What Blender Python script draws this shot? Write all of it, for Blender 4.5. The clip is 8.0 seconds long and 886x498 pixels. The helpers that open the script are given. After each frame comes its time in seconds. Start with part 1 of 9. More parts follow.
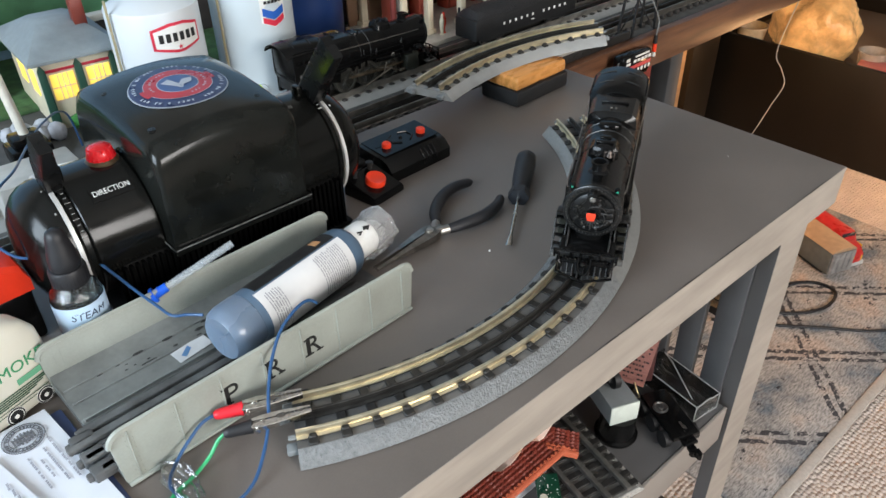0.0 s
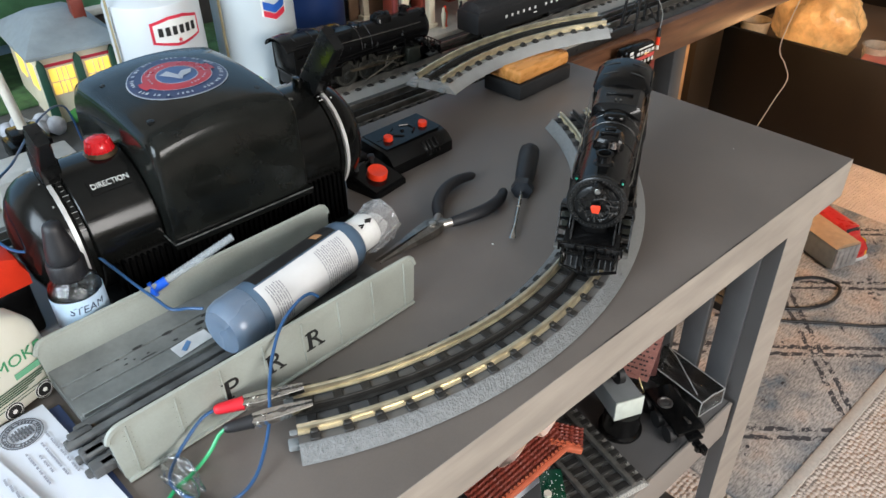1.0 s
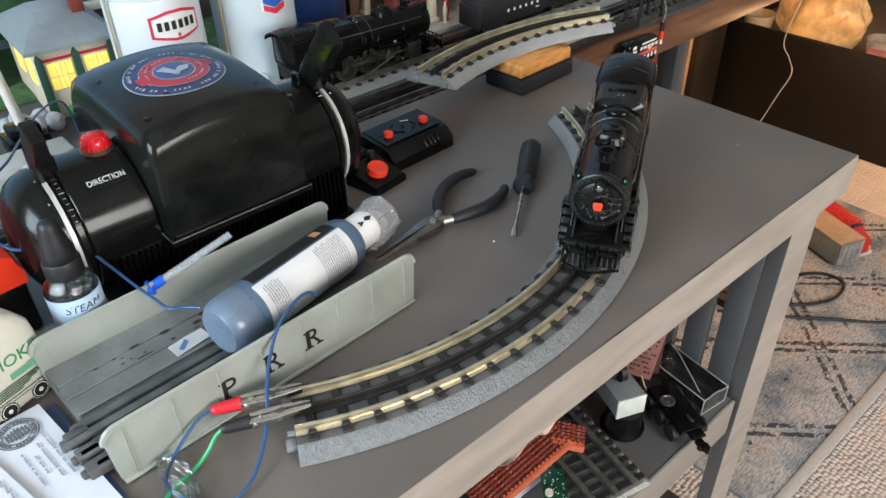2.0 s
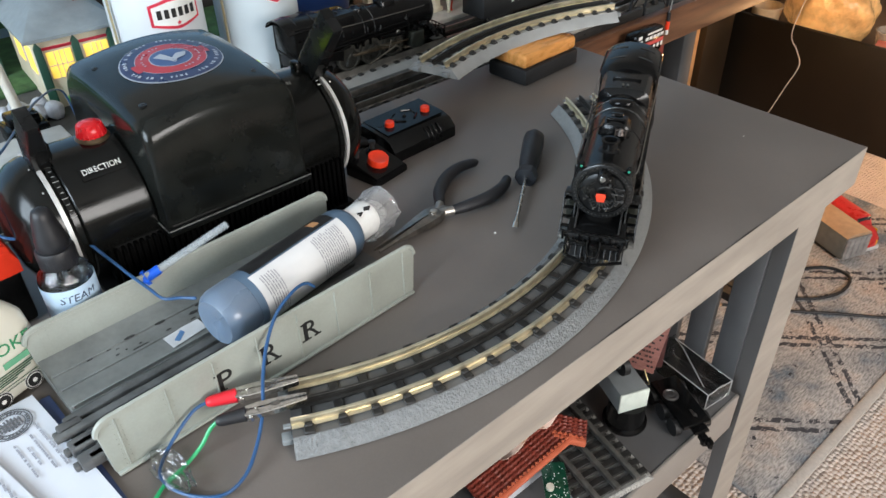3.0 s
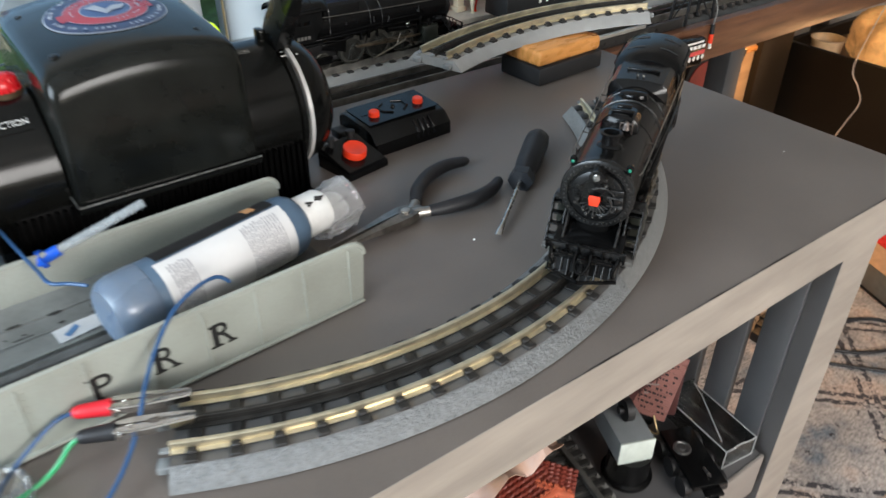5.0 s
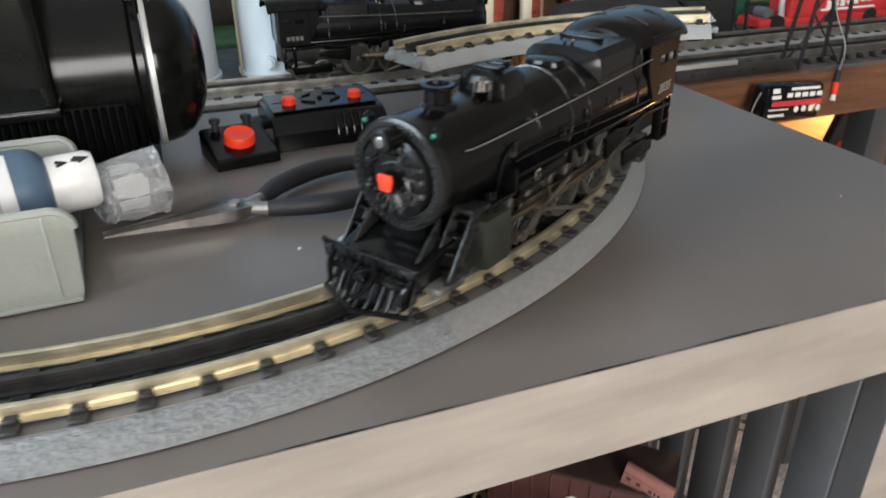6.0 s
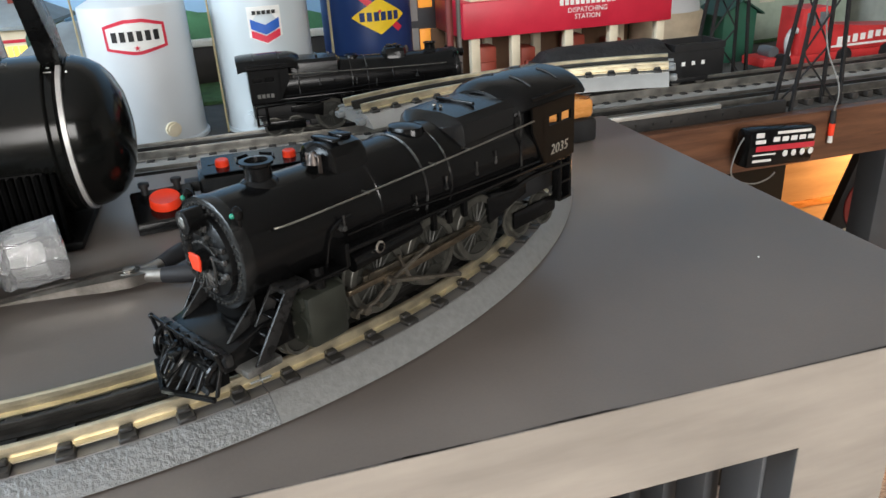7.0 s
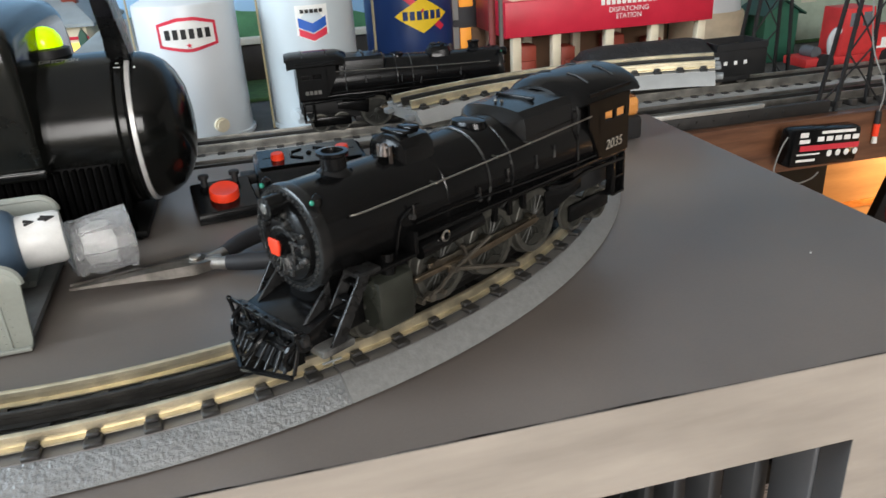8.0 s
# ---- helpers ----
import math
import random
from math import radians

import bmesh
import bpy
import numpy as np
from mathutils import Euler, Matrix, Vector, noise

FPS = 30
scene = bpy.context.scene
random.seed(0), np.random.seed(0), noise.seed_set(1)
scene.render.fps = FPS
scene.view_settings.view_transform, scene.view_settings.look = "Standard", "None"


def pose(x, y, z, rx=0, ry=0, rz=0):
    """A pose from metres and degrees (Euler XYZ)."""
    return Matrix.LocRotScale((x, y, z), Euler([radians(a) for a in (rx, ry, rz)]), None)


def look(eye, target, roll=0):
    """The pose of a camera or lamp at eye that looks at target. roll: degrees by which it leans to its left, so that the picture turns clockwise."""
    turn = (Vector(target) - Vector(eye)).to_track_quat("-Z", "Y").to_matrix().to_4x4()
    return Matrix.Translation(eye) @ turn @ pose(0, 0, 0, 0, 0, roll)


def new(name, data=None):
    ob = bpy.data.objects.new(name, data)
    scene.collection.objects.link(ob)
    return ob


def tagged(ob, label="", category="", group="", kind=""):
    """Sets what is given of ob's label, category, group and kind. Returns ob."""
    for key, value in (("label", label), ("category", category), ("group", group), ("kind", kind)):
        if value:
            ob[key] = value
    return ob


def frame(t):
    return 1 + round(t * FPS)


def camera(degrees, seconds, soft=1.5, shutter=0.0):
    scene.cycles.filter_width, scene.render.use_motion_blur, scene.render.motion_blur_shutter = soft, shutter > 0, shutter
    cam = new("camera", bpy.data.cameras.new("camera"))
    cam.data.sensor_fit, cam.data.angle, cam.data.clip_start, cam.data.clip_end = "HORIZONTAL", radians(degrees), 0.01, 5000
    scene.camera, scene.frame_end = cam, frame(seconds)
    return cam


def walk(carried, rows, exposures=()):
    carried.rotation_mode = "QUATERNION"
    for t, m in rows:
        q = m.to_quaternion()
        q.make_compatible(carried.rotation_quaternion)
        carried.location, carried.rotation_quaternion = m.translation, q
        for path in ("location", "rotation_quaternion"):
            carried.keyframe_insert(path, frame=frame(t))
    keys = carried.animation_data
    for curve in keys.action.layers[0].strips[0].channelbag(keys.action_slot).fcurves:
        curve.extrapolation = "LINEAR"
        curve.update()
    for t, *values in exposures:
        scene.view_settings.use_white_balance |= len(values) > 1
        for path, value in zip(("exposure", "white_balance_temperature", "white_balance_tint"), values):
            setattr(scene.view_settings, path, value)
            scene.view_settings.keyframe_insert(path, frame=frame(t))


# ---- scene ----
cam = camera(61.70, 8.0, shutter=0.4)
PATH = [
    (0, (-0.7992, -0.2399, 0.3959), (-0.2581, 0.3748, -0.1780), -1.06),
    (0.5, (-0.7993, -0.2366, 0.3920), (-0.2595, 0.3781, -0.1831), -1.11),
    (1, (-0.7973, -0.2360, 0.3888), (-0.2592, 0.3785, -0.1881), -1.26),
    (1.5, (-0.7947, -0.2343, 0.3888), (-0.2595, 0.3801, -0.1909), -1.37),
    (3, (-0.7842, -0.2293, 0.3808), (-0.2603, 0.3842, -0.2101), -1.39),
    (3.5, (-0.7830, -0.2295, 0.3794), (-0.2649, 0.3864, -0.2141), -1.33),
    (4, (-0.7803, -0.2269, 0.3777), (-0.2650, 0.3968, -0.2101), -1.06),
    (4.5, (-0.7632, -0.2221, 0.3618), (-0.2526, 0.4104, -0.2207), -0.71),
    (4.7, (-0.7462, -0.2178, 0.3463), (-0.2378, 0.4218, -0.2302), -0.16),
    (5.8, (-0.4908, -0.2031, 0.1927), (-0.1300, 0.5974, -0.2859), -0.28),
    (6, (-0.4480, -0.2078, 0.1815), (-0.1390, 0.6270, -0.2750), -0.60),
    (6.5, (-0.3637, -0.2249, 0.1884), (-0.1264, 0.6538, -0.2256), -3.55),
    (7, (-0.3453, -0.2258, 0.1895), (-0.1153, 0.6572, -0.2196), -3.45),
    (7.5, (-0.3518, -0.2279, 0.1924), (-0.1374, 0.6597, -0.2154), -3.38),
    (8, (-0.3660, -0.2336, 0.1907), (-0.1687, 0.6582, -0.2163), -3.57),
]
walk(cam, [(t, look(eye, target, roll)) for t, eye, target, roll in PATH], ((0.0, 0.0), (4.5, 0.0), (5.8, 0.14), (6.5, 0.03), (7.2, 0.05), (8.0, 0.05)))

# ---- world and lights ----
world = bpy.data.worlds.new("sky")
scene.world = world
world.use_nodes = True
sky = world.node_tree.nodes.new("ShaderNodeTexSky")
sky.sky_type, sky.sun_disc, sky.sun_elevation, sky.sun_rotation = "NISHITA", False, radians(35), radians(200)
world.node_tree.links.new(sky.outputs[0], world.node_tree.nodes["Background"].inputs[0])
world.node_tree.nodes["Background"].inputs[1].default_value = 0.12


def area(name, m, w, h, watts, col):
    la = bpy.data.lights.new(name, "AREA")
    la.shape, la.size, la.size_y, la.energy, la.color = "RECTANGLE", w, h, watts, col
    ob = new(name, la)
    ob.matrix_basis = m
    return ob


def bulb(name, at, watts, col, size=0.04):
    la = bpy.data.lights.new(name, "POINT")
    la.energy, la.color, la.shadow_soft_size = watts, col, size
    ob = new(name, la)
    ob.location = at
    return ob


area("window_light_west", look((-2.18, 0.0, 0.80), (0, 0.0, 0.2)), 1.1, 0.9, 54, (0.75, 0.885, 1.0))
area("window_light_south", look((-0.50, -2.38, 0.85), (-0.20, 0, 0.1)), 1.3, 0.9, 63, (1.0, 0.96, 0.92))
# unseen warm lamp, placed above and behind the bag
bulb("lamp_above_bag", (1.78, 0.72, -0.20), 1.7, (1.0, 0.55, 0.22), 0.08)
bulb("lamp_under_layout", (0.80, 0.66, -0.20), 8.0, (1.0, 0.55, 0.22), 0.05)
bulb("lamp_on_floor", (1.38, 0.24, -0.45), 3.0, (1.0, 0.55, 0.25), 0.05)
scene.view_settings.exposure = 0.0

# ---- helpers for building ----
TAU = 2 * math.pi
FLOOR = -0.72
BOARD = -0.035


def part(name, bm, mat, parent=None, label="", smooth=38):
    """Links a bmesh as one mesh object under a thing or part."""
    bmesh.ops.recalc_face_normals(bm, faces=bm.faces)
    lim = radians(smooth)
    for f in bm.faces:
        f.smooth = True
    for e in bm.edges:
        if len(e.link_faces) != 2 or e.calc_face_angle(0) > lim:
            e.smooth = False
    me = bpy.data.meshes.new(name)
    bm.to_mesh(me)
    bm.free()
    if mat:
        me.materials.append(mat)
    ob = new(name, me)
    if parent:
        ob.parent = parent
    if label:
        ob["label"] = label
    return ob


def thing(name, m, label, category, group="", kind=""):
    ob = new(name)
    ob.empty_display_size = 0.02
    ob.matrix_basis = m
    return tagged(ob, label, category, group, kind)


def B():
    return bmesh.new()


def box(bm, lo, hi, bevel=0.0, m=None, seg=2):
    """An axis-aligned box from lo to hi, bevelled, then moved by m."""
    lo, hi = Vector(lo), Vector(hi)
    c, s = (lo + hi) / 2, hi - lo
    r = bmesh.ops.create_cube(bm, size=1, matrix=Matrix.LocRotScale(c, None, s))
    vs = r["verts"]
    if bevel:
        es = list({e for v in vs for e in v.link_edges})
        r = bmesh.ops.bevel(bm, geom=es, offset=bevel, segments=seg, profile=0.5, affect="EDGES")
        vs = list({v for f in r["faces"] for v in f.verts} | {v for v in vs if v.is_valid})
    if m is not None:
        bmesh.ops.transform(bm, matrix=m, verts=vs)
    return bm


def cyl(bm, p, q, r1, r2=None, seg=16, caps=True):
    p, q = Vector(p), Vector(q)
    d = q - p
    m = Matrix.Translation((p + q) / 2) @ d.to_track_quat("Z", "Y").to_matrix().to_4x4()
    bmesh.ops.create_cone(bm, cap_ends=caps, segments=seg, radius1=r1, radius2=r1 if r2 is None else r2, depth=d.length, matrix=m)
    return bm


def ball(bm, c, r, seg=12, squash=(1, 1, 1)):
    bmesh.ops.create_uvsphere(bm, u_segments=seg, v_segments=max(6, seg // 2), radius=r, matrix=Matrix.LocRotScale(c, None, squash))
    return bm


def skin(bm, rings, closed=True, caps=True):
    """Faces between rings of equally many points."""
    vs = [[bm.verts.new(p) for p in ring] for ring in rings]
    n = len(vs[0])
    for a, b in zip(vs, vs[1:]):
        for i in range(n if closed else n - 1):
            j = (i + 1) % n
            bm.faces.new((a[i], a[j], b[j], b[i]))
    if caps and closed:
        bm.faces.new(list(reversed(vs[0])))
        bm.faces.new(vs[-1])
    return bm


def lathe(bm, prof, m=Matrix(), seg=32, cap=True):
    """A profile of (radius, height) turned round z."""
    rings = [[m @ Vector((r * math.cos(TAU * i / seg), r * math.sin(TAU * i / seg), z)) for i in range(seg)] for r, z in prof]
    return skin(bm, rings, True, cap)


def prism(bm, pts, depth, m=Matrix(), bevel=0.0):
    """A flat outline pts (x, y) from z = 0 to depth, moved by m."""
    a = [bm.verts.new((x, y, 0)) for x, y in pts]
    b = [bm.verts.new((x, y, depth)) for x, y in pts]
    n = len(pts)
    fs = [bm.faces.new(list(reversed(a))), bm.faces.new(b)]
    for i in range(n):
        fs.append(bm.faces.new((a[i], a[(i + 1) % n], b[(i + 1) % n], b[i])))
    vs = a + b
    if bevel:
        es = list({e for f in fs[:2] for e in f.edges})
        r = bmesh.ops.bevel(bm, geom=es, offset=bevel, segments=2, profile=0.5, affect="EDGES")
        vs = list({v for f in r["faces"] for v in f.verts} | {v for v in vs if v.is_valid})
    bmesh.ops.transform(bm, matrix=m, verts=vs)
    return bm


def tube(bm, pts, r, seg=8, caps=True, flat=1.0):
    """A round bar along points, radius r (a number or a list)."""
    pts = [Vector(p) for p in pts]
    rings, up = [], None
    for i, p in enumerate(pts):
        d = (pts[min(i + 1, len(pts) - 1)] - pts[max(i - 1, 0)]).normalized()
        if up is None:
            up = d.orthogonal().normalized()
        up = (up - d * up.dot(d)).normalized()
        side = d.cross(up)
        rr = r[i] if isinstance(r, (list, tuple)) else r
        rings.append([p + rr * (math.cos(TAU * k / seg) * up + flat * math.sin(TAU * k / seg) * side) for k in range(seg)])
    return skin(bm, rings, True, caps)


def spline(pts, n=8):
    """A smooth curve through points."""
    pts = [Vector(p) for p in pts]
    out = []
    for i in range(len(pts) - 1):
        p0, p1, p2, p3 = pts[max(i - 1, 0)], pts[i], pts[i + 1], pts[min(i + 2, len(pts) - 1)]
        for k in range(n):
            t = k / n
            out.append(0.5 * (2 * p1 + (p2 - p0) * t + (2 * p0 - 5 * p1 + 4 * p2 - p3) * t * t + (3 * p1 - p0 - 3 * p2 + p3) * t ** 3))
    return out + [pts[-1]]


def arc_bar(bm, c, prof, a0, a1, n=40):
    """A closed profile of (radius, height) swept round c from angle a0 to a1 in degrees."""
    rings = []
    for i in range(n + 1):
        a = radians(a0 + (a1 - a0) * i / n)
        rings.append([Vector((c[0] + r * math.cos(a), c[1] + r * math.sin(a), c[2] + z)) for r, z in prof])
    return skin(bm, rings)


def lettering(body, size, m, mat, parent, depth=0.0003, name="lettering", align="CENTER", bend=0.0, thin=0.0):
    """Words in the built-in font as a thin mesh in the plane z = 0 of m; bend: radius of a cylinder to lay it round (axis y)."""
    cu = bpy.data.curves.new("word", "FONT")
    cu.body, cu.size, cu.align_x, cu.align_y, cu.extrude = body, size, align, "CENTER", depth
    cu.resolution_u, cu.offset = 3, -thin
    tmp = bpy.data.objects.new("word", cu)
    me = bpy.data.meshes.new_from_object(tmp)
    bpy.data.objects.remove(tmp)
    me.name = name
    for v in me.vertices:
        x, y, z = v.co
        if bend:
            a, r = x / bend, bend + z
            x, z = r * math.sin(a), r * math.cos(a) - bend
        v.co = m @ Vector((x, y, z))
    me.materials.clear()
    me.materials.append(mat)
    ob = new(name, me)
    ob.parent = parent
    return ob


def patch(bm, pts, m=Matrix(), depth=0.0004, bend=0.0):
    """A thin plate with outline pts; bend as for lettering."""
    tmp = bmesh.new()
    prism(tmp, pts, depth)
    if bend:
        bmesh.ops.subdivide_edges(tmp, edges=tmp.edges[:], cuts=6, use_grid_fill=True)
        bmesh.ops.triangulate(tmp, faces=tmp.faces[:])
    off = {}
    for v in tmp.verts:
        x, y, z = v.co
        if bend:
            a, r = x / bend, bend + z
            x, z = r * math.sin(a), r * math.cos(a) - bend
        off[v] = bm.verts.new(m @ Vector((x, y, z)))
    for f in tmp.faces:
        bm.faces.new([off[v] for v in f.verts])
    tmp.free()
    return bm


def rect(w, h, x=0.0, y=0.0):
    return [(x - w / 2, y - h / 2), (x + w / 2, y - h / 2), (x + w / 2, y + h / 2), (x - w / 2, y + h / 2)]


def ngon(r, n=24, x=0.0, y=0.0, sx=1.0, sy=1.0):
    return [(x + sx * r * math.cos(TAU * i / n), y + sy * r * math.sin(TAU * i / n)) for i in range(n)]


# ---- materials ----
def mat(name, col, rough=0.5, metal=0.0, var=0.12, scale=60.0, bump=0.08, fine=900.0, dist=0.0006, coat=0.0, alpha=1.0, trans=0.0, emit=0.0, spec=0.5, wear=None, stretch=(1, 1, 1), coord="Object", rvar=0.12, ior=1.45, isl=0.0):
    """A surface with a base colour that varies at two scales, uneven gloss and fine relief."""
    m = bpy.data.materials.new(name)
    m.use_nodes = True
    nt = m.node_tree
    n, l = nt.nodes, nt.links
    p = n["Principled BSDF"]
    p.inputs["Roughness"].default_value = rough
    p.inputs["Metallic"].default_value = metal
    p.inputs["Specular IOR Level"].default_value = spec
    p.inputs["Coat Weight"].default_value = coat
    p.inputs["Coat Roughness"].default_value = 0.08
    p.inputs["Alpha"].default_value = alpha
    p.inputs["Transmission Weight"].default_value = trans
    p.inputs["IOR"].default_value = ior
    tc = n.new("ShaderNodeTexCoord")
    mp = n.new("ShaderNodeMapping")
    mp.inputs["Scale"].default_value = stretch
    l.new(tc.outputs[coord], mp.inputs["Vector"])
    big = n.new("ShaderNodeTexNoise")
    big.inputs["Scale"].default_value, big.inputs["Detail"].default_value = scale, 4
    small = n.new("ShaderNodeTexNoise")
    small.inputs["Scale"].default_value, small.inputs["Detail"].default_value = fine, 3
    l.new(mp.outputs[0], big.inputs["Vector"])
    l.new(mp.outputs[0], small.inputs["Vector"])
    mix = n.new("ShaderNodeMix")
    mix.data_type = "RGBA"
    dark = [c * (1 - var) for c in col] if wear is None else wear
    lite = [min(1, c * (1 + var)) for c in col]
    mix.inputs["A"].default_value = (*dark, 1)
    mix.inputs["B"].default_value = (*lite, 1)
    add = n.new("ShaderNodeMath")
    add.operation = "MULTIPLY_ADD"
    l.new(small.outputs["Fac"], add.inputs[0])
    add.inputs[1].default_value = 0.5
    ramp = n.new("ShaderNodeMapRange")
    ramp.inputs["From Min"].default_value, ramp.inputs["From Max"].default_value = 0.3, 0.7
    l.new(big.outputs["Fac"], ramp.inputs["Value"])
    sub = n.new("ShaderNodeMath")
    sub.operation = "SUBTRACT"
    l.new(ramp.outputs[0], sub.inputs[0])
    sub.inputs[1].default_value = 0.25
    l.new(sub.outputs[0], add.inputs[2])
    l.new(add.outputs[0], mix.inputs["Factor"])
    out = mix.outputs["Result"]
    if isl:
        geo = n.new("ShaderNodeNewGeometry")
        hs = n.new("ShaderNodeHueSaturation")
        mr = n.new("ShaderNodeMapRange")
        mr.inputs["To Min"].default_value, mr.inputs["To Max"].default_value = 1 - isl, 1 + isl
        l.new(geo.outputs["Random Per Island"], mr.inputs["Value"])
        l.new(mr.outputs[0], hs.inputs["Value"])
        l.new(out, hs.inputs["Color"])
        out = hs.outputs[0]
    l.new(out, p.inputs["Base Color"])
    rr = n.new("ShaderNodeMapRange")
    rr.inputs["To Min"].default_value, rr.inputs["To Max"].default_value = max(0.02, rough - rvar), min(1, rough + rvar)
    l.new(big.outputs["Fac"], rr.inputs["Value"])
    l.new(rr.outputs[0], p.inputs["Roughness"])
    if bump:
        bp = n.new("ShaderNodeBump")
        bp.inputs["Strength"].default_value, bp.inputs["Distance"].default_value = bump, dist
        l.new(small.outputs["Fac"], bp.inputs["Height"])
        l.new(bp.outputs[0], p.inputs["Normal"])
    if emit:
        l.new(out, p.inputs["Emission Color"])
        p.inputs["Emission Strength"].default_value = emit
    return m


def glass(name, tint=(1, 1, 1), rough=0.02, see=0.75):
    """Thin clear plastic or glass: mostly see-through with a gloss on it."""
    m = bpy.data.materials.new(name)
    m.use_nodes = True
    n, l = m.node_tree.nodes, m.node_tree.links
    n.remove(n["Principled BSDF"])
    tr = n.new("ShaderNodeBsdfTransparent")
    tr.inputs[0].default_value = (*tint, 1)
    gl = n.new("ShaderNodeBsdfGlossy")
    gl.inputs["Roughness"].default_value = rough
    no = n.new("ShaderNodeTexNoise")
    no.inputs["Scale"].default_value = 250
    bp = n.new("ShaderNodeBump")
    bp.inputs["Strength"].default_value = 0.15
    bp.inputs["Distance"].default_value = 0.001
    l.new(no.outputs["Fac"], bp.inputs["Height"])
    l.new(bp.outputs[0], gl.inputs["Normal"])
    fr = n.new("ShaderNodeFresnel")
    fr.inputs["IOR"].default_value = 1.5
    mr = n.new("ShaderNodeMapRange")
    mr.inputs["To Min"].default_value, mr.inputs["To Max"].default_value = 1 - see - 0.1, 0.9
    l.new(fr.outputs[0], mr.inputs["Value"])
    mx = n.new("ShaderNodeMixShader")
    l.new(mr.outputs[0], mx.inputs[0])
    l.new(tr.outputs[0], mx.inputs[1])
    l.new(gl.outputs[0], mx.inputs[2])
    l.new(mx.outputs[0], n["Material Output"].inputs[0])
    return m


def rug_mat():
    """A worn grey, blush and blue rug with dark broken lines of a trellis pattern."""
    m = bpy.data.materials.new("worn_rug")
    m.use_nodes = True
    n, l = m.node_tree.nodes, m.node_tree.links
    p = n["Principled BSDF"]
    p.inputs["Roughness"].default_value = 0.95
    p.inputs["Specular IOR Level"].default_value = 0.1
    tc = n.new("ShaderNodeTexCoord")

    def noise_node(scale, detail=4, rough=0.6, stretch=None):
        t = n.new("ShaderNodeTexNoise")
        t.inputs["Scale"].default_value, t.inputs["Detail"].default_value, t.inputs["Roughness"].default_value = scale, detail, rough
        if stretch:
            mp = n.new("ShaderNodeMapping")
            mp.inputs["Scale"].default_value = stretch
            mp.inputs["Rotation"].default_value = (0, 0, 0.25)
            l.new(tc.outputs["Object"], mp.inputs[0])
            l.new(mp.outputs[0], t.inputs["Vector"])
        else:
            l.new(tc.outputs["Object"], t.inputs["Vector"])
        return t

    def ramp(src, stops):
        r = n.new("ShaderNodeValToRGB")
        while len(r.color_ramp.elements) < len(stops):
            r.color_ramp.elements.new(0.5)
        for e, (pos, c) in zip(r.color_ramp.elements, stops):
            e.position, e.color = pos, (*c, 1)
        l.new(src, r.inputs[0])
        return r

    tint = ramp(noise_node(9, 3).outputs["Fac"], [(0.33, (0.21, 0.245, 0.285)), (0.43, (0.38, 0.365, 0.355)), (0.54, (0.53, 0.49, 0.46)), (0.64, (0.58, 0.475, 0.41))])
    weave = ramp(noise_node(330, 3, 0.7, (0.22, 1, 1)).outputs["Fac"], [(0.36, (0.42, 0.42, 0.43)), (0.60, (1, 1, 1))])
    mul = n.new("ShaderNodeMix")
    mul.data_type, mul.blend_type = "RGBA", "MULTIPLY"
    mul.inputs["Factor"].default_value = 1
    l.new(tint.outputs[0], mul.inputs["A"])
    l.new(weave.outputs[0], mul.inputs["B"])
    # trellis: distance to two families of slanted lines, and to rows of motifs
    sep = n.new("ShaderNodeSeparateXYZ")
    wob = noise_node(60, 2)
    off = n.new("ShaderNodeVectorMath")
    off.operation = "MULTIPLY_ADD"
    l.new(wob.outputs["Color"], off.inputs[0])
    off.inputs[1].default_value = (0.013, 0.013, 0)
    l.new(tc.outputs["Object"], off.inputs[2])
    l.new(off.outputs[0], sep.inputs[0])

    def math_node(op, a, b=None):
        k = n.new("ShaderNodeMath")
        k.operation = op
        for i, v in enumerate((a, b)):
            if v is None:
                continue
            if isinstance(v, (int, float)):
                k.inputs[i].default_value = v
            else:
                l.new(v, k.inputs[i])
        return k.outputs[0]

    masks = []
    for kx, ky, period, at in ((1.0, 1.0, 0.325, 0.355), (1.0, -1.0, 0.65, 0.440)):
        s = math_node("ADD", math_node("MULTIPLY", sep.outputs[0], kx), math_node("MULTIPLY", sep.outputs[1], ky))
        f = math_node("ABSOLUTE", math_node("SUBTRACT", math_node("FRACT", math_node("ADD", math_node("DIVIDE", math_node("SUBTRACT", s, at), period), 0.5)), 0.5))
        line = math_node("LESS_THAN", math_node("ABSOLUTE", math_node("SUBTRACT", math_node("MULTIPLY", f, period), 0.0155)), 0.0076)
        masks.append(line)
    blot = math_node("GREATER_THAN", noise_node(30, 5, 0.65).outputs["Fac"], 0.635)
    speck = math_node("GREATER_THAN", noise_node(85, 4, 0.75, (0.5, 1, 1)).outputs["Fac"], 0.465)
    dark = math_node("MULTIPLY", math_node("MAXIMUM", math_node("MAXIMUM", masks[0], masks[1]), blot), speck)
    mx = n.new("ShaderNodeMix")
    mx.data_type = "RGBA"
    l.new(math_node("MULTIPLY", dark, 0.92), mx.inputs["Factor"])
    l.new(mul.outputs["Result"], mx.inputs["A"])
    mx.inputs["B"].default_value = (0.042, 0.042, 0.050, 1)
    l.new(mx.outputs["Result"], p.inputs["Base Color"])
    bp = n.new("ShaderNodeBump")
    bp.inputs["Strength"].default_value, bp.inputs["Distance"].default_value = 0.5, 0.003
    l.new(noise_node(500, 2).outputs["Fac"], bp.inputs["Height"])
    l.new(bp.outputs[0], p.inputs["Normal"])
    return m


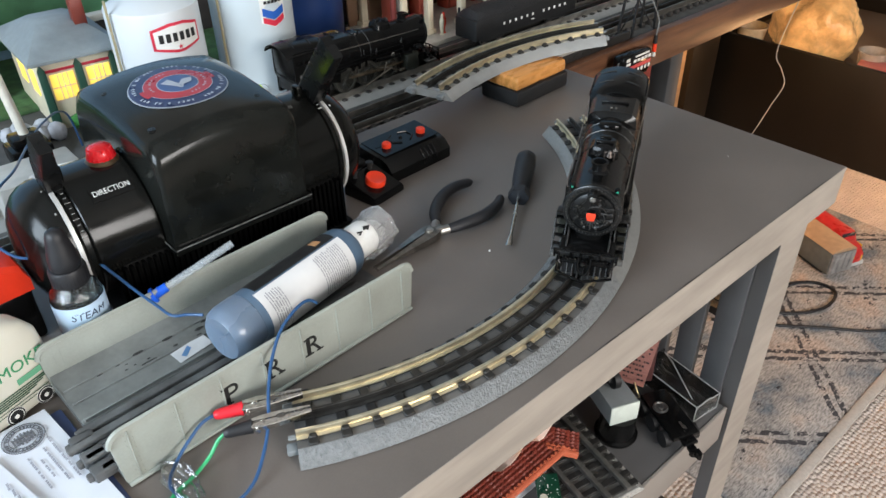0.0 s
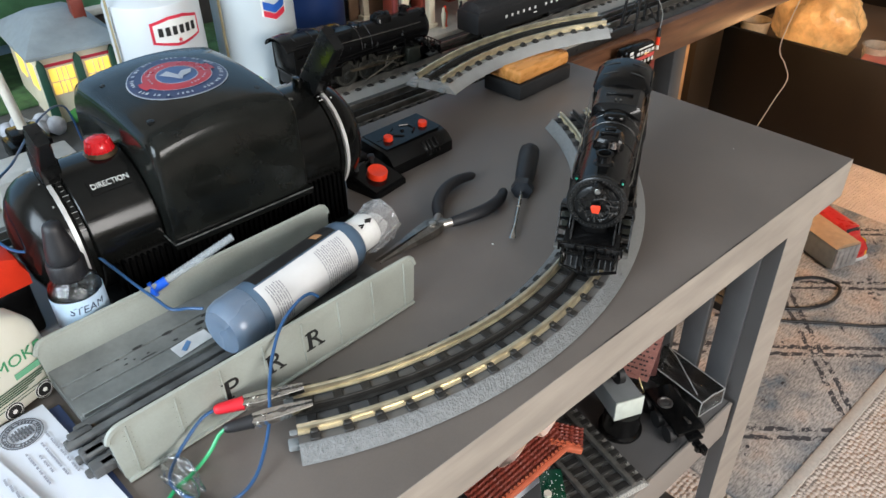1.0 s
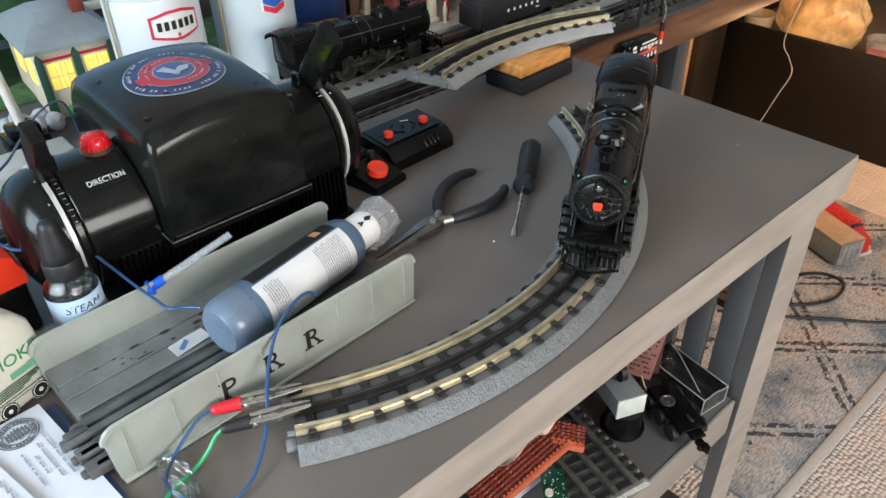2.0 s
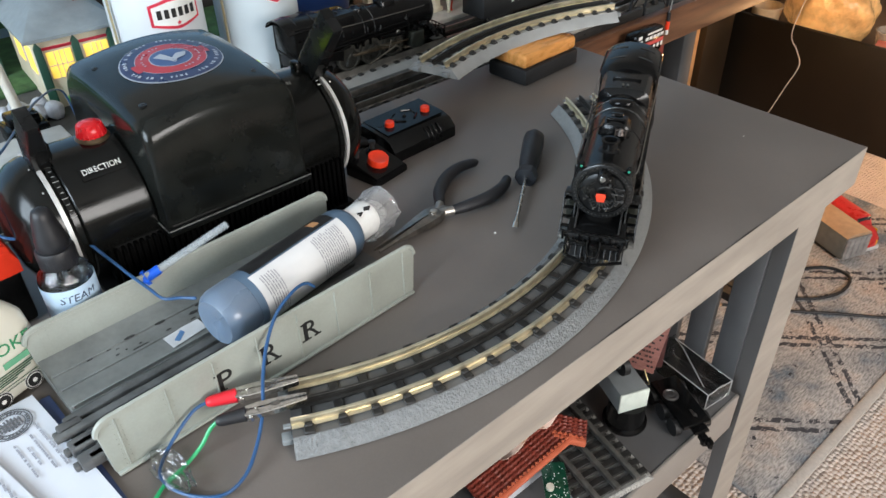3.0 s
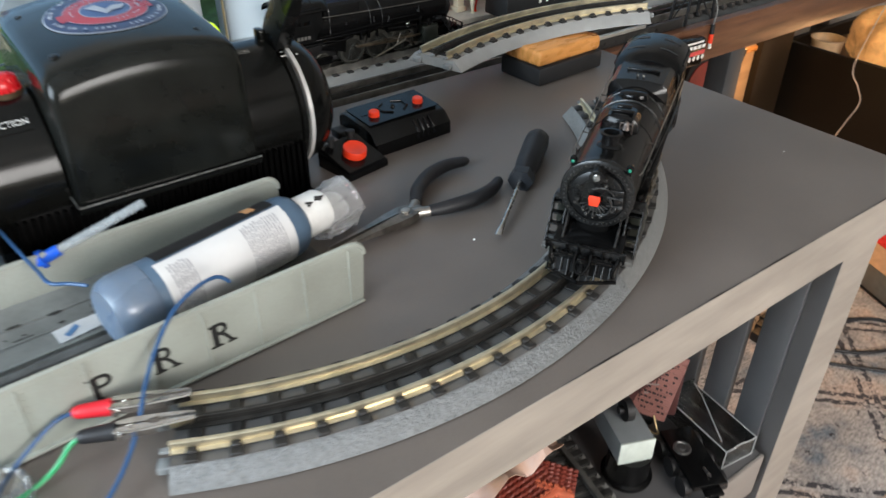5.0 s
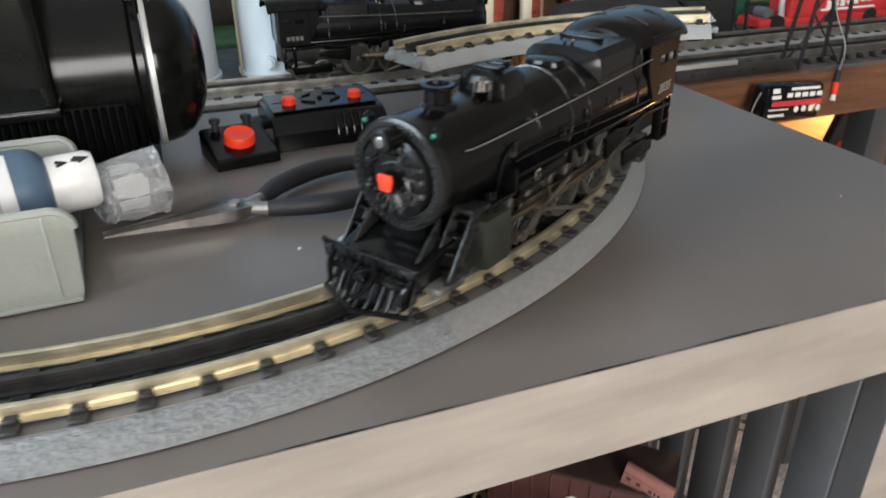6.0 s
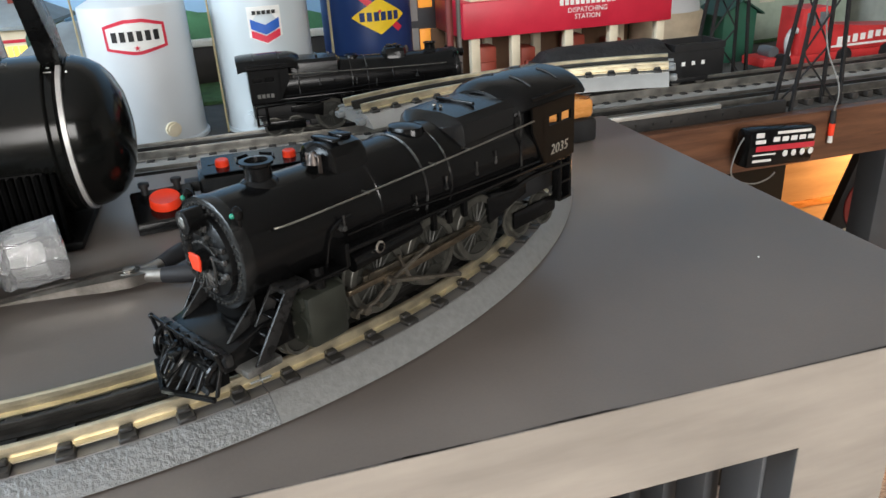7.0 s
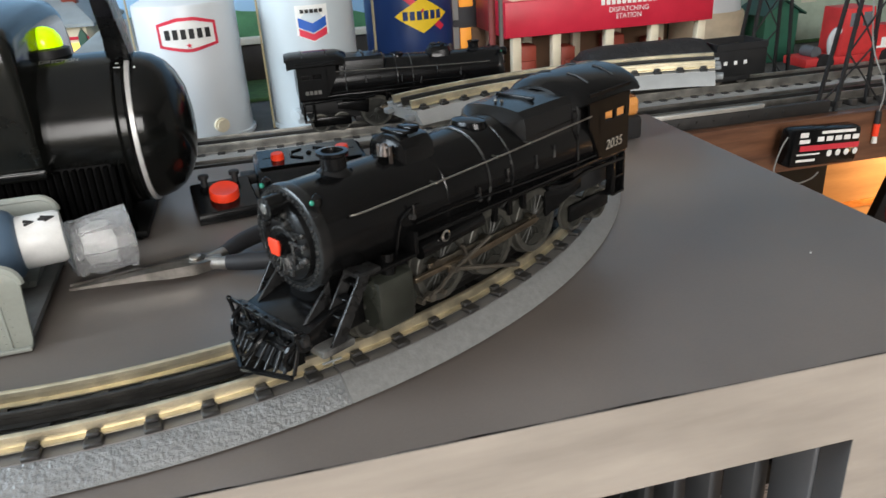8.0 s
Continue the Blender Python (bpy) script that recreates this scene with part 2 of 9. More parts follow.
def carpet_mat():
    """A light knobbly loop carpet."""
    m = mat("loop_carpet", (0.64, 0.545, 0.485), 0.95, var=0.1, scale=14, bump=0, spec=0.1)
    n, l = m.node_tree.nodes, m.node_tree.links
    p = n["Principled BSDF"]
    tc = n.new("ShaderNodeTexCoord")
    vo = n.new("ShaderNodeTexVoronoi")
    vo.inputs["Scale"].default_value = 112
    vo.inputs["Randomness"].default_value = 0.45
    l.new(tc.outputs["Object"], vo.inputs["Vector"])
    bp = n.new("ShaderNodeBump")
    bp.invert = True
    bp.inputs["Strength"].default_value, bp.inputs["Distance"].default_value = 1.0, 0.008
    l.new(vo.outputs["Distance"], bp.inputs["Height"])
    l.new(bp.outputs[0], p.inputs["Normal"])
    return m


def wood_mat(name, c1, c2, rough=0.45, axis=(1, 14, 14), scale=6):
    """Long-grained wood."""
    m = mat(name, c1, rough, var=0.1, scale=scale, fine=60, bump=0.15, stretch=axis, wear=c2, dist=0.0005)
    return m


TOP = mat("grey_laminate", (0.137, 0.117, 0.103), 0.40, var=0.14, scale=9, fine=700, bump=0.06, spec=0.62, rvar=0.14)
SCUFF = mat("rubbed_bakelite_edge", (0.10, 0.10, 0.095), 0.45, var=0.3, scale=220, wear=(0.006, 0.006, 0.006), fine=700)
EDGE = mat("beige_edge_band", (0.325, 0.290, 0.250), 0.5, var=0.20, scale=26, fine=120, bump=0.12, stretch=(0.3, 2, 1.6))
# darker copy of the edge beige; the shade on the shelf front is in the colour
EDGE2 = mat("shaded_beige_band", (0.27, 0.245, 0.22), 0.5, var=0.10, scale=14, fine=160, bump=0.12, stretch=(0.25, 2, 2.5))
SHELF = mat("dark_grey_board", (0.092, 0.090, 0.091), 0.5, var=0.12, scale=12, bump=0.06)
WALL = mat("wall_paint", (0.50, 0.48, 0.45), 0.85, var=0.04, scale=5, bump=0.1, fine=300)
CEIL = mat("ceiling_paint", (0.50, 0.49, 0.475), 0.9, var=0.03, scale=5)
BLK = mat("black_enamel", (0.0036, 0.0036, 0.0037), 0.19, var=0.3, scale=45, fine=1500, bump=0.05, rvar=0.10, spec=0.27)
BLKM = mat("matt_black", (0.011, 0.011, 0.0115), 0.55, var=0.3, scale=80, bump=0.1)
BAKE = mat("black_bakelite", (0.0048, 0.0050, 0.0046), 0.17, var=0.35, scale=34, fine=300, bump=0.035, rvar=0.15, spec=0.30)
SOOT = mat("satin_smokebox_black", (0.005, 0.0052, 0.0054), 0.28, var=0.3, scale=60, spec=0.36)
RUBBER = mat("black_rubber", (0.014, 0.014, 0.016), 0.5, var=0.2, scale=70, bump=0.12)
STEEL = mat("dull_steel", (0.42, 0.40, 0.37), 0.38, 1.0, var=0.25, scale=120, bump=0.08)
NICKEL = mat("nickel", (0.62, 0.60, 0.56), 0.25, 1.0, var=0.2, scale=150, bump=0.05)
RAILM = mat("rail_nickel_brass", (0.72, 0.645, 0.47), 0.38, 0.92, var=0.18, scale=90, bump=0.05)
RAILK = mat("blackened_rail", (0.045, 0.043, 0.04), 0.35, 0.6, var=0.3, scale=90, bump=0.05)
BALLAST = mat("grey_roadbed", (0.158, 0.166, 0.168), 0.32, var=0.18, scale=260, fine=520, bump=1.0, dist=0.0013, rvar=0.12, spec=0.6)
BALLAST2 = mat("smooth_grey_roadbed", (0.27, 0.27, 0.26), 0.4, var=0.08, scale=60, fine=500, bump=0.25, dist=0.0008)
BALLAST3 = mat("fine_grey_roadbed", (0.180, 0.184, 0.180), 0.40, var=0.12, scale=300, fine=700, bump=0.38, dist=0.0009, rvar=0.12)
# roadbed top: same grey made darker, with the shade put into the colour
BEDTOP = mat("shaded_bed_top", (0.098, 0.096, 0.094), 0.42, var=0.16, scale=40, fine=420, bump=0.25, dist=0.0006)
TIE = mat("black_ties", (0.02, 0.019, 0.018), 0.55, var=0.25, scale=200, bump=0.15)
GIRDER = mat("grey_green_plastic", (0.330, 0.352, 0.315), 0.42, var=0.07, scale=18, fine=500, bump=0.06, wear=(0.265, 0.278, 0.245))
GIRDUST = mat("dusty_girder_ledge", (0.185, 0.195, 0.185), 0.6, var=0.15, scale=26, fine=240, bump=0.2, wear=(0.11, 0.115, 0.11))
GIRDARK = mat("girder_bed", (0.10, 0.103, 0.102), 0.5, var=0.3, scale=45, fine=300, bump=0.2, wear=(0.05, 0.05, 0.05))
INK = mat("black_ink", (0.012, 0.012, 0.012), 0.6, bump=0, var=0.1)
WHITEINK = mat("white_ink", (0.75, 0.75, 0.72), 0.6, bump=0, var=0.06)
CHROME = mat("bright_clip_metal", (0.66, 0.64, 0.61), 0.20, 1.0, var=0.25, scale=220, bump=0.06)
CRIMSON = mat("crimson_sleeve", (0.60, 0.016, 0.028), 0.4, var=0.12, scale=50, bump=0.05)
RED = mat("red_plastic", (0.80, 0.045, 0.012), 0.45, var=0.12, scale=50, bump=0.03)
REDLENS = mat("red_lens", (0.62, 0.012, 0.018), 0.26, var=0.1, coat=0.3, bump=0)
GREENLENS = mat("yellow_green_lens", (0.50, 0.80, 0.0), 0.2, var=0.05, bump=0, emit=0.8)
PAPER = mat("white_paper", (0.60, 0.625, 0.68), 0.8, var=0.03, scale=30, bump=0.05)
BLUEPL = mat("slate_blue_plastic", (0.085, 0.135, 0.20), 0.35, var=0.12, scale=30, bump=0.04)
TANKW = mat("tank_white", (0.60, 0.63, 0.65), 0.35, var=0.04, scale=12, bump=0.03)
TANKG = mat("tank_pale_grey", (0.50, 0.56, 0.59), 0.35, var=0.05, scale=12, bump=0.03)
NAVY = mat("tank_navy", (0.012, 0.035, 0.13), 0.35, var=0.15, scale=12, bump=0.03)
YEL = mat("yellow_paint", (0.80, 0.55, 0.02), 0.45, var=0.08, bump=0.02)
BLUEW = mat("blue_wire", (0.022, 0.075, 0.185), 0.35, var=0.1, bump=0.02)
GREENW = mat("green_wire", (0.02, 0.34, 0.12), 0.35, var=0.1, bump=0.02)
CLEARG = glass("clear_glass", (0.88, 0.93, 0.94), 0.02, 0.82)
WOODB = wood_mat("brown_stained_wood", (0.15, 0.068, 0.035), (0.07, 0.03, 0.017), 0.35, (1.2, 12, 12), 9)
GREENG = mat("layout_green", (0.05, 0.11, 0.04), 0.9, var=0.4, scale=60, bump=0.4, fine=500)
GREYG = mat("layout_grey_felt", (0.07, 0.07, 0.068), 0.9, var=0.25, scale=50, bump=0.3, fine=700)
CREAM = mat("cream_plastic", (0.70, 0.62, 0.46), 0.5, var=0.08, scale=40, bump=0.03)
STONE = mat("pale_concrete", (0.45, 0.42, 0.36), 0.75, var=0.1, scale=80, bump=0.1)
SIGNRED = mat("sign_red", (0.55, 0.02, 0.045), 0.4, var=0.08, scale=40, bump=0.02)
MILK = mat("milk_white_plastic", (0.72, 0.70, 0.60), 0.38, var=0.04, scale=30, bump=0.03)
LAMPGLOW = mat("lit_window", (1.0, 0.62, 0.10), 0.5, bump=0, var=0.25, scale=70, emit=1.0)
# bag film: weak emission stands in for lamplight coming through
WARMGLOW = mat("bag_added_glow", (0.80, 0.44, 0.17), 0.18, bump=0.5, var=0.35, scale=16, emit=0.16, fine=60, dist=0.01, spec=0.6)
AMBER = mat("amber_varnished_wood", (0.60, 0.26, 0.07), 0.28, var=0.2, scale=25, bump=0.06, stretch=(1, 5, 5))
TERRA = mat("terracotta_plastic", (0.20, 0.036, 0.022), 0.45, var=0.15, scale=60, bump=0.06)
PCBG = mat("green_circuit_board", (0.005, 0.059, 0.032), 0.3, var=0.2, scale=120, bump=0.08)
BOXBLK = mat("dark_brown_box", (0.011, 0.008, 0.005), 0.5, var=0.25, scale=6, bump=0.06, spec=0.25)
GREYPL = mat("grey_plastic", (0.20, 0.215, 0.22), 0.45, var=0.1, scale=40, bump=0.04)

# ---- setting ----
ground = B()
box(ground, (-2.2, -2.4, FLOOR - 0.05), (3.2, 1.35, FLOOR))
tagged(part("floor", ground, carpet_mat()), "light beige loop-pile carpet floor of the room", "floor", kind="structure")
rug = B()
box(rug, (0.10, -0.012, FLOOR), (1.16, 1.25, FLOOR + 0.008), 0.003)
RUG = tagged(part("rug", rug, rug_mat()), "worn grey, blush and blue rug with dark pattern", "rug")
bind = B()
box(bind, (0.10, -0.03, FLOOR), (1.16, -0.010, FLOOR + 0.012), 0.005)
part("binding", bind, mat("rug_binding", (0.45, 0.41, 0.37), 0.9, var=0.1, scale=200, bump=0.3), RUG, "pale bound edge of the rug")


def wall(name, lo, hi, hole=None, axis=0):
    """A thick wall; hole = (a0, a1, z0, z1) along the wall leaves an opening."""
    bm = B()
    if hole:
        a0, a1, z0, z1 = hole
        k = 1 - axis
        for part_lo, part_hi in (((lo[k], lo[2]), (a0, hi[2])), ((a1, lo[2]), (hi[k], hi[2])), ((a0, lo[2]), (a1, z0)), ((a0, z1), (a1, hi[2]))):
            l2, h2 = list(lo), list(hi)
            l2[k], l2[2] = part_lo
            h2[k], h2[2] = part_hi
            box(bm, l2, h2)
    else:
        box(bm, lo, hi)
    return tagged(part(name, bm, WALL), "plain painted wall closing the room", "wall", kind="structure")


wall("wall_west", (-2.3, -2.4, FLOOR), (-2.2, 1.35, 1.7), (-0.9, 0.9, 0.1, 1.4), 0)
wall("wall_east", (3.2, -2.4, FLOOR), (3.3, 1.35, 1.7))
wall("wall_south", (-2.2, -2.5, FLOOR), (3.2, -2.4, 1.7), (-1.25, 0.25, 0.1, 1.4), 1)
wall("wall_north", (-2.2, 1.35, FLOOR), (3.2, 1.45, 1.7))
ce = B()
box(ce, (-2.3, -2.5, 1.7), (3.3, 1.45, 1.78))
tagged(part("ceiling", ce, CEIL), "white painted ceiling of the room", "ceiling", kind="structure")
for nm, lo, hi, ax in (("window_1", (-2.27, -0.9, 0.1), (-2.23, 0.9, 1.4), 1), ("window_2", (-1.25, -2.47, 0.1), (0.25, -2.43, 1.4), 0)):
    w = thing(nm, Matrix(), "white framed window letting daylight in", "window", kind="structure")
    fr = B()
    t = 0.05
    a, b = lo[ax], hi[ax]
    for u0, u1, z0, z1 in ((a, b, 0.1, 0.15), (a, b, 1.35, 1.4), (a, a + t, 0.15, 1.35), (b - t, b, 0.15, 1.35), ((a + b) / 2 - 0.02, (a + b) / 2 + 0.02, 0.15, 1.35)):
        l2, h2 = list(lo), list(hi)
        l2[ax], h2[ax], l2[2], h2[2] = u0, u1, z0, z1
        box(fr, l2, h2, 0.004)
    part("window_frame", fr, mat("white_frame_paint", (0.75, 0.75, 0.73), 0.4), w)

# painted landscape panel behind the layout
bd = B()
box(bd, (-1.3, 1.10, BOARD), (1.9, 1.12, 0.75))
bmat = mat("painted_landscape", (0.30, 0.50, 0.72), 0.7, var=0.12, scale=4, bump=0.05)
BD = tagged(part("backdrop", bd, bmat), "painted blue sky and green hills panel behind the layout", "backdrop", kind="structure")
hill = B()
pts = [(-1.29, 0.02)] + [(-1.29 + 3.18 * i / 60, 0.098 + 0.018 * math.sin(i * 0.5) + 0.010 * math.sin(i * 1.3 + 1)) for i in range(61)] + [(1.89, 0.02)]
patch(hill, pts, Matrix.Translation((0, 1.0965, BOARD)) @ pose(0, 0, 0, 90), 0.003)
part("hills", hill, mat("painted_hills", (0.07, 0.20, 0.10), 0.8, var=0.5, scale=14, bump=0.1), BD, "painted green hills")

# ---- table ----
table = thing("console_table", Matrix(), "grey laminate table with beige edges and a lower shelf", "table")
TL = -1.70
bm = B()
box(bm, (TL, 0.0006, -0.047), (-0.0006, 0.435, -0.001), 0.0)
part("tabletop", bm, TOP, table, "dark grey-brown laminate top")
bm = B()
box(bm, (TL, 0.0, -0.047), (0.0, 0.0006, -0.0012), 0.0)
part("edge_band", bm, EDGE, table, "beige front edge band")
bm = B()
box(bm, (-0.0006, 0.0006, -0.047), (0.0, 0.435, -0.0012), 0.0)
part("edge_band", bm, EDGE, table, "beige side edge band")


def leg(x0, x1, y0, y1):
    bm = B()
    box(bm, (x0, y0 + 0.0007, FLOOR), (x1, y1, -0.0475), 0.0)
    ob = part("leg", bm, SHELF, table, "dark grey leg")
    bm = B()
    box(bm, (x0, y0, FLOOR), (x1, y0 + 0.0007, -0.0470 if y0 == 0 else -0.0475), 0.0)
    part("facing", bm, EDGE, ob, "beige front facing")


leg(-0.1200, -0.064, 0.0, 0.0185)
leg(-0.131, -0.064, 0.385, 0.433)
leg(-1.62, -1.55, 0.0, 0.048)
leg(-1.62, -1.55, 0.385, 0.433)
SH = -0.285
bm = B()
box(bm, (-1.55, 0.006, SH - 0.055), (-0.131, 0.425, SH), 0.0006)
part("shelf", bm, SHELF, table, "dark grey lower shelf")
bm = B()
box(bm, (-1.55, 0.002, SH - 0.056), (-0.1312, 0.0058, SH + 0.001), 0.0008)
part("shelf_band", bm, EDGE2, table, "beige shelf edge band, darkened for shade")
SLAT = mat("blue_grey_slat", (0.105, 0.110, 0.116), 0.45, var=0.12, scale=20, bump=0.08)
for k in range(9):
    y = 0.0215 + 0.0400 * k
    bm = B()
    box(bm, (-0.1220, y if k else 0.0192, SH - 0.06), (-0.1120, y + 0.0275, -0.0475), 0.0012)
    part("end_slat", bm, SLAT, table, "blue-grey upright slat")
for zz in (SH - 0.055, FLOOR + 0.12):
    bm = B()
    box(bm, (-0.1110, 0.0315, zz), (-0.0870, 0.384, zz + 0.035), 0.001)
    part("end_rail", bm, SHELF, table)
# dark chips along the worn front lip
rng = random.Random(17)
bm = B()
for i in range(26):
    x, w, z, t = rng.uniform(-0.46, -0.06), rng.uniform(0.012, 0.045), 0.0006, rng.uniform(0.0003, 0.0011)
    prism(bm, [(x, z), (x + w * 0.5, z - 0.0003), (x + w, z), (x + w * 0.8, z + t * 0.8), (x + w * 0.3, z + t)], 0.0002, Matrix.Translation((0, 0, -0.00095)))
tagged(part("chipped_lip", bm, mat("bared_board", (0.085, 0.075, 0.068), 0.8, var=0.3, scale=200), table), kind="stuff")


# ---- track ----
def track_piece(m, a0, a1, label, n_tie, road, deck):
    """A curved three-rail piece on a moulded grey roadbed, centred on the origin of m."""
    rc, g = 0.358, 0.0167
    tr = thing("track_section", m, label, "toy track", "track sections on the table")
    bm = B()
    arc_bar(bm, (0, 0, 0), [(rc - 0.0350, 0), (rc - 0.0345, 0.0012), (rc - 0.0262, 0.0096), (rc - 0.0254, 0.0100), (rc + 0.0254, 0.0100), (rc + 0.0262, 0.0096), (rc + 0.0345, 0.0012), (rc + 0.0350, 0)], a0, a1, 48)
    bed = part("roadbed", bm, road, tr, "grey textured plastic roadbed", 24)
    bm = B()
    arc_bar(bm, (0, 0, 0), [(rc - 0.0252, 0.0100), (rc - 0.0250, 0.0105), (rc + 0.0250, 0.0105), (rc + 0.0252, 0.0100)], a0 + 0.02, a1 - 0.02, 48)
    part("bed_top", bm, deck, bed, "smooth darker grey top of the roadbed")
    for k, (r, mt, nm) in enumerate(((rc - g, RAILM, ""), (rc, RAILK, "blackened centre rail"), (rc + g, RAILM, ""))):
        bm = B()
        w = 0.0014 if k != 1 else 0.0011
        arc_bar(bm, (0, 0, 0), [(r - 0.0028, 0.0118), (r - 0.0028, 0.0125), (r - 0.0006, 0.0132), (r - 0.0006, 0.0158), (r - w, 0.0164), (r - w, 0.0182), (r - w * 0.6, 0.0186), (r + w * 0.6, 0.0186), (r + w, 0.0182), (r + w, 0.0164), (r + 0.0006, 0.0158), (r + 0.0006, 0.0132), (r + 0.0028, 0.0125), (r + 0.0028, 0.0118)], a0 + 0.04, a1 - 0.04, 48)
        part("rail", bm, mt, tr, nm or "brass-toned nickel rail")
    # tie: low bar with a raised clip at each end
    bm = B()
    box(bm, (rc - 0.0225, -0.0034, 0.0102), (rc + 0.0225, 0.0034, 0.0120), 0.0005, seg=1)
    for s in (-1, 1):
        e = rc + s * (g + 0.0048)
        box(bm, (e - 0.0042, -0.0036, 0.0105), (e + 0.0042, 0.0036, 0.0128), 0.0006, seg=1)
        box(bm, (e - 0.0028 - s * 0.0012, -0.0026, 0.0126), (e + 0.0010 - s * 0.0012, 0.0026, 0.0146), 0.0006, seg=1)
    first = part("tie", bm, TIE, tr)
    for i in range(n_tie):
        a = radians(a0 + (a1 - a0) * (i + 0.5) / n_tie)
        ob = first if i == 0 else new("tie", first.data)
        ob.parent = tr
        ob.matrix_basis = Matrix.Rotation(a, 4, "Z")
    # connector tongues at both ends
    for a, s in ((a0, -1), (a1, 1)):
        bm = B()
        mm = Matrix.Rotation(radians(a), 4, "Z")
        for r in (rc - 0.02, rc + 0.02):
            box(bm, (r - 0.004, min(0, s * 0.007), 0.0025), (r + 0.004, max(0, s * 0.007), 0.0075), 0.001, mm)
        for r in (rc - g, rc, rc + g):
            box(bm, (r - 0.0016, min(0, s * 0.005), 0.0115), (r + 0.0016, max(0, s * 0.005), 0.0135), 0.0003, mm, 1)
        part("connector", bm, GREYPL, tr)
    return tr


TC = (-0.482, 0.4085)
track_piece(pose(*TC, 0.0), -117.4, -70.44, "curved grey roadbed track with brass-toned rails on the table", 14, BALLAST, BEDTOP)
# the second piece turns a little outwards at the joint
JOINT = pose(TC[0] + 0.374 * math.cos(radians(-70.4)), TC[1] + 0.374 * math.sin(radians(-70.4)), 0)
track_piece(JOINT @ pose(0, 0, 0, 0, 0, -0.55) @ JOINT.inverted() @ pose(*TC, 0.0), -70.38, -23.4, "curved grey roadbed track under the steam locomotive", 14, BALLAST3, BEDTOP)
track_piece(pose(-0.1490, 0.0600, 0.0362, 0, -2.75, 0), 60.0, 107.0, "spare curved track lying across a small box", 14, BALLAST2, BALLAST2)


# ---- girder bridge ----
def girder_bridge():
    L = 0.254
    br = thing("girder_bridge", pose(-0.7535, 0.127, 0, 0, 0, 3.2), "weathered grey toy girder bridge lettered P R R", "toy bridge")

    def side(y, name):
        out = []
        r = 0.0095
        for i in range(7):
            a = math.pi / 2 + math.pi / 2 * i / 6
            out.append((r + r * math.cos(a) , 0.046 - r + r * math.sin(a)))
        left = list(reversed(out))
        prof = [(0.004, 0.0), (0.002, 0.004)] + [(x, z) for x, z in left] + [(L - x, z) for x, z in reversed(left)] + [(L - 0.002, 0.004), (L - 0.004, 0.0)]
        m = Matrix.Translation((0, y, 0)) @ pose(0, 0, 0, 90)
        bm = B()
        prism(bm, prof, 0.0022, m, 0.0005)
        # rolled rim along the top and bottom
        rim = [m @ Vector((x, z, 0.0011)) for x, z in prof[2:-2]]
        tube(bm, rim, 0.0021, 6)
        box(bm, (0.003, y - 0.0048, 0.0), (L - 0.003, y + 0.0024, 0.0022), 0.0006)
        plate = part(name, bm, GIRDER, br)
        for i in range(8):
            x = 0.012 + (L - 0.024) * i / 7
            bm = B()
            yr = y - 0.0031 if y < 0.05 else y - 0.0012
            box(bm, (x - 0.0006, yr, 0.002), (x + 0.0006, yr + 0.0022, 0.044), 0.0004, seg=1)
            part("rib", bm, GIRDER, plate)
        # rivets
        bm = B()
        for i in range(8):
            x = 0.012 + (L - 0.024) * i / 7
            for k in range(9):
                for s in (-0.0025, 0.0025):
                    bmesh.ops.create_icosphere(bm, subdivisions=1, radius=0.0005, matrix=Matrix.Translation((x + s, y - 0.0022, 0.005 + 0.0045 * k)))
                    bmesh.ops.create_icosphere(bm, subdivisions=1, radius=0.0005, matrix=Matrix.Translation((x + s, y + 0.0001, 0.005 + 0.0045 * k)))
        ob = part("rivets", bm, GIRDER, plate)
        tagged(ob, kind="stuff")
        return plate

    near = side(0.0, "side_girder")
    side(0.112, "side_girder")
    for i, ch in enumerate("PRR"):
        at = Matrix.Translation((0.0835 + 0.0345 * i, -0.0024, 0.0235)) @ pose(0, 0, 0, 90)
        lettering(ch, 0.0225, at, INK, near, 0.0002)
        # heavy stem and slab serifs
        bm = B()
        x = -0.0040
        patch(bm, rect(0.0034, 0.0158, x, 0.0), at, 0.0003)
        for yy, ww in ((0.0074, 0.0070), (-0.0074, 0.0076)):
            patch(bm, rect(ww, 0.0013, x, yy), at, 0.00035)
        if ch == "R":
            patch(bm, rect(0.0058, 0.0013, 0.0056, -0.0074), at, 0.00035)
        part("letter_stem", bm, INK, near)
    bm = B()
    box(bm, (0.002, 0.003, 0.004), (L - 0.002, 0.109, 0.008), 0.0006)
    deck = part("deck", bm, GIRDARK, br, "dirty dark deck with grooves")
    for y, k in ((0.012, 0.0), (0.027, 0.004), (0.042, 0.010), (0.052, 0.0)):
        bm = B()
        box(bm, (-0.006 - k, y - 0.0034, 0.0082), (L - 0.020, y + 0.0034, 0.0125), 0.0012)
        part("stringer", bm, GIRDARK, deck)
    bm = B()
    prism(bm, [(0.060, 0.0082), (0.1105, 0.0082), (0.1105, 0.0200), (0.094, 0.0150), (0.062, 0.0112)], L - 0.012, Matrix.Translation((0.002, 0, 0)) @ pose(0, 0, 0, 90, 0, 90), 0.0012)
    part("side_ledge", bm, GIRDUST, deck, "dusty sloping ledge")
    for y, z, w in ((0.0615, 0.0112, 0.0012), (0.0785, 0.0133, 0.0010), (0.0935, 0.0150, 0.0012)):
        bm = B()
        box(bm, (0.004, y - w, z - 0.002), (L - 0.014, y + w, z + 0.0011), 0.0004, seg=1)
        part("ledge_bead", bm, GIRDUST, deck)
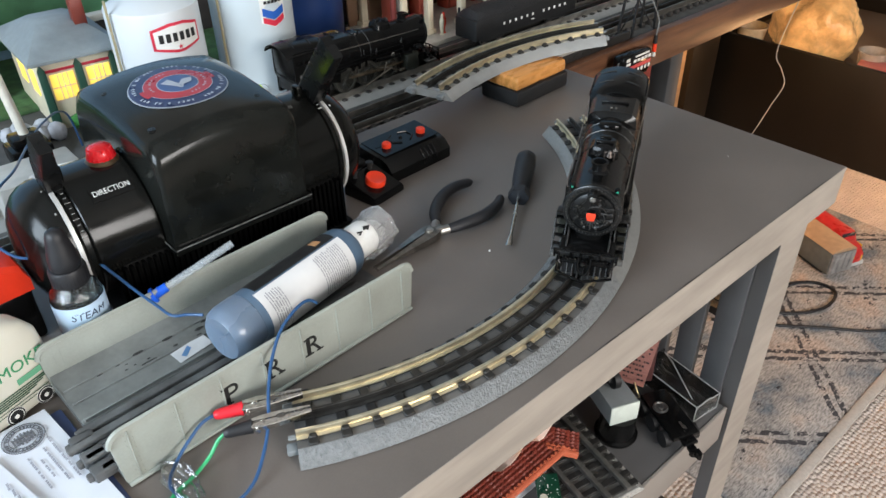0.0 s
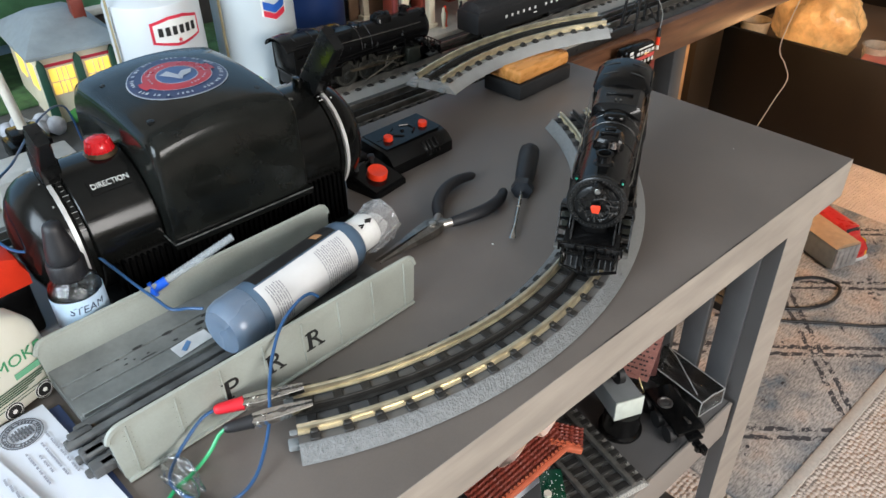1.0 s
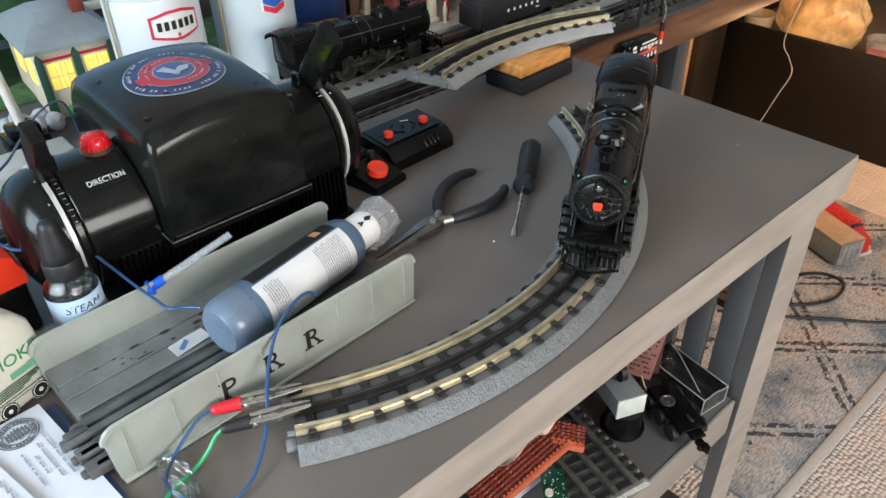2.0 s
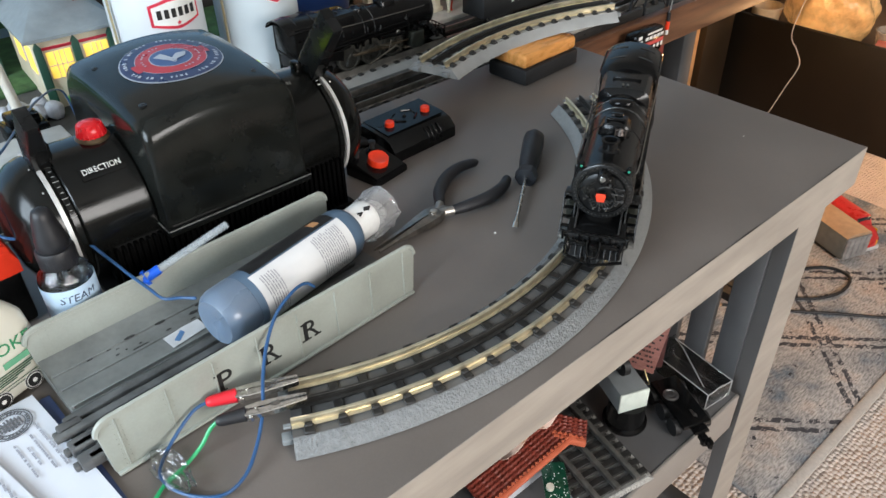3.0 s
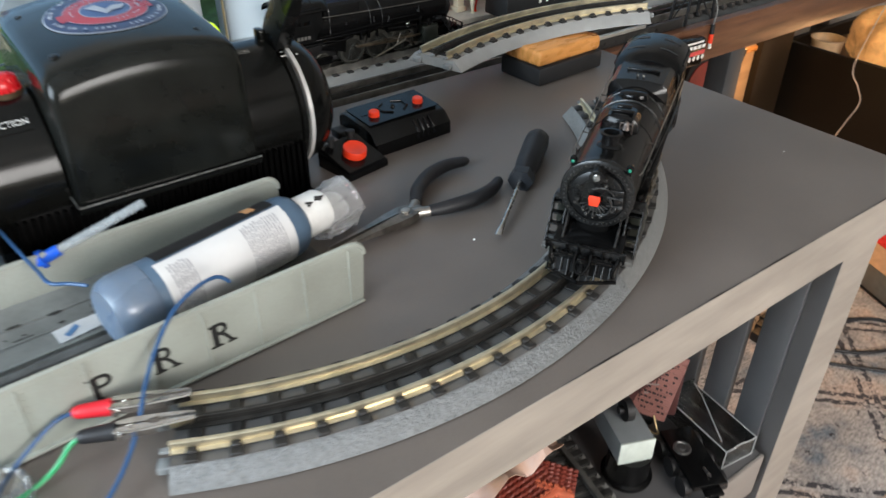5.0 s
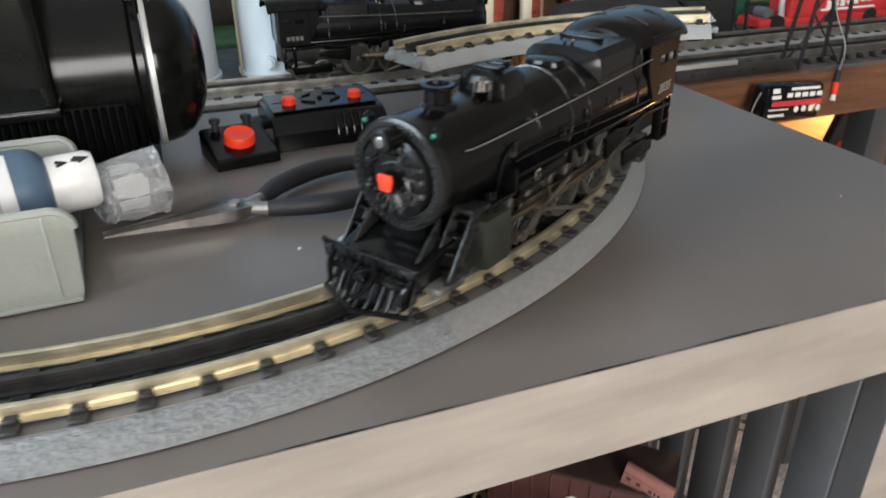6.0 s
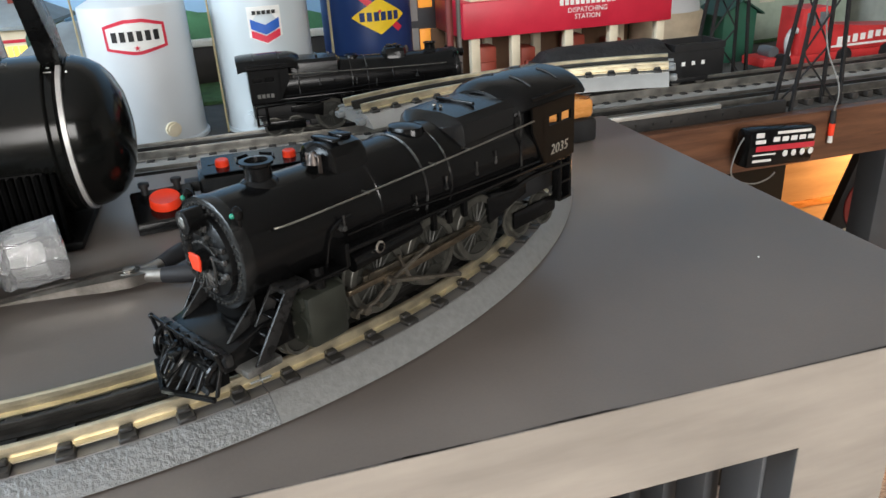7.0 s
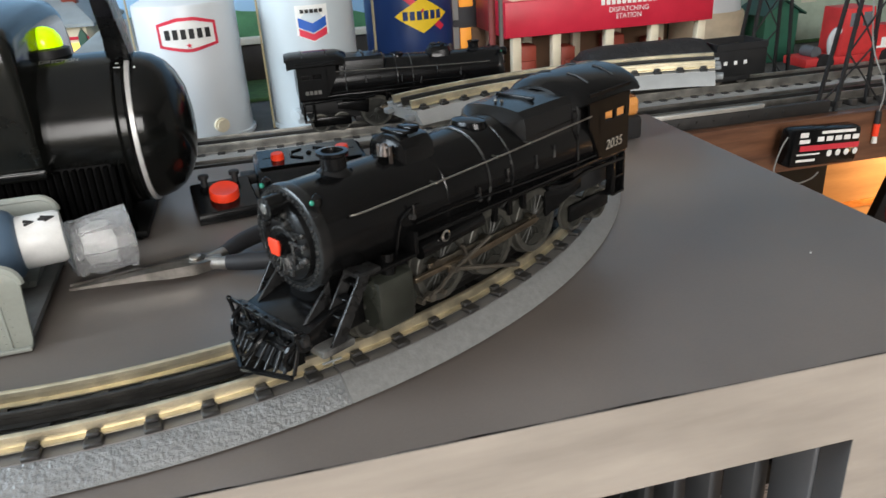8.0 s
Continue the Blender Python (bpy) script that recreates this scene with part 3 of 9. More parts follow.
    grime = B()
    gr = random.Random(31)
    for k in range(46):
        x, y = gr.uniform(0.02, 0.19), gr.choice((0.064, 0.081, 0.091)) + gr.gauss(0, 0.0018)
        z = 0.0082 + (y - 0.060) * 0.19 + 0.0016
        s = gr.uniform(0.0006, 0.0024)
        patch(grime, ngon(s, 7, x, 0.0, gr.uniform(1.0, 2.4), gr.uniform(0.35, 0.7)), Matrix.Translation((0, y, z)) @ pose(0, 0, 0, 7), 0.0003)
    tagged(part("grime", grime, mat("black_grime", (0.030, 0.030, 0.028), 0.9, var=0.3), deck, "specks of black grime"), kind="stuff")
    for y in (0.014, 0.029, 0.047):
        bm = B()
        box(bm, (-0.012, y - 0.0052, 0.004), (0.004, y + 0.0052, 0.0125), 0.0016)
        box(bm, (-0.0155, y - 0.0026, 0.0055), (-0.011, y + 0.0026, 0.0105), 0.0012)
        part("end_lug", bm, mat("lug_grey", (0.085, 0.087, 0.088), 0.5, var=0.2, scale=60), deck, "grey moulded end lug")
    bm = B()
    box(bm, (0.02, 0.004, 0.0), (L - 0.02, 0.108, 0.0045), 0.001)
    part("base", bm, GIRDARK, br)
    bm = B()
    patch(bm, rect(0.034, 0.0135), pose(0.092, 0.071, 0.0130, 6, 0, 6) @ Matrix.Diagonal((0.85, 0.95, 1, 1)), 0.0004)
    st = part("sticker", bm, mat("faded_sticker", (0.55, 0.56, 0.57), 0.6, var=0.1, scale=80), br, "torn white sticker")
    bm = B()
    patch(bm, rect(0.012, 0.004), pose(0.088, 0.071, 0.0134, 6, 0, 40), 0.0003)
    part("mark", bm, mat("blue_mark", (0.10, 0.22, 0.42), 0.6), st)


girder_bridge()


# ---- transformer ----
def transformer():
    T = thing("train_transformer", pose(-0.5790, 0.347, 0, 0, 0, 0.5), "large black bakelite train transformer with two dial ends", "transformer")
    # cover: arched hood
    prof = [(-0.080, 0.058), (-0.081, 0.075), (-0.0803, 0.105), (-0.0800, 0.132), (-0.0790, 0.1405), (-0.0760, 0.1465), (-0.0705, 0.1502), (-0.062, 0.1524), (-0.030, 0.1562), (0.000, 0.1585), (0.030, 0.1595), (0.060, 0.1580), (0.074, 0.1525), (0.084, 0.140), (0.089, 0.123), (0.090, 0.075), (0.090, 0.058)]
    crown = 0.0088
    bm = B()
    rings = []
    stations = [(-0.0590, 0.86, -0.0100), (-0.0583, 0.91, -0.0056), (-0.0570, 0.95, -0.0028), (-0.0548, 0.985, -0.0008)]
    stations += [(-0.052 + 0.112 * i / 12, 1.0, 0.0) for i in range(13)]
    stations += [(0.0628, 0.985, -0.0008), (0.0650, 0.95, -0.0028), (0.0663, 0.91, -0.0056), (0.0670, 0.86, -0.0100)]
    for x, k, dz in stations:
        u = (x - 0.004) / 0.063
        ring = []
        for y, z in prof:
            yy = 0.02 + (y - 0.02) * (1 - (1 - k) * (0.30 if z > 0.1 else 0.12))
            up = min(1.0, max(0.0, (z - 0.075) / 0.065))
            ring.append((x, yy, z + (dz if z > 0.08 else 0) - crown * u * u * up))
        rings.append(ring)
    skin(bm, rings)
    cover = part("cover", bm, mat("dusty_bakelite", (0.0078, 0.0084, 0.0074), 0.15, var=0.45, scale=30, fine=500, bump=0.04, rvar=0.10, spec=0.30), T, "glossy black bakelite hood", 50)
    # raised lip where the cover meets the base
    bm = B()
    box(bm, (-0.061, -0.084, 0.053), (0.069, 0.092, 0.060), 0.002)
    lip = part("lip", bm, BAKE, T)
    for a, b in (((-0.0605, -0.0838, 0.0592), (0.0685, -0.0838, 0.0592)), ((-0.0608, -0.0836, 0.0592), (-0.0608, -0.040, 0.0592))):
        bm = B()
        tube(bm, [a, b], 0.0006, 5)
        part("rubbed_edge", bm, SCUFF, lip, "rubbed grey edge")
    # badge: thin rings laid on the crowned top
    spin = Matrix.Rotation(radians(5), 2)

    def laid(bm, lift):
        for v in bm.verts:
            p = spin @ Vector((v.co.x * 0.95, v.co.y * 0.95))
            x, y = 0.003 + p.x, -0.004 + p.y
            k = next(i for i in range(len(prof) - 1) if prof[i][0] <= y <= prof[i + 1][0] and prof[i][1] > 0.14)
            (ya, za), (yb, zb) = prof[k], prof[k + 1]
            u = (x - 0.004) / 0.063
            v.co = Vector((x, y, za + (zb - za) * (y - ya) / (yb - ya) - crown * u * u + v.co.z + lift))
        return bm

    def annulus(r0, r1, a0=0.0, a1=360.0):
        bm = B()
        n = max(8, int((a1 - a0) / 7.5))
        rows = [[(r * math.cos(radians(a0 + (a1 - a0) * i / n)), r * math.sin(radians(a0 + (a1 - a0) * i / n)), 0.0) for i in range(n + 1)] for r in [r0 + (r1 - r0) * k / 4 for k in range(5)]]
        skin(bm, rows, closed=False, caps=False)
        return bm

    NAVYB, REDB, PALEB = mat("badge_navy", (0.020, 0.032, 0.085), 0.3, bump=0), mat("badge_red", (0.34, 0.022, 0.030), 0.3, bump=0), mat("badge_pale", (0.34, 0.37, 0.42), 0.35, bump=0)
    for r0, r1, m, lift, lab in ((0.0005, 0.0425, PALEB, 0.0004, "round red, white and navy badge"), (0.0005, 0.0414, NAVYB, 0.0008, "navy ring"), (0.0178, 0.0290, REDB, 0.0012, "red ring"), (0.0170, 0.0178, PALEB, 0.0013, ""), (0.0290, 0.0295, PALEB, 0.0013, ""), (0.0005, 0.0168, mat("badge_blue", (0.045, 0.085, 0.20), 0.35, bump=0), 0.0012, "")):
        part("badge", laid(annulus(r0, r1), lift), m, cover, lab)
    for a0 in (-14, 166):
        part("badge_tab", laid(annulus(0.0288, 0.0335, a0, a0 + 26), 0.0014), REDB, cover)
    for pts in ([(-0.0125, 0.0065), (-0.0040, 0.0095), (-0.0005, -0.0030), (-0.0025, -0.0120), (-0.0062, -0.0040)], [(-0.0005, -0.0035), (0.0060, 0.0025), (0.0148, 0.0015), (0.0105, -0.0055), (0.0020, -0.0070), (-0.0015, -0.0120)]):
        bm = B()
        patch(bm, pts, depth=0.0002)
        part("badge_device", laid(bm, 0.0018), PALEB, cover)
    bm = B()
    for i in range(60):
        a = TAU * i / 60
        if i % 15 in (0, 7) or i % 5 == 4:
            continue
        patch(bm, rect(0.0014 + 0.0008 * (i % 3 == 0), 0.0030 - 0.0006 * (i % 2)), Matrix.Rotation(a, 4, "Z") @ Matrix.Translation((0, 0.0372, 0)), 0.0002)
    for i in range(40):
        a = TAU * i / 40
        if 12 <= i % 20 <= 19 or i % 4 == 3:
            continue
        patch(bm, rect(0.0011, 0.0017), Matrix.Rotation(a, 4, "Z") @ Matrix.Translation((0, 0.0235, 0)), 0.0002)
    tagged(part("badge_lettering", laid(bm, 0.0015), PALEB, cover, "pale bars of lettering"), kind="stuff")
    for x, y, z in ((-0.044, -0.052, 0.1492), (0.047, -0.052, 0.1492), (-0.046, 0.030, 0.1536)):
        bm = B()
        cyl(bm, (x, y, z - 0.004), (x, y, z + 0.0004), 0.0030, seg=14)
        cyl(bm, (x, y, z + 0.0002), (x, y, z + 0.0010), 0.0017, 0.0012, seg=10)
        part("screw", bm, SOOT, cover)
    # ribbed base
    bm = B()
    box(bm, (-0.098, -0.066, 0.004), (0.105, 0.108, 0.055), 0.004)
    part("base", bm, mat("dull_base_black", (0.003, 0.003, 0.003), 0.6, spec=0.08), T)
    bm = B()
    for i in range(44):
        x = -0.102 + 0.212 * i / 43
        for y in (-0.0675, 0.1095):
            box(bm, (x - 0.0015, y - 0.003, 0.003), (x + 0.0015, y + 0.003, 0.053), 0.0006, seg=1)
    tagged(part("vent_ribs", bm, mat("vent_black", (0.002, 0.002, 0.002), 0.7, spec=0.02), T, "rows of black vent ribs"), kind="stuff")
    bm = B()
    box(bm, (-0.110, -0.072, 0.0), (0.118, 0.112, 0.006), 0.002)
    part("foot", bm, mat("foot_black", (0.004, 0.004, 0.004), 0.5, spec=0.15), T)
    # dial ends
    cy, cz, R = -0.010, 0.0645, 0.0535

    def end(s):
        sx = 0.0 if s > 0 else 0.001
        A = pose(sx, cy, cz) @ (pose(0, 0, 0, 0, 90, 0) if s > 0 else pose(0, 0, 0, 0, -90, 0))
        bm = B()
        lathe(bm, [(R - 0.006, 0.055), (R + 0.0015, 0.062), (R + 0.001, 0.112), (R - 0.001, 0.114)], A, 48)
        body = part("end_housing", bm, BAKE, T)
        bm = B()
        lathe(bm, [(R - 0.002, 0.1135), (R + 0.0005, 0.1145), (R + 0.0005, 0.1185), (R - 0.002, 0.1192)], A, 48)
        dial = part("dial", bm, BAKE, T)
        bm = B()
        lathe(bm, [(R - 0.003, 0.1205), (R + 0.0008, 0.1210), (R + 0.0008, 0.1240), (R - 0.003, 0.1245)], A, 48)
        part("dial_ring", bm, mat("dial_band_silver", (0.55, 0.54, 0.52), 0.4, 0.3, bump=0.03), dial, "silver band round the dial")
        bm = B()
        lathe(bm, [(R - 0.001, 0.1240), (R - 0.0012, 0.1285), (R - 0.0035, 0.1360), (R - 0.0085, 0.1435), (R - 0.016, 0.1495), (R - 0.027, 0.1542), (R - 0.040, 0.1566), (0.004, 0.1574)], A, 48)
        part("dome", bm, BAKE, dial)
        bm = B()
        for i in range(16):
            a = radians((-45 if s > 0 else -10) + 5.0 * i)
            h = 0.0022 if i % 3 else 0.0045
            patch(bm, rect(0.0006, h), pose(s * 0.1165 + sx, cy, cz) @ Matrix.Rotation(a, 4, "X") @ Matrix.Translation((0, 0, R + 0.0006)) @ pose(0, 0, 0, 0, 0, 90), 0.0002)
            if i % 5 == 0:
                patch(bm, rect(0.0016, 0.0012), pose(s * 0.1275 + sx, cy, cz) @ Matrix.Rotation(a, 4, "X") @ Matrix.Translation((0, 0, R - 0.0003)) @ pose(0, 0, 0, 0, 0, 90), 0.0002)
        tagged(part("scale_marks", bm, WHITEINK if s > 0 else mat("faded_white_ink", (0.22, 0.22, 0.21), 0.6, bump=0), dial, "white scale marks"), kind="stuff")
        # raised plate with the word
        fa = 37 if s < 0 else 22
        wm = pose(s * (0.084 if s < 0 else 0.080) + sx, cy, cz) @ Matrix.Rotation(radians(fa), 4, "X") @ Matrix.Translation((0, 0, R + 0.0014))
        bm = B()
        patch(bm, rect(0.032, 0.012), wm, 0.0008)
        if s < 0:
            part("name_plate", bm, BAKE, body)
        else:
            bm.free()
        lettering("DIRECTION", 0.0060 if s < 0 else 0.0052, wm @ Matrix.Translation((0, 0.0 if s < 0 else 0.003, 0.0013)) @ Matrix.Diagonal((0.92, 1.12, 1, 1)), WHITEINK if s < 0 else mat("rubbed_white_ink", (0.20, 0.20, 0.19), 0.6, bump=0), body, 0.0001, thin=0.00004)
        # push button
        bm = B()
        kx = s * 0.075 + sx
        lathe(bm, [(0.0132, 0.0), (0.0132, 0.004 if s < 0 else 0.0025), (0.0115, 0.006 if s < 0 else 0.003)], pose(kx, cy, cz + R - 0.003), 28)
        part("button_collar", bm, BAKE if s > 0 else mat("collar_bronze", (0.10, 0.07, 0.04), 0.35, 0.5), body)
        bm = B()
        lathe(bm, [(0.0128, 0.0), (0.0135, 0.002), (0.0132, 0.006), (0.0112, 0.0098), (0.007, 0.0122), (0.001, 0.013)], pose(kx, cy, cz + R + 0.002) @ Matrix.Diagonal((0.8, 0.8, 0.95, 1)), 28)
        for i in range(18):
            a = TAU * i / 18
            cyl(bm, (kx + 0.0106 * math.cos(a), cy + 0.0106 * math.sin(a), cz + R + 0.002), (kx + 0.0084 * math.cos(a), cy + 0.0084 * math.sin(a), cz + R + 0.0118), 0.0011, seg=6)
        if s < 0:
            part("push_button", bm, REDLENS, body, "ribbed red button")
        else:
            bm.free()
            bm = B()
            lathe(bm, [(0.0150, 0.0), (0.0155, 0.003), (0.0150, 0.0090), (0.0110, 0.0102)], pose(kx - 0.006, cy + 0.004, cz + R - 0.003), 28)
            part("button_ring", bm, BLKM, body)
            bm = B()
            lathe(bm, [(0.0128, 0.0), (0.0130, 0.005), (0.0120, 0.010), (0.0088, 0.0150), (0.0040, 0.0175), (0.0004, 0.018)], pose(kx - 0.006, cy + 0.004, cz + R + 0.0055) @ Matrix.Diagonal((0.88, 0.88, 0.85, 1)), 28)
            part("push_button", bm, GREENLENS, body, "bright yellow-green dome button")
        # small block at the seam
        bm = B()
        box(bm, (s * 0.1105 + sx - 0.003, cy - 0.006, cz + R - 0.004), (s * 0.1105 + sx + 0.003, cy + 0.006, cz + R + 0.009), 0.0015)
        part("stop", bm, BAKE, body)
        # lever
        la, ln = (32, 0.078) if s > 0 else (16, 0.047)
        lm = pose(s * 0.119 + sx, cy, cz) @ Matrix.Rotation(radians(6), 4, "X") @ Matrix.Translation((0, 0, R - 0.004)) @ Matrix.Rotation(radians(la), 4, "X")
        bm = B()
        prism(bm, [(-0.0055, -0.010), (0.0055, -0.010), (0.0065, 0.020), (0.0048, ln), (-0.0048, ln), (-0.0065, 0.020)], 0.024, lm @ Matrix.Translation((0, 0.012, 0)) @ pose(0, 0, 0, 90), 0.0015)
        part("lever", bm, SOOT, dial, "flat black throttle lever")

    end(-1)
    end(1)
    return T


transformer()


# ---- steam locomotive ----
STEPM = mat("rubbed_step_black", (0.020, 0.020, 0.020), 0.28, 0.3, var=0.5, scale=160, wear=(0.004, 0.004, 0.004), spec=0.4)
WORN = mat("rubbed_black_enamel", (0.065, 0.065, 0.064), 0.26, 0.5, var=0.4, scale=140, wear=(0.008, 0.008, 0.008), spec=0.4)


def locomotive(m, label, second=False):
    L = thing("steam_locomotive", m, label, "toy locomotive", "toy locomotives")
    CZ, R = 0.0695, 0.0238
    # boiler shell: straight, then tapering up to the firebox
    bm = B()
    rings = []
    n = 40
    for x, r, dz in ((-0.001, R - 0.001, 0), (-0.002, R, 0), (-0.075, R, 0), (-0.0755, R + 0.0004, 0), (-0.0765, R + 0.0004, 0), (-0.077, R, 0), (-0.110, R + 0.0010, 0.0006), (-0.130, R + 0.0018, 0.0012), (-0.200, R + 0.0022, 0.0014)):
        rings.append([(x, r * math.cos(TAU * i / n), CZ + dz + r * math.sin(TAU * i / n)) for i in range(n)])
    skin(bm, rings)
    boiler = part("boiler", bm, BLK, L, "satin black boiler")
    # squared firebox top with slanted shoulders
    bm = B()
    rings = []
    for x, w, zt, c in ((-0.131, 0.0120, 0.0948, 0.002), (-0.1345, 0.0185, 0.0985, 0.0042), (-0.137, 0.0215, 0.1000, 0.0048), (-0.186, 0.0225, 0.1010, 0.0048)):
        rings.append([(x, -w - 0.0015, 0.068), (x, -w - 0.0012, zt - c - 0.004), (x, -w, zt - c), (x, -w + c * 0.8, zt - c * 0.3), (x, -w * 0.35, zt), (x, w * 0.35, zt), (x, w - c * 0.8, zt - c * 0.3), (x, w, zt - c), (x, w + 0.0012, zt - c - 0.004), (x, w + 0.0015, 0.068)])
    skin(bm, rings)
    part("firebox", bm, mat("firebox_enamel", (0.0045, 0.0046, 0.0048), 0.22, var=0.3, scale=45, spec=0.42), boiler, "squared black firebox with slanted shoulders", 26)
    for x, r in ((-0.105, R + 0.0010), (-0.1225, R + 0.0016)):
        bm = B()
        lathe(bm, [(r, -0.0006), (r + 0.0006, -0.0003), (r + 0.0006, 0.0003), (r, 0.0006)], pose(x, 0, CZ + 0.0006, 0, 90, 0), 48)
        part("boiler_band", bm, WORN, boiler)
    for s in (-1, 1):
        bm = B()
        tube(bm, [(-0.1803, s * 0.0262, 0.058), (-0.1803, s * 0.0258, 0.090), (-0.1803, s * 0.0246, 0.094)], 0.0006, 6)
        part("firebox_band", bm, WORN, boiler)
    # smokebox front
    Fm = pose(0, 0, CZ, 0, 90, 0)
    bm = B()
    lathe(bm, [(R + 0.0004, -0.004), (R + 0.0008, -0.001), (R + 0.0004, 0.0012), (R - 0.001, 0.002), (0.0194, 0.002), (0.0190, 0.0006), (0.0180, 0.0006)], Fm, 48)
    ring = part("smokebox_ring", bm, mat("grey_smokebox_ring", (0.0105, 0.0108, 0.0108), 0.24, 0.15, var=0.35, scale=120, spec=0.5), L, "dull grey-black smokebox ring")
    bm = B()
    for i in range(44):
        a = TAU * i / 44
        bmesh.ops.create_icosphere(bm, subdivisions=1, radius=0.0007, matrix=Matrix.Translation((0.0023, 0.0214 * math.cos(a), CZ + 0.0214 * math.sin(a))))
    tagged(part("rivets", bm, mat("rubbed_rivet", (0.045, 0.045, 0.044), 0.32, 0.5, var=0.4, scale=300), ring), kind="stuff")
    bm = B()
    lathe(bm, [(0.0180, 0.0006), (0.0176, 0.0034), (0.0150, 0.0048), (0.0120, 0.0050), (0.0113, 0.0036), (0.0060, 0.0040), (0.0005, 0.0042)], Fm, 40)
    door = part("smokebox_door", bm, SOOT, L)
    bm = B()
    for a in (25, 70, 110, 155, 205, 250, 290, 335):
        c, s = math.cos(radians(a)), math.sin(radians(a))
        box(bm, (0.004, 0.0142 * c - 0.0012, CZ + 0.0142 * s - 0.0012), (0.0062, 0.0142 * c + 0.0012, CZ + 0.0142 * s + 0.0012), 0.0004, seg=1)
    for z in (-0.004, 0.002, 0.007):
        cyl(bm, (0.0060, 0.0075, CZ + z), (0.0058, 0.0162, CZ + z), 0.0008, 0.0006, seg=6)
        box(bm, (0.0046, 0.0152, CZ + z - 0.0012), (0.0066, 0.0176, CZ + z + 0.0012), 0.0004, seg=1)
    tube(bm, spline([(0.0068, -0.0030, CZ + 0.0060), (0.0072, 0.0030, CZ + 0.0085), (0.0070, 0.0085, CZ + 0.0075), (0.0060, 0.0115, CZ + 0.0040)], 5), 0.0007, 5)
    tube(bm, spline([(0.0066, 0.0095, CZ + 0.0020), (0.0072, 0.0110, CZ - 0.0040), (0.0066, 0.0085, CZ - 0.0100), (0.0060, 0.0030, CZ - 0.0120)], 5), 0.0007, 5)
    for y, z in ((-0.0100, 0.0060), (-0.0110, -0.0030), (-0.0070, -0.0100), (0.0060, 0.0100), (0.0120, -0.0075), (0.0, -0.0140)):
        cyl(bm, (0.0040, y, CZ + z), (0.0070, y, CZ + z), 0.0014, 0.0010, seg=8)
    for i in range(9):
        a = radians(200 + 17 * i)
        cyl(bm, (0.0055, 0.004 * math.cos(a), CZ + 0.004 * math.sin(a) - 0.003), (0.0055, 0.0098 * math.cos(a), CZ + 0.0098 * math.sin(a) - 0.003), 0.0006, seg=5)
    tagged(part("door_relief", bm, WORN, door), kind="stuff")
    bm = B()
    cyl(bm, (0.004, 0, CZ - 0.001), (0.0085, 0, CZ - 0.001), 0.0048, 0.0040, seg=20)
    part("door_hub", bm, BLK, door)
    if not second:
        bm = B()
        prism(bm, [(-0.0027, -0.0036), (0.0027, -0.0036), (0.0040, 0.0012), (0.0035, 0.0036), (-0.0035, 0.0036), (-0.0040, 0.0012)], 0.0012, Matrix.Translation((0.0085, 0, CZ - 0.0008)) @ pose(0, 0, 0, 90, 0, 90), 0.0003)
        part("keystone_plate", bm, mat("keystone_red", (0.80, 0.055, 0.02), 0.45, var=0.1, bump=0.03), door, "small red keystone plate")
    # headlight
    bm = B()
    cyl(bm, (-0.006, 0, 0.0865), (0.0105, 0, 0.0865), 0.0048, seg=22)
    box(bm, (-0.002, -0.0035, 0.079), (0.006, 0.0035, 0.085), 0.001)
    hl = part("headlight", bm, BLK, L)
    bm = B()
    lathe(bm, [(0.0047, 0.0), (0.0048, 0.0008), (0.0036, 0.0012)], pose(0.0105, 0, 0.0865, 0, 90, 0), 22)
    part("rim", bm, SOOT, hl)
    bm = B()
    ball(bm, (0.0108, 0, 0.0865), 0.0032, 14, (0.45, 1, 1))
    part("lens", bm, mat("headlight_lens", (0.22, 0.22, 0.21), 0.06, 0.6, bump=0), hl, "clear headlight lens")
    for s in (-1, 1):
        bm = B()
        cyl(bm, (-0.003, s * 0.0182, 0.084), (-0.003, s * 0.0182, 0.0885), 0.0012, seg=8)
        lathe(bm, [(0.0018, 0.0), (0.0023, 0.001), (0.0023, 0.0036), (0.0014, 0.0046), (0.0004, 0.0054)], pose(-0.003, s * 0.0182, 0.0875), 12)
        ml = part("marker_lamp", bm, BLK, L)
        bm = B()
        ball(bm, (-0.0005, s * 0.0182, 0.0895), 0.0012, 8)
        part("lens", bm, mat("green_jewel", (0.02, 0.20, 0.13), 0.12, bump=0), ml, "green jewel")
    # stack, sand dome, bell, steam dome
    bm = B()
    lathe(bm, [(0.0085, -0.002), (0.0072, 0.0008), (0.0054, 0.0022), (0.0052, 0.0075), (0.0064, 0.0085), (0.0066, 0.0100), (0.0046, 0.0102), (0.0040, 0.0060)], pose(-0.0275, 0, CZ + R - 0.001) @ Matrix.Diagonal((1.12, 1.12, 0.95, 1)), 28)
    part("smokestack", bm, BLK, L)
    bm = B()
    rings = []
    for x, w, h in ((-0.0565, 0.004, 0.002), (-0.058, 0.0100, 0.0062), (-0.060, 0.0122, 0.0082), (-0.076, 0.0122, 0.0088), (-0.080, 0.0110, 0.0075), (-0.083, 0.006, 0.003)):
        z0 = CZ + R
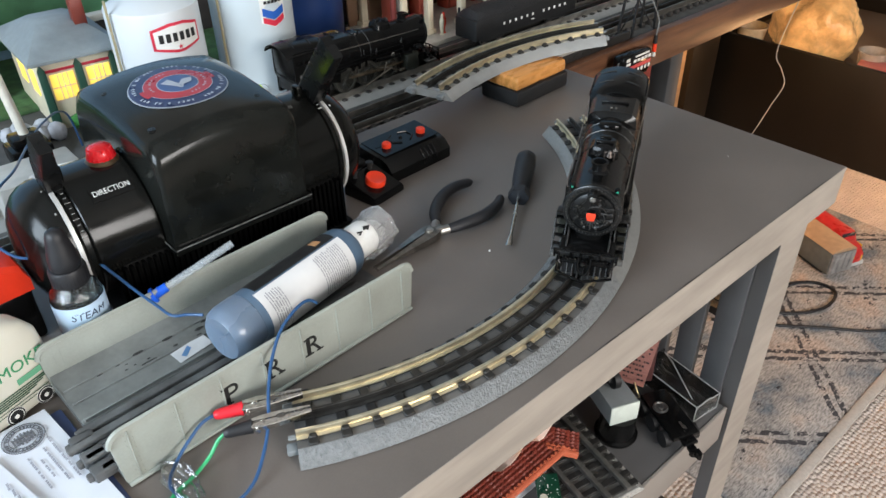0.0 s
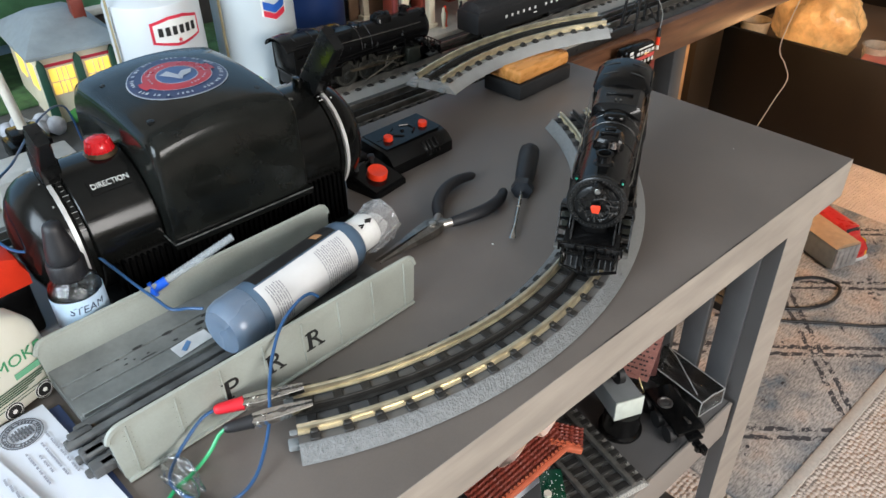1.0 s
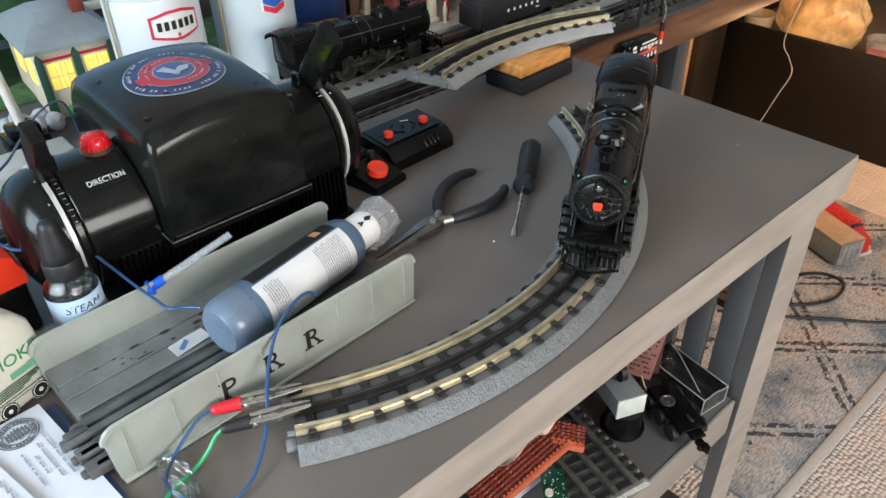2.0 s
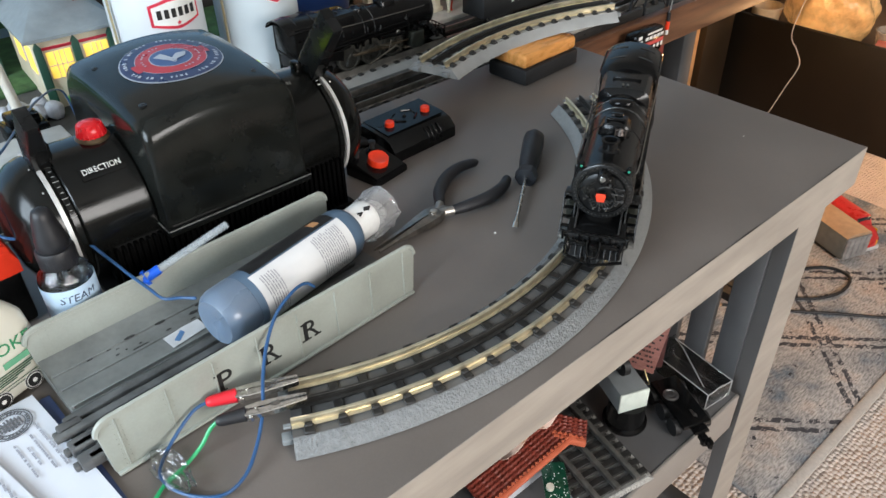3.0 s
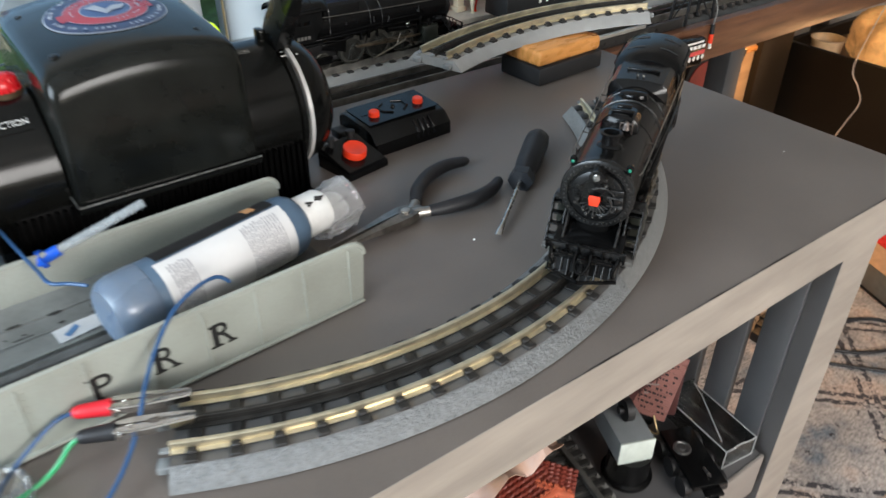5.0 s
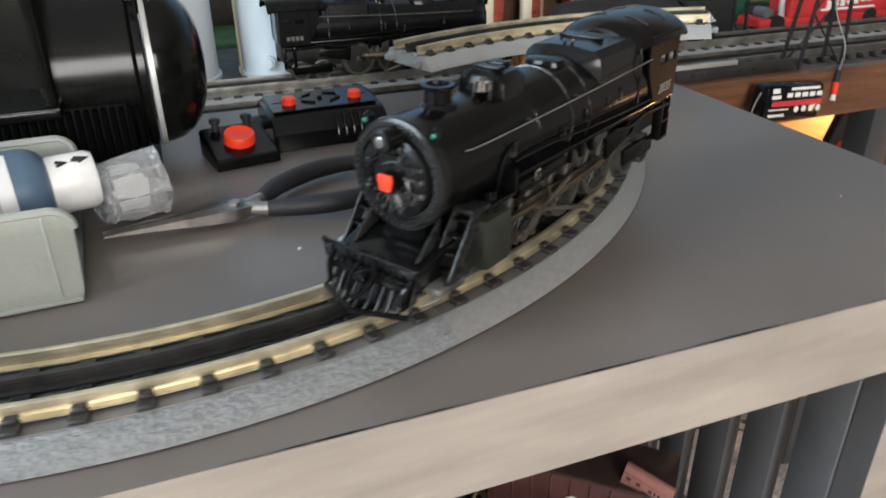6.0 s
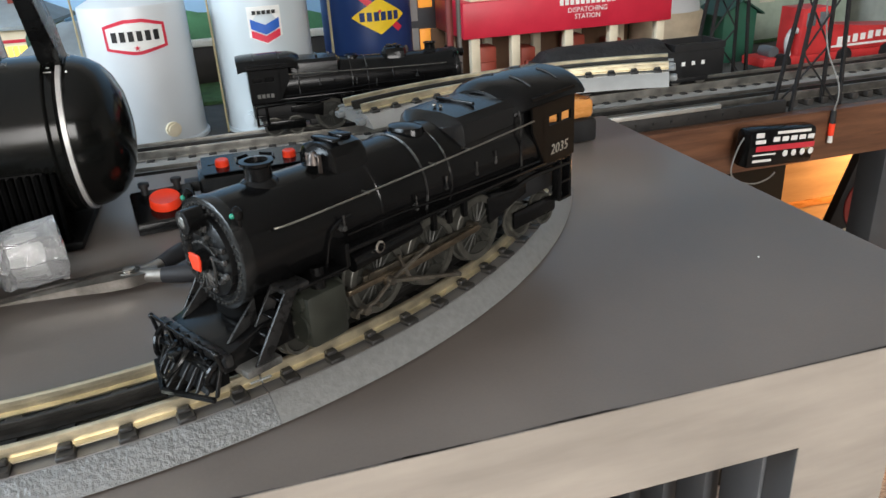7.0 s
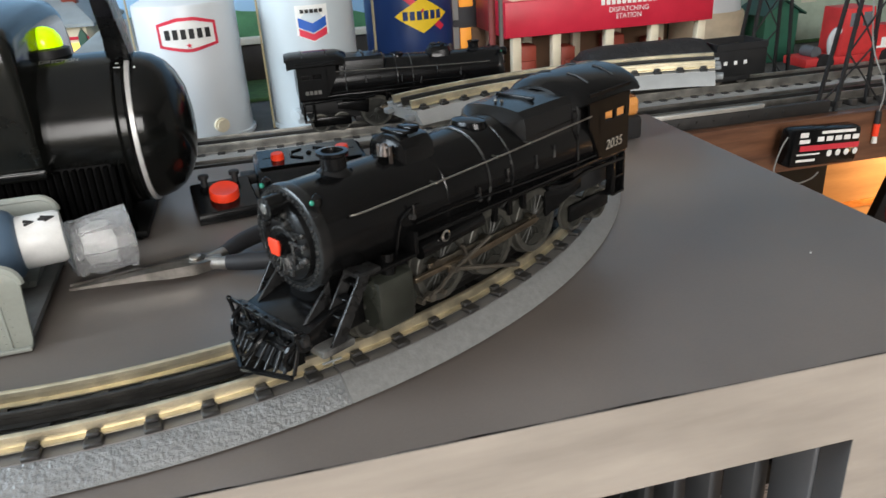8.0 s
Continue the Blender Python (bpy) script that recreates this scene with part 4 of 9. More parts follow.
        rings.append([(x, -w * 1.1, z0 - 0.006), (x, -w, z0 + h * 0.35), (x, -w * 0.75, z0 + h * 0.8), (x, -w * 0.3, z0 + h), (x, w * 0.3, z0 + h), (x, w * 0.75, z0 + h * 0.8), (x, w, z0 + h * 0.35), (x, w * 1.1, z0 - 0.006)])
    skin(bm, rings)
    box(bm, (-0.0780, -0.0050, CZ + R + 0.0080), (-0.0715, 0.0050, CZ + R + 0.0098), 0.0008)
    box(bm, (-0.0685, -0.0080, CZ + R + 0.0078), (-0.0635, 0.0080, CZ + R + 0.0096), 0.0008)
    part("sand_dome", bm, BLK, L, "long black sand dome", 30)
    bm = B()
    lathe(bm, [(0.0034, 0.0), (0.0029, 0.0012), (0.0022, 0.0034), (0.0016, 0.0048), (0.0007, 0.0056)], pose(-0.0535, 0.0055, CZ + R + 0.0012), 16)
    cyl(bm, (-0.0535, 0.0015, CZ + R + 0.005), (-0.0535, 0.0095, CZ + R + 0.005), 0.0009, seg=8)
    for y in (0.0015, 0.0095):
        box(bm, (-0.0545, y - 0.0006, CZ + R - 0.003), (-0.0525, y + 0.0006, CZ + R + 0.0058), 0.0003, seg=1)
    part("bell", bm, mat("worn_bell_metal", (0.085, 0.070, 0.062), 0.42, 0.8, var=0.5, scale=400), L, "small worn bare-metal bell")
    bm = B()
    lathe(bm, [(0.0112, -0.004), (0.0108, 0.0004), (0.0098, 0.0024), (0.0060, 0.0032), (0.0005, 0.0034)], pose(-0.1180, 0, CZ + R + 0.0008) @ Matrix.Diagonal((0.72, 1.0, 1, 1)), 30)
    part("steam_dome", bm, BLK, L)
    for y in (-0.0022, 0.0022):
        bm = B()
        ball(bm, (-0.143, y, 0.1012), 0.0011, 8)
        part("whistle", bm, mat("dull_whistle", (0.20, 0.19, 0.17), 0.35, 1.0), L)
    bm = B()
    box(bm, (-0.158, -0.013, 0.1000), (-0.156, 0.013, 0.1020), 0.0006)
    part("firebox_rib", bm, BLK, boiler)
    # cab
    bm = B()
    w, x0, x1 = 0.0270, -0.190, -0.2320
    for s in (-1, 1):
        y0, y1 = (s * w, s * (w - 0.0014))
        lo, hi = min(y0, y1), max(y0, y1)
        wins = ((-0.2060, -0.2155), (-0.2185, -0.2280))
        zb, zt = 0.0805, 0.0857
        prism(bm, [(x1, 0.0590), (-0.2020, 0.0590), (x0, zb), (x1, zb)], 0.0014, Matrix.Translation((0, hi, 0)) @ pose(0, 0, 0, 90))
        box(bm, (x1, lo, zt), (x0, hi, 0.0985), 0.0)
        xs = [x0, wins[0][0], wins[0][1], wins[1][0], wins[1][1], x1]
        for a, b in ((xs[1], xs[0]), (xs[3], xs[2]), (xs[5], xs[4])):
            box(bm, (a, lo, zb), (b, hi, zt), 0.0)
    box(bm, (-0.2010, -w, 0.0590), (-0.1995, w, 0.099))
    cab = part("cab", bm, mat("flat_cab_black", (0.0035, 0.0035, 0.0035), 0.5, var=0.3, scale=60, spec=0.12), L, "black cab with open side windows")
    bm = B()
    rings = []
    for x, k, dz in ((-0.1760, 0.80, -0.0040), (-0.1810, 0.92, -0.0016), (-0.187, 1.0, 0.0), (-0.236, 1.0, 0.0004), (-0.2420, 0.985, -0.0008)):
        arc = []
        for i in range(15):
            a = radians(168 - 156 * i / 14)
            arc.append((x, 0.0282 * k * math.cos(a) / math.cos(radians(12)), 0.0912 + dz + 0.0160 * math.sin(a)))
        inner = [(x, y * 0.95, z - 0.0016) for _, y, z in reversed(arc)]
        rings.append(arc + inner)
    skin(bm, rings)
    part("cab_roof", bm, BLK, cab, "arched black cab roof")
    for x in (-0.198, -0.224):
        for s in (-1, 1):
            bm = B()
            tube(bm, [(x, s * 0.020, 0.1032), (x, s * 0.012, 0.1064), (x, s * 0.006, 0.1074)], 0.0006, 6)
            part("roof_rib", bm, BLKM, cab)
    for s in (-1, 1):
        mm = Matrix.Translation((-0.2165, s * (w + 0.0002), 0.0660)) @ (pose(0, 0, 0, 90, 0, 180) if s > 0 else pose(0, 0, 0, 90, 0, 0))
        if second:
            bm = B()
            for k in range(4):
                patch(bm, rect(0.0034, 0.0042, (k - 1.5) * 0.0046, 0.0), mm, 0.0002)
            part("number_bars", bm, mat("dim_numerals", (0.11, 0.105, 0.095), 0.6, bump=0), cab)
        else:
            lettering("2035", 0.0080, mm @ Matrix(((1.12, 0.22, 0, 0), (0, 1, 0, 0), (0, 0, 1, 0), (0, 0, 0, 1))), CREAMINK, cab, 0.0001, "number", thin=0.00003)
    if second:
        # solid black block added in place of the shade inside the cab
        bm = B()
        box(bm, (-0.2318, -0.0255, 0.0600), (-0.2015, 0.0255, 0.0965), 0.001)
        part("cab_shade_block", bm, BLK, cab, "black block filling the cab, for its shaded inside")
    bm = B()
    box(bm, (-0.2320, -0.0262, 0.0560), (-0.196, 0.0262, 0.0605), 0.001)
    part("cab_floor", bm, BLK, cab)
    # running boards and handrails
    for s in (-1, 1):
        bm = B()
        lo, hi = sorted((s * 0.0175, s * 0.0282))
        box(bm, (-0.202, lo, 0.0590), (-0.049, hi, 0.0612), 0.0006)
        box(bm, (-0.0495, lo, 0.0530), (-0.047, hi, 0.0640), 0.0005)
        box(bm, (-0.048, lo, 0.0520), (-0.020, hi, 0.0540), 0.0006)
        part("running_board", bm, BLK, L)
        bm = B()
        pts = [(-0.0155, s * 0.0232, 0.0806), (-0.030, s * 0.0248, 0.0808), (-0.110, s * 0.0262, 0.0832), (-0.190, s * 0.0280, 0.0868)]
        tube(bm, spline(pts, 6), 0.00046, 6)
        rail = part("handrail", bm, mat("bright_wire", (0.36, 0.345, 0.31), 0.4, 1.0), L, "bright wire handrail")
        for x, y, z in ((-0.066, 0.0256, 0.0817), (-0.110, 0.0262, 0.0832), (-0.136, 0.0268, 0.0843)):
            bm = B()
            cyl(bm, (x, s * (y - 0.004), z), (x, s * (y + 0.0006), z), 0.0005, seg=6)
            ball(bm, (x, s * y, z), 0.0009, 8)
            part("stanchion", bm, mat("dull_wire", (0.14, 0.135, 0.12), 0.42, 1.0), rail)
        # pipes, pumps and tanks along the side
        for pts, rr in ([(-0.052, s * 0.0245, 0.066), (-0.085, s * 0.0258, 0.0665), (-0.120, s * 0.0266, 0.0650), (-0.155, s * 0.0272, 0.0640), (-0.196, s * 0.0272, 0.0630)], 0.0008), ([(-0.150, s * 0.0268, 0.0560), (-0.168, s * 0.0280, 0.0540), (-0.186, s * 0.0276, 0.0560), (-0.205, s * 0.0270, 0.0550), (-0.228, s * 0.0268, 0.0540)], 0.0013), ([(-0.040, s * 0.0225, 0.054), (-0.042, s * 0.0245, 0.068), (-0.048, s * 0.0245, 0.073), (-0.056, s * 0.0240, 0.074)], 0.0008):
            bm = B()
            tube(bm, spline(pts, 5), rr, 6)
            part("pipe", bm, BLK, L)
        bm = B()
        cyl(bm, (-0.054, s * 0.0225, 0.0510), (-0.098, s * 0.0225, 0.0540), 0.0042, seg=16)
        tank_ob = part("air_tank", bm, BLK, L)
        bm = B()
        lathe(bm, [(0.0030, 0.0), (0.0030, 0.0008), (0.0020, 0.0012), (0.0018, 0.0004)], pose(-0.0683, s * 0.0268, 0.0555, -90 * s, 0, 0), 16, False)
        part("washer", bm, NICKEL, tank_ob, "bright washer")
        for x, z, h in ((-0.112, 0.0475, 0.013), (-0.124, 0.0475, 0.013), (-0.136, 0.0475, 0.013)):
            bm = B()
            box(bm, (x - 0.0016, min(s * 0.0195, s * 0.0225), z), (x + 0.0016, max(s * 0.0195, s * 0.0225), z + h), 0.0006)
            part("spring_hanger", bm, BLK, L)
        for x, r, z in ((-0.096, 0.0020, 0.0655), (-0.118, 0.0016, 0.0690), (-0.142, 0.0016, 0.0700), (-0.158, 0.0014, 0.0720), (-0.050, 0.0018, 0.0700)):
            bm = B()
            cyl(bm, (x, s * 0.0235, z), (x, s * 0.0262, z), r, r * 0.7, seg=10)
            cyl(bm, (x, s * 0.0258, z), (x, s * 0.0258, z + 0.006), 0.0006, seg=6)
            part("valve", bm, WORN, L)
    # frame
    bm = B()
    box(bm, (-0.190, -0.0105, 0.0300), (-0.012, 0.0105, 0.0520), 0.002)
    box(bm, (-0.172, -0.0100, 0.0240), (-0.050, 0.0100, 0.0310), 0.001)
    box(bm, (-0.225, -0.009, 0.0340), (-0.185, 0.009, 0.0500), 0.001)
    box(bm, (-0.231, -0.0200, 0.0400), (-0.186, 0.0200, 0.0570), 0.001)
    part("frame", bm, BLKM, L)
    for s in (-1, 1):
        bm = B()
        prism(bm, [(-0.172, 0.040), (-0.158, 0.036), (-0.156, 0.051), (-0.192, 0.051), (-0.192, 0.044)], 0.003, Matrix.Translation((0, s * 0.0195 + 0.0015, 0)) @ pose(0, 0, 0, 90), 0.0006)
        part("ash_pan", bm, BLK, L)

    # wheels
    def wheel(x, s, r, z, spokes, y=0.0150):
        bm = B()
        A = pose(x, s * y, z, -90 * s, 0, 0)
        lathe(bm, [(r * 0.80, 0.0008), (r * 0.80, 0.0052), (r * 0.97, 0.0054), (r, 0.0050), (r, 0.0008), (r + 0.0012, 0.0004), (r + 0.0012, -0.0006), (r * 0.80, -0.0006), (r * 0.80, 0.0008)], A, 36, False)
        w = part("wheel", bm, mat("wheel_steel", (0.075, 0.073, 0.063), 0.40, 0.5, var=0.3, scale=150), L, "dull metal spoked wheel" if spokes else "small metal wheel")
        bm = B()
        lathe(bm, [(r * 0.2, 0.0), (r * 0.2, 0.0058), (r * 0.12, 0.0064), (0.0003, 0.0064)], A, 16)
        if spokes:
            for i in range(spokes):
                a = TAU * i / spokes
                cyl(bm, A @ Vector((r * 0.12 * math.cos(a), r * 0.12 * math.sin(a), 0.0038)), A @ Vector((r * 0.84 * math.cos(a), r * 0.84 * math.sin(a), 0.0034)), 0.0008, 0.0005, seg=5)
            lathe(bm, [(r * 0.82, 0.0006), (r * 0.82, 0.0027), (0.0003, 0.0029)], A, 24)
            prism(bm, [(r * 0.78 * math.cos(radians(t)), r * 0.78 * math.sin(radians(t))) for t in range(60, 131, 10)] + [(r * 0.45 * math.cos(radians(95)), r * 0.45)], 0.0044, A)
        else:
            lathe(bm, [(r * 0.84, 0.001), (r * 0.84, 0.0034), (0.0003, 0.0038)], A, 20)
        part("spokes", bm, mat("spoke_grey", (0.026, 0.026, 0.022), 0.5, 0.2, var=0.3, scale=150), w)

    RT = 0.0187
    DR = 0.0180
    DX = (-0.072, -0.110, -0.148)
    for s in (-1, 1):
        for x in DX:
            wheel(x, s, DR, RT + DR, 18)
        wheel(-0.022, s, 0.0085, RT + 0.0085, 0, 0.0148)
        for x in (-0.188, -0.212):
            wheel(x, s, 0.0095, RT + 0.0095, 0, 0.0148)
        cp, cz = -0.0074, 0.0408
        bm = B()
        y0 = s * 0.0228
        prism(bm, [(DX[0] - cp + 0.005, cz - 0.0015), (DX[0] - cp + 0.005, cz + 0.0015), (DX[2] - cp - 0.004, cz + 0.0015), (DX[2] - cp - 0.004, cz - 0.0015)], 0.0016, Matrix.Translation((0, y0 + 0.0008, 0)) @ pose(0, 0, 0, 90), 0.0003)
        for x in DX:
            cyl(bm, (x - cp, y0 - s * 0.003, cz), (x - cp, y0 + s * 0.0018, cz), 0.0027, seg=12)
        part("side_rod", bm, mat("rod_steel", (0.13, 0.115, 0.09), 0.38, 0.9, var=0.4, scale=120), L, "bare metal side rod")
        bm = B()
        prism(bm, [(-0.0700, 0.0352), (-0.0700, 0.0388), (DX[2] - cp, cz + 0.0017), (DX[2] - cp - 0.003, cz), (DX[2] - cp, cz - 0.0017)], 0.0014, Matrix.Translation((0, s * 0.0258 + 0.0007, 0)) @ pose(0, 0, 0, 90), 0.0003)
        prism(bm, [(-0.048, 0.0375), (-0.048, 0.0400), (-0.082, 0.0400), (-0.082, 0.0375)], 0.0022, Matrix.Translation((0, s * 0.0248 + 0.0011, 0)) @ pose(0, 0, 0, 90), 0.0003)
        part("main_rod", bm, mat("rod_bronze", (0.17, 0.135, 0.095), 0.4, 0.9, var=0.4, scale=120), L, "bronze-toned main rod")
        bm = B()
        tube(bm, [(-0.0500, s * 0.0268, 0.0285), (-0.062, s * 0.0272, 0.0300), (-0.0733, s * 0.0276, 0.0368), (-0.100, s * 0.0278, 0.0450)], 0.0011, 6)
        tube(bm, [(-0.0733, s * 0.0282, 0.0368), (-0.1210, s * 0.0282, 0.0222)], 0.0012, 6)
        tube(bm, [(-0.080, s * 0.0268, 0.0470), (-0.086, s * 0.0272, 0.0330)], 0.0010, 6)
        for bx_, bz_, br_ in ((-0.0733, 0.0368, 0.0024), (-0.0556, 0.0283, 0.0026), (-0.0640, 0.0280, 0.0015), (-0.0490, 0.0285, 0.0016), (-0.1210, 0.0222, 0.0016)):
            cyl(bm, (bx_, s * 0.0255, bz_), (bx_, s * 0.0292, bz_), br_, br_ * 0.8, seg=10)
        part("valve_gear", bm, mat("gear_steel", (0.20, 0.18, 0.15), 0.4, 0.9, var=0.3, scale=120), L)
        # cylinder block
        bm = B()
        lo, hi = sorted((s * 0.0120, s * 0.0300))
        box(bm, (-0.0440, lo, 0.0235), (-0.0215, hi, 0.0485), 0.003)
        cyl(bm, (-0.0450, s * 0.0215, 0.0330), (-0.0208, s * 0.0215, 0.0330), 0.0074, seg=24)
        cyl(bm, (-0.0445, s * 0.0235, 0.0445), (-0.0200, s * 0.0235, 0.0445), 0.0040, seg=18)
        part("cylinder", bm, mat("worn_grey_black", (0.022, 0.024, 0.019), 0.36, 0.1, var=0.35, scale=60), L, "worn grey cylinder block")
        bm = B()
        cyl(bm, (-0.0330, s * 0.0240, 0.0475), (-0.0340, s * 0.0225, 0.0570), 0.0036, seg=14)
        part("steam_pipe", bm, BLK, L)
        # slanted step ladder beside the smokebox, with flat stringers
        bx, bz, tx, tz = 0.0060, 0.0305, -0.0135, 0.0562
        lad = None
        for y in (0.0205, 0.0300):
            bm = B()
            prism(bm, [(bx - 0.0056, bz), (bx + 0.0022, bz), (tx + 0.0026, tz), (tx - 0.0048, tz)], 0.0014, Matrix.Translation((0, s * y + 0.0007, 0)) @ pose(0, 0, 0, 90), 0.0003)
            ob = part("front_steps" if lad is None else "stringer", bm, STEPM, lad or L, "slanted black front steps with worn edges" if lad is None else "")
            lad = lad or ob
        for i in range(4):
            t = (i + 0.6) / 4.2
            x, z = bx + (tx - bx) * t, bz + (tz - bz) * t
            bm = B()
            box(bm, (x - 0.0032, min(s * 0.0210, s * 0.0296), z - 0.0006), (x + 0.0018, max(s * 0.0210, s * 0.0296), z + 0.0006), 0.0003, seg=1)
            part("step", bm, BLK, lad)
        bm = B()
        box(bm, (-0.0240, min(s * 0.0195, s * 0.0302), 0.0545), (-0.0110, max(s * 0.0195, s * 0.0302), 0.0568), 0.0006)
        part("step_platform", bm, STEPM, L)
        # rear steps
        bm = B()
        lo, hi = sorted((s * 0.0215, s * 0.0275))
        for x in (-0.2180, -0.2285):
            box(bm, (x - 0.0015, lo, 0.0335), (x + 0.0015, hi, 0.0575), 0.0012)
        box(bm, (-0.2300, lo, 0.0325), (-0.2165, hi, 0.0345), 0.0008)
        box(bm, (-0.2290, lo, 0.0430), (-0.2175, hi, 0.0448), 0.0006)
        part("cab_steps", bm, BLK, L)
        bm = B()
        lo, hi = sorted((s * 0.0205, s * 0.0225))
        box(bm, (-0.2200, lo, 0.0260), (-0.1780, hi, 0.0360), 0.0015)
        part("truck_frame", bm, BLK, L)
    # pilot deck and cowcatcher
    bm = B()
    prism(bm, [(-0.0180, 0.0290), (0.0185, 0.0290), (0.0185, 0.0355), (0.0165, 0.0365), (-0.0020, 0.0425), (-0.0180, 0.0430)], 0.046, Matrix.Translation((0, 0.023, 0)) @ pose(0, 0, 0, 90), 0.0008)
    part("pilot_deck", bm, BLK, L)
    for s in (-1, 1):
        bm = B()
        lo, hi = sorted((s * 0.0200, s * 0.0308))
        box(bm, (-0.0050, lo, 0.0265), (0.0128, hi, 0.0303), 0.0012)
        part("side_step", bm, mat("rubbed_edge_metal", (0.20, 0.20, 0.19), 0.35, 0.6, var=0.4, scale=90, wear=(0.06, 0.06, 0.058)), L, "side step with rubbed bare edges")
    bm = B()
    box(bm, (0.0150, -0.0265, 0.0330), (0.0190, 0.0265, 0.0385), 0.0012)
    part("buffer_beam", bm, STEPM, L)
    # slab added behind the ribs, near black to stand for shade between them
    bm = B()
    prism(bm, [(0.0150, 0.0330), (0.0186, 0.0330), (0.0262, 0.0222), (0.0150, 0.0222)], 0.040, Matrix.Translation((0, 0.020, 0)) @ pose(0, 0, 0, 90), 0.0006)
    part("pilot_shade_slab", bm, mat("pilot_shadow_black", (0.003, 0.003, 0.003), 0.55, spec=0.1), L)
    bm = B()
    box(bm, (0.0185, -0.0200, 0.0298), (0.0238, 0.0200, 0.0330), 0.0010)
    for y in (-0.0150, -0.0075, 0.0075, 0.0150):
        cyl(bm, (0.0215, y, 0.0328), (0.0215, y, 0.0352), 0.0013, 0.0010, seg=8)
    part("pilot_sill", bm, BLK, L, "black pilot sill with bolt heads")
    tip = 0.0352
    cow = None
    for i in range(-5, 6):
        y = i * 0.0046
        xb = tip - 0.0022 - abs(i) * 0.0018
        bm = B()
        prism(bm, [(0.0188, 0.0335), (0.0205, 0.0335), (xb + 0.0008, 0.0212), (xb - 0.0010, 0.0212)], 0.0011, Matrix.Translation((0, y + 0.00055, 0)) @ pose(0, 0, 0, 90), 0.0002)
        if cow is None:
            for s in (-1, 1):
                tube(bm, [(tip, 0, 0.0208), (0.0252, s * 0.0233, 0.0208)], 0.0014, 6)
            tube(bm, [(0.0210, -0.0180, 0.0330), (0.0225, 0.0, 0.0330), (0.0210, 0.0180, 0.0330)], 0.0012, 6)
        ob = part("cowcatcher" if cow is None else "rib", bm, BLK if cow is None else mat("rib_black", (0.012, 0.012, 0.012), 0.36, 0.3, var=0.4, scale=140), cow or L, "ribbed black pilot" if cow is None else "")
        cow = cow or ob
    bm = B()
    tube(bm, [(0.0195, -0.0255, 0.0385), (0.0215, -0.0255, 0.0410), (0.0230, 0.0, 0.0413), (0.0215, 0.0255, 0.0410), (0.0195, 0.0255, 0.0385)], 0.0008, 6)
    for y in (-0.0255, -0.0120, -0.0040, 0.0040, 0.0120, 0.0255):
        tube(bm, [(0.0205, y, 0.0330), (0.0218, y, 0.0408)], 0.0009, 6)
        ball(bm, (0.0218, y, 0.0410), 0.0014, 8)
    part("front_rail", bm, BLK, L)
    bm = B()
    tube(bm, spline([(0.0230, -0.0048, 0.0360), (0.0280, -0.0050, 0.0320), (0.0330, -0.0025, 0.0275), (0.0335, 0.0025, 0.0275), (0.0280, 0.0050, 0.0320), (0.0230, 0.0048, 0.0360)], 5), 0.0011, 6)
    box(bm, (0.0190, -0.0032, 0.0310), (0.0290, 0.0032, 0.0350), 0.001)
    part("front_coupler", bm, BLK, L)
    for s in (-1, 1):
        bm = B()
        tube(bm, spline([(0.0185, s * 0.0225, 0.0360), (0.0235, s * 0.0215, 0.0330), (0.0255, s * 0.0200, 0.0280), (0.0240, s * 0.0205, 0.0235)], 5), 0.0013, 6)
        part("hose", bm, BLK, L)
    for s in (-1, 1):
        bm = B()
        prism(bm, [(-0.004, 0.053), (0.012, 0.0385), (-0.004, 0.0385)], 0.0014, Matrix.Translation((0, s * 0.0175 + 0.0007, 0)) @ pose(0, 0, 0, 90), 0.0003)
        part("brace", bm, STEPM, L)
    # saddle below the smokebox
    bm = B()
    rings = []
    for z, w, a, b in ((0.0340, 0.0190, -0.044, 0.0030), (0.0390, 0.0140, -0.042, 0.0018), (0.0450, 0.0110, -0.042, 0.0004), (0.0520, 0.0135, -0.042, 0.0), (0.0580, 0.018, -0.042, -0.001)):
        rings.append([(a, -w, z), (b - 0.007, -w, z)] + [(b - 0.007 + 0.007 * math.cos(radians(t)), w * math.sin(radians(t)), z) for t in range(-75, 76, 15)] + [(b - 0.007, w, z), (a, w, z)])
    skin(bm, rings)
    part("saddle", bm, mat("saddle_black", (0.0025, 0.0025, 0.0025), 0.6, spec=0.05), L)


CREAMINK = mat("cream_numerals", (0.30, 0.28, 0.24), 0.6, bump=0)
locomotive(pose(-0.3655, 0.0662, 0, 0, 0, 211.5) @ Matrix.Diagonal((0.955, 1, 1, 1)), "black toy steam locomotive number 2035 on the curved track")
locomotive(pose(-0.1045, 0.600, -0.0360, 0, 0, 0.5) @ Matrix.Diagonal((0.99, 0.97, 0.965, 1)), "dusty black toy steam locomotive on the layout track", True)


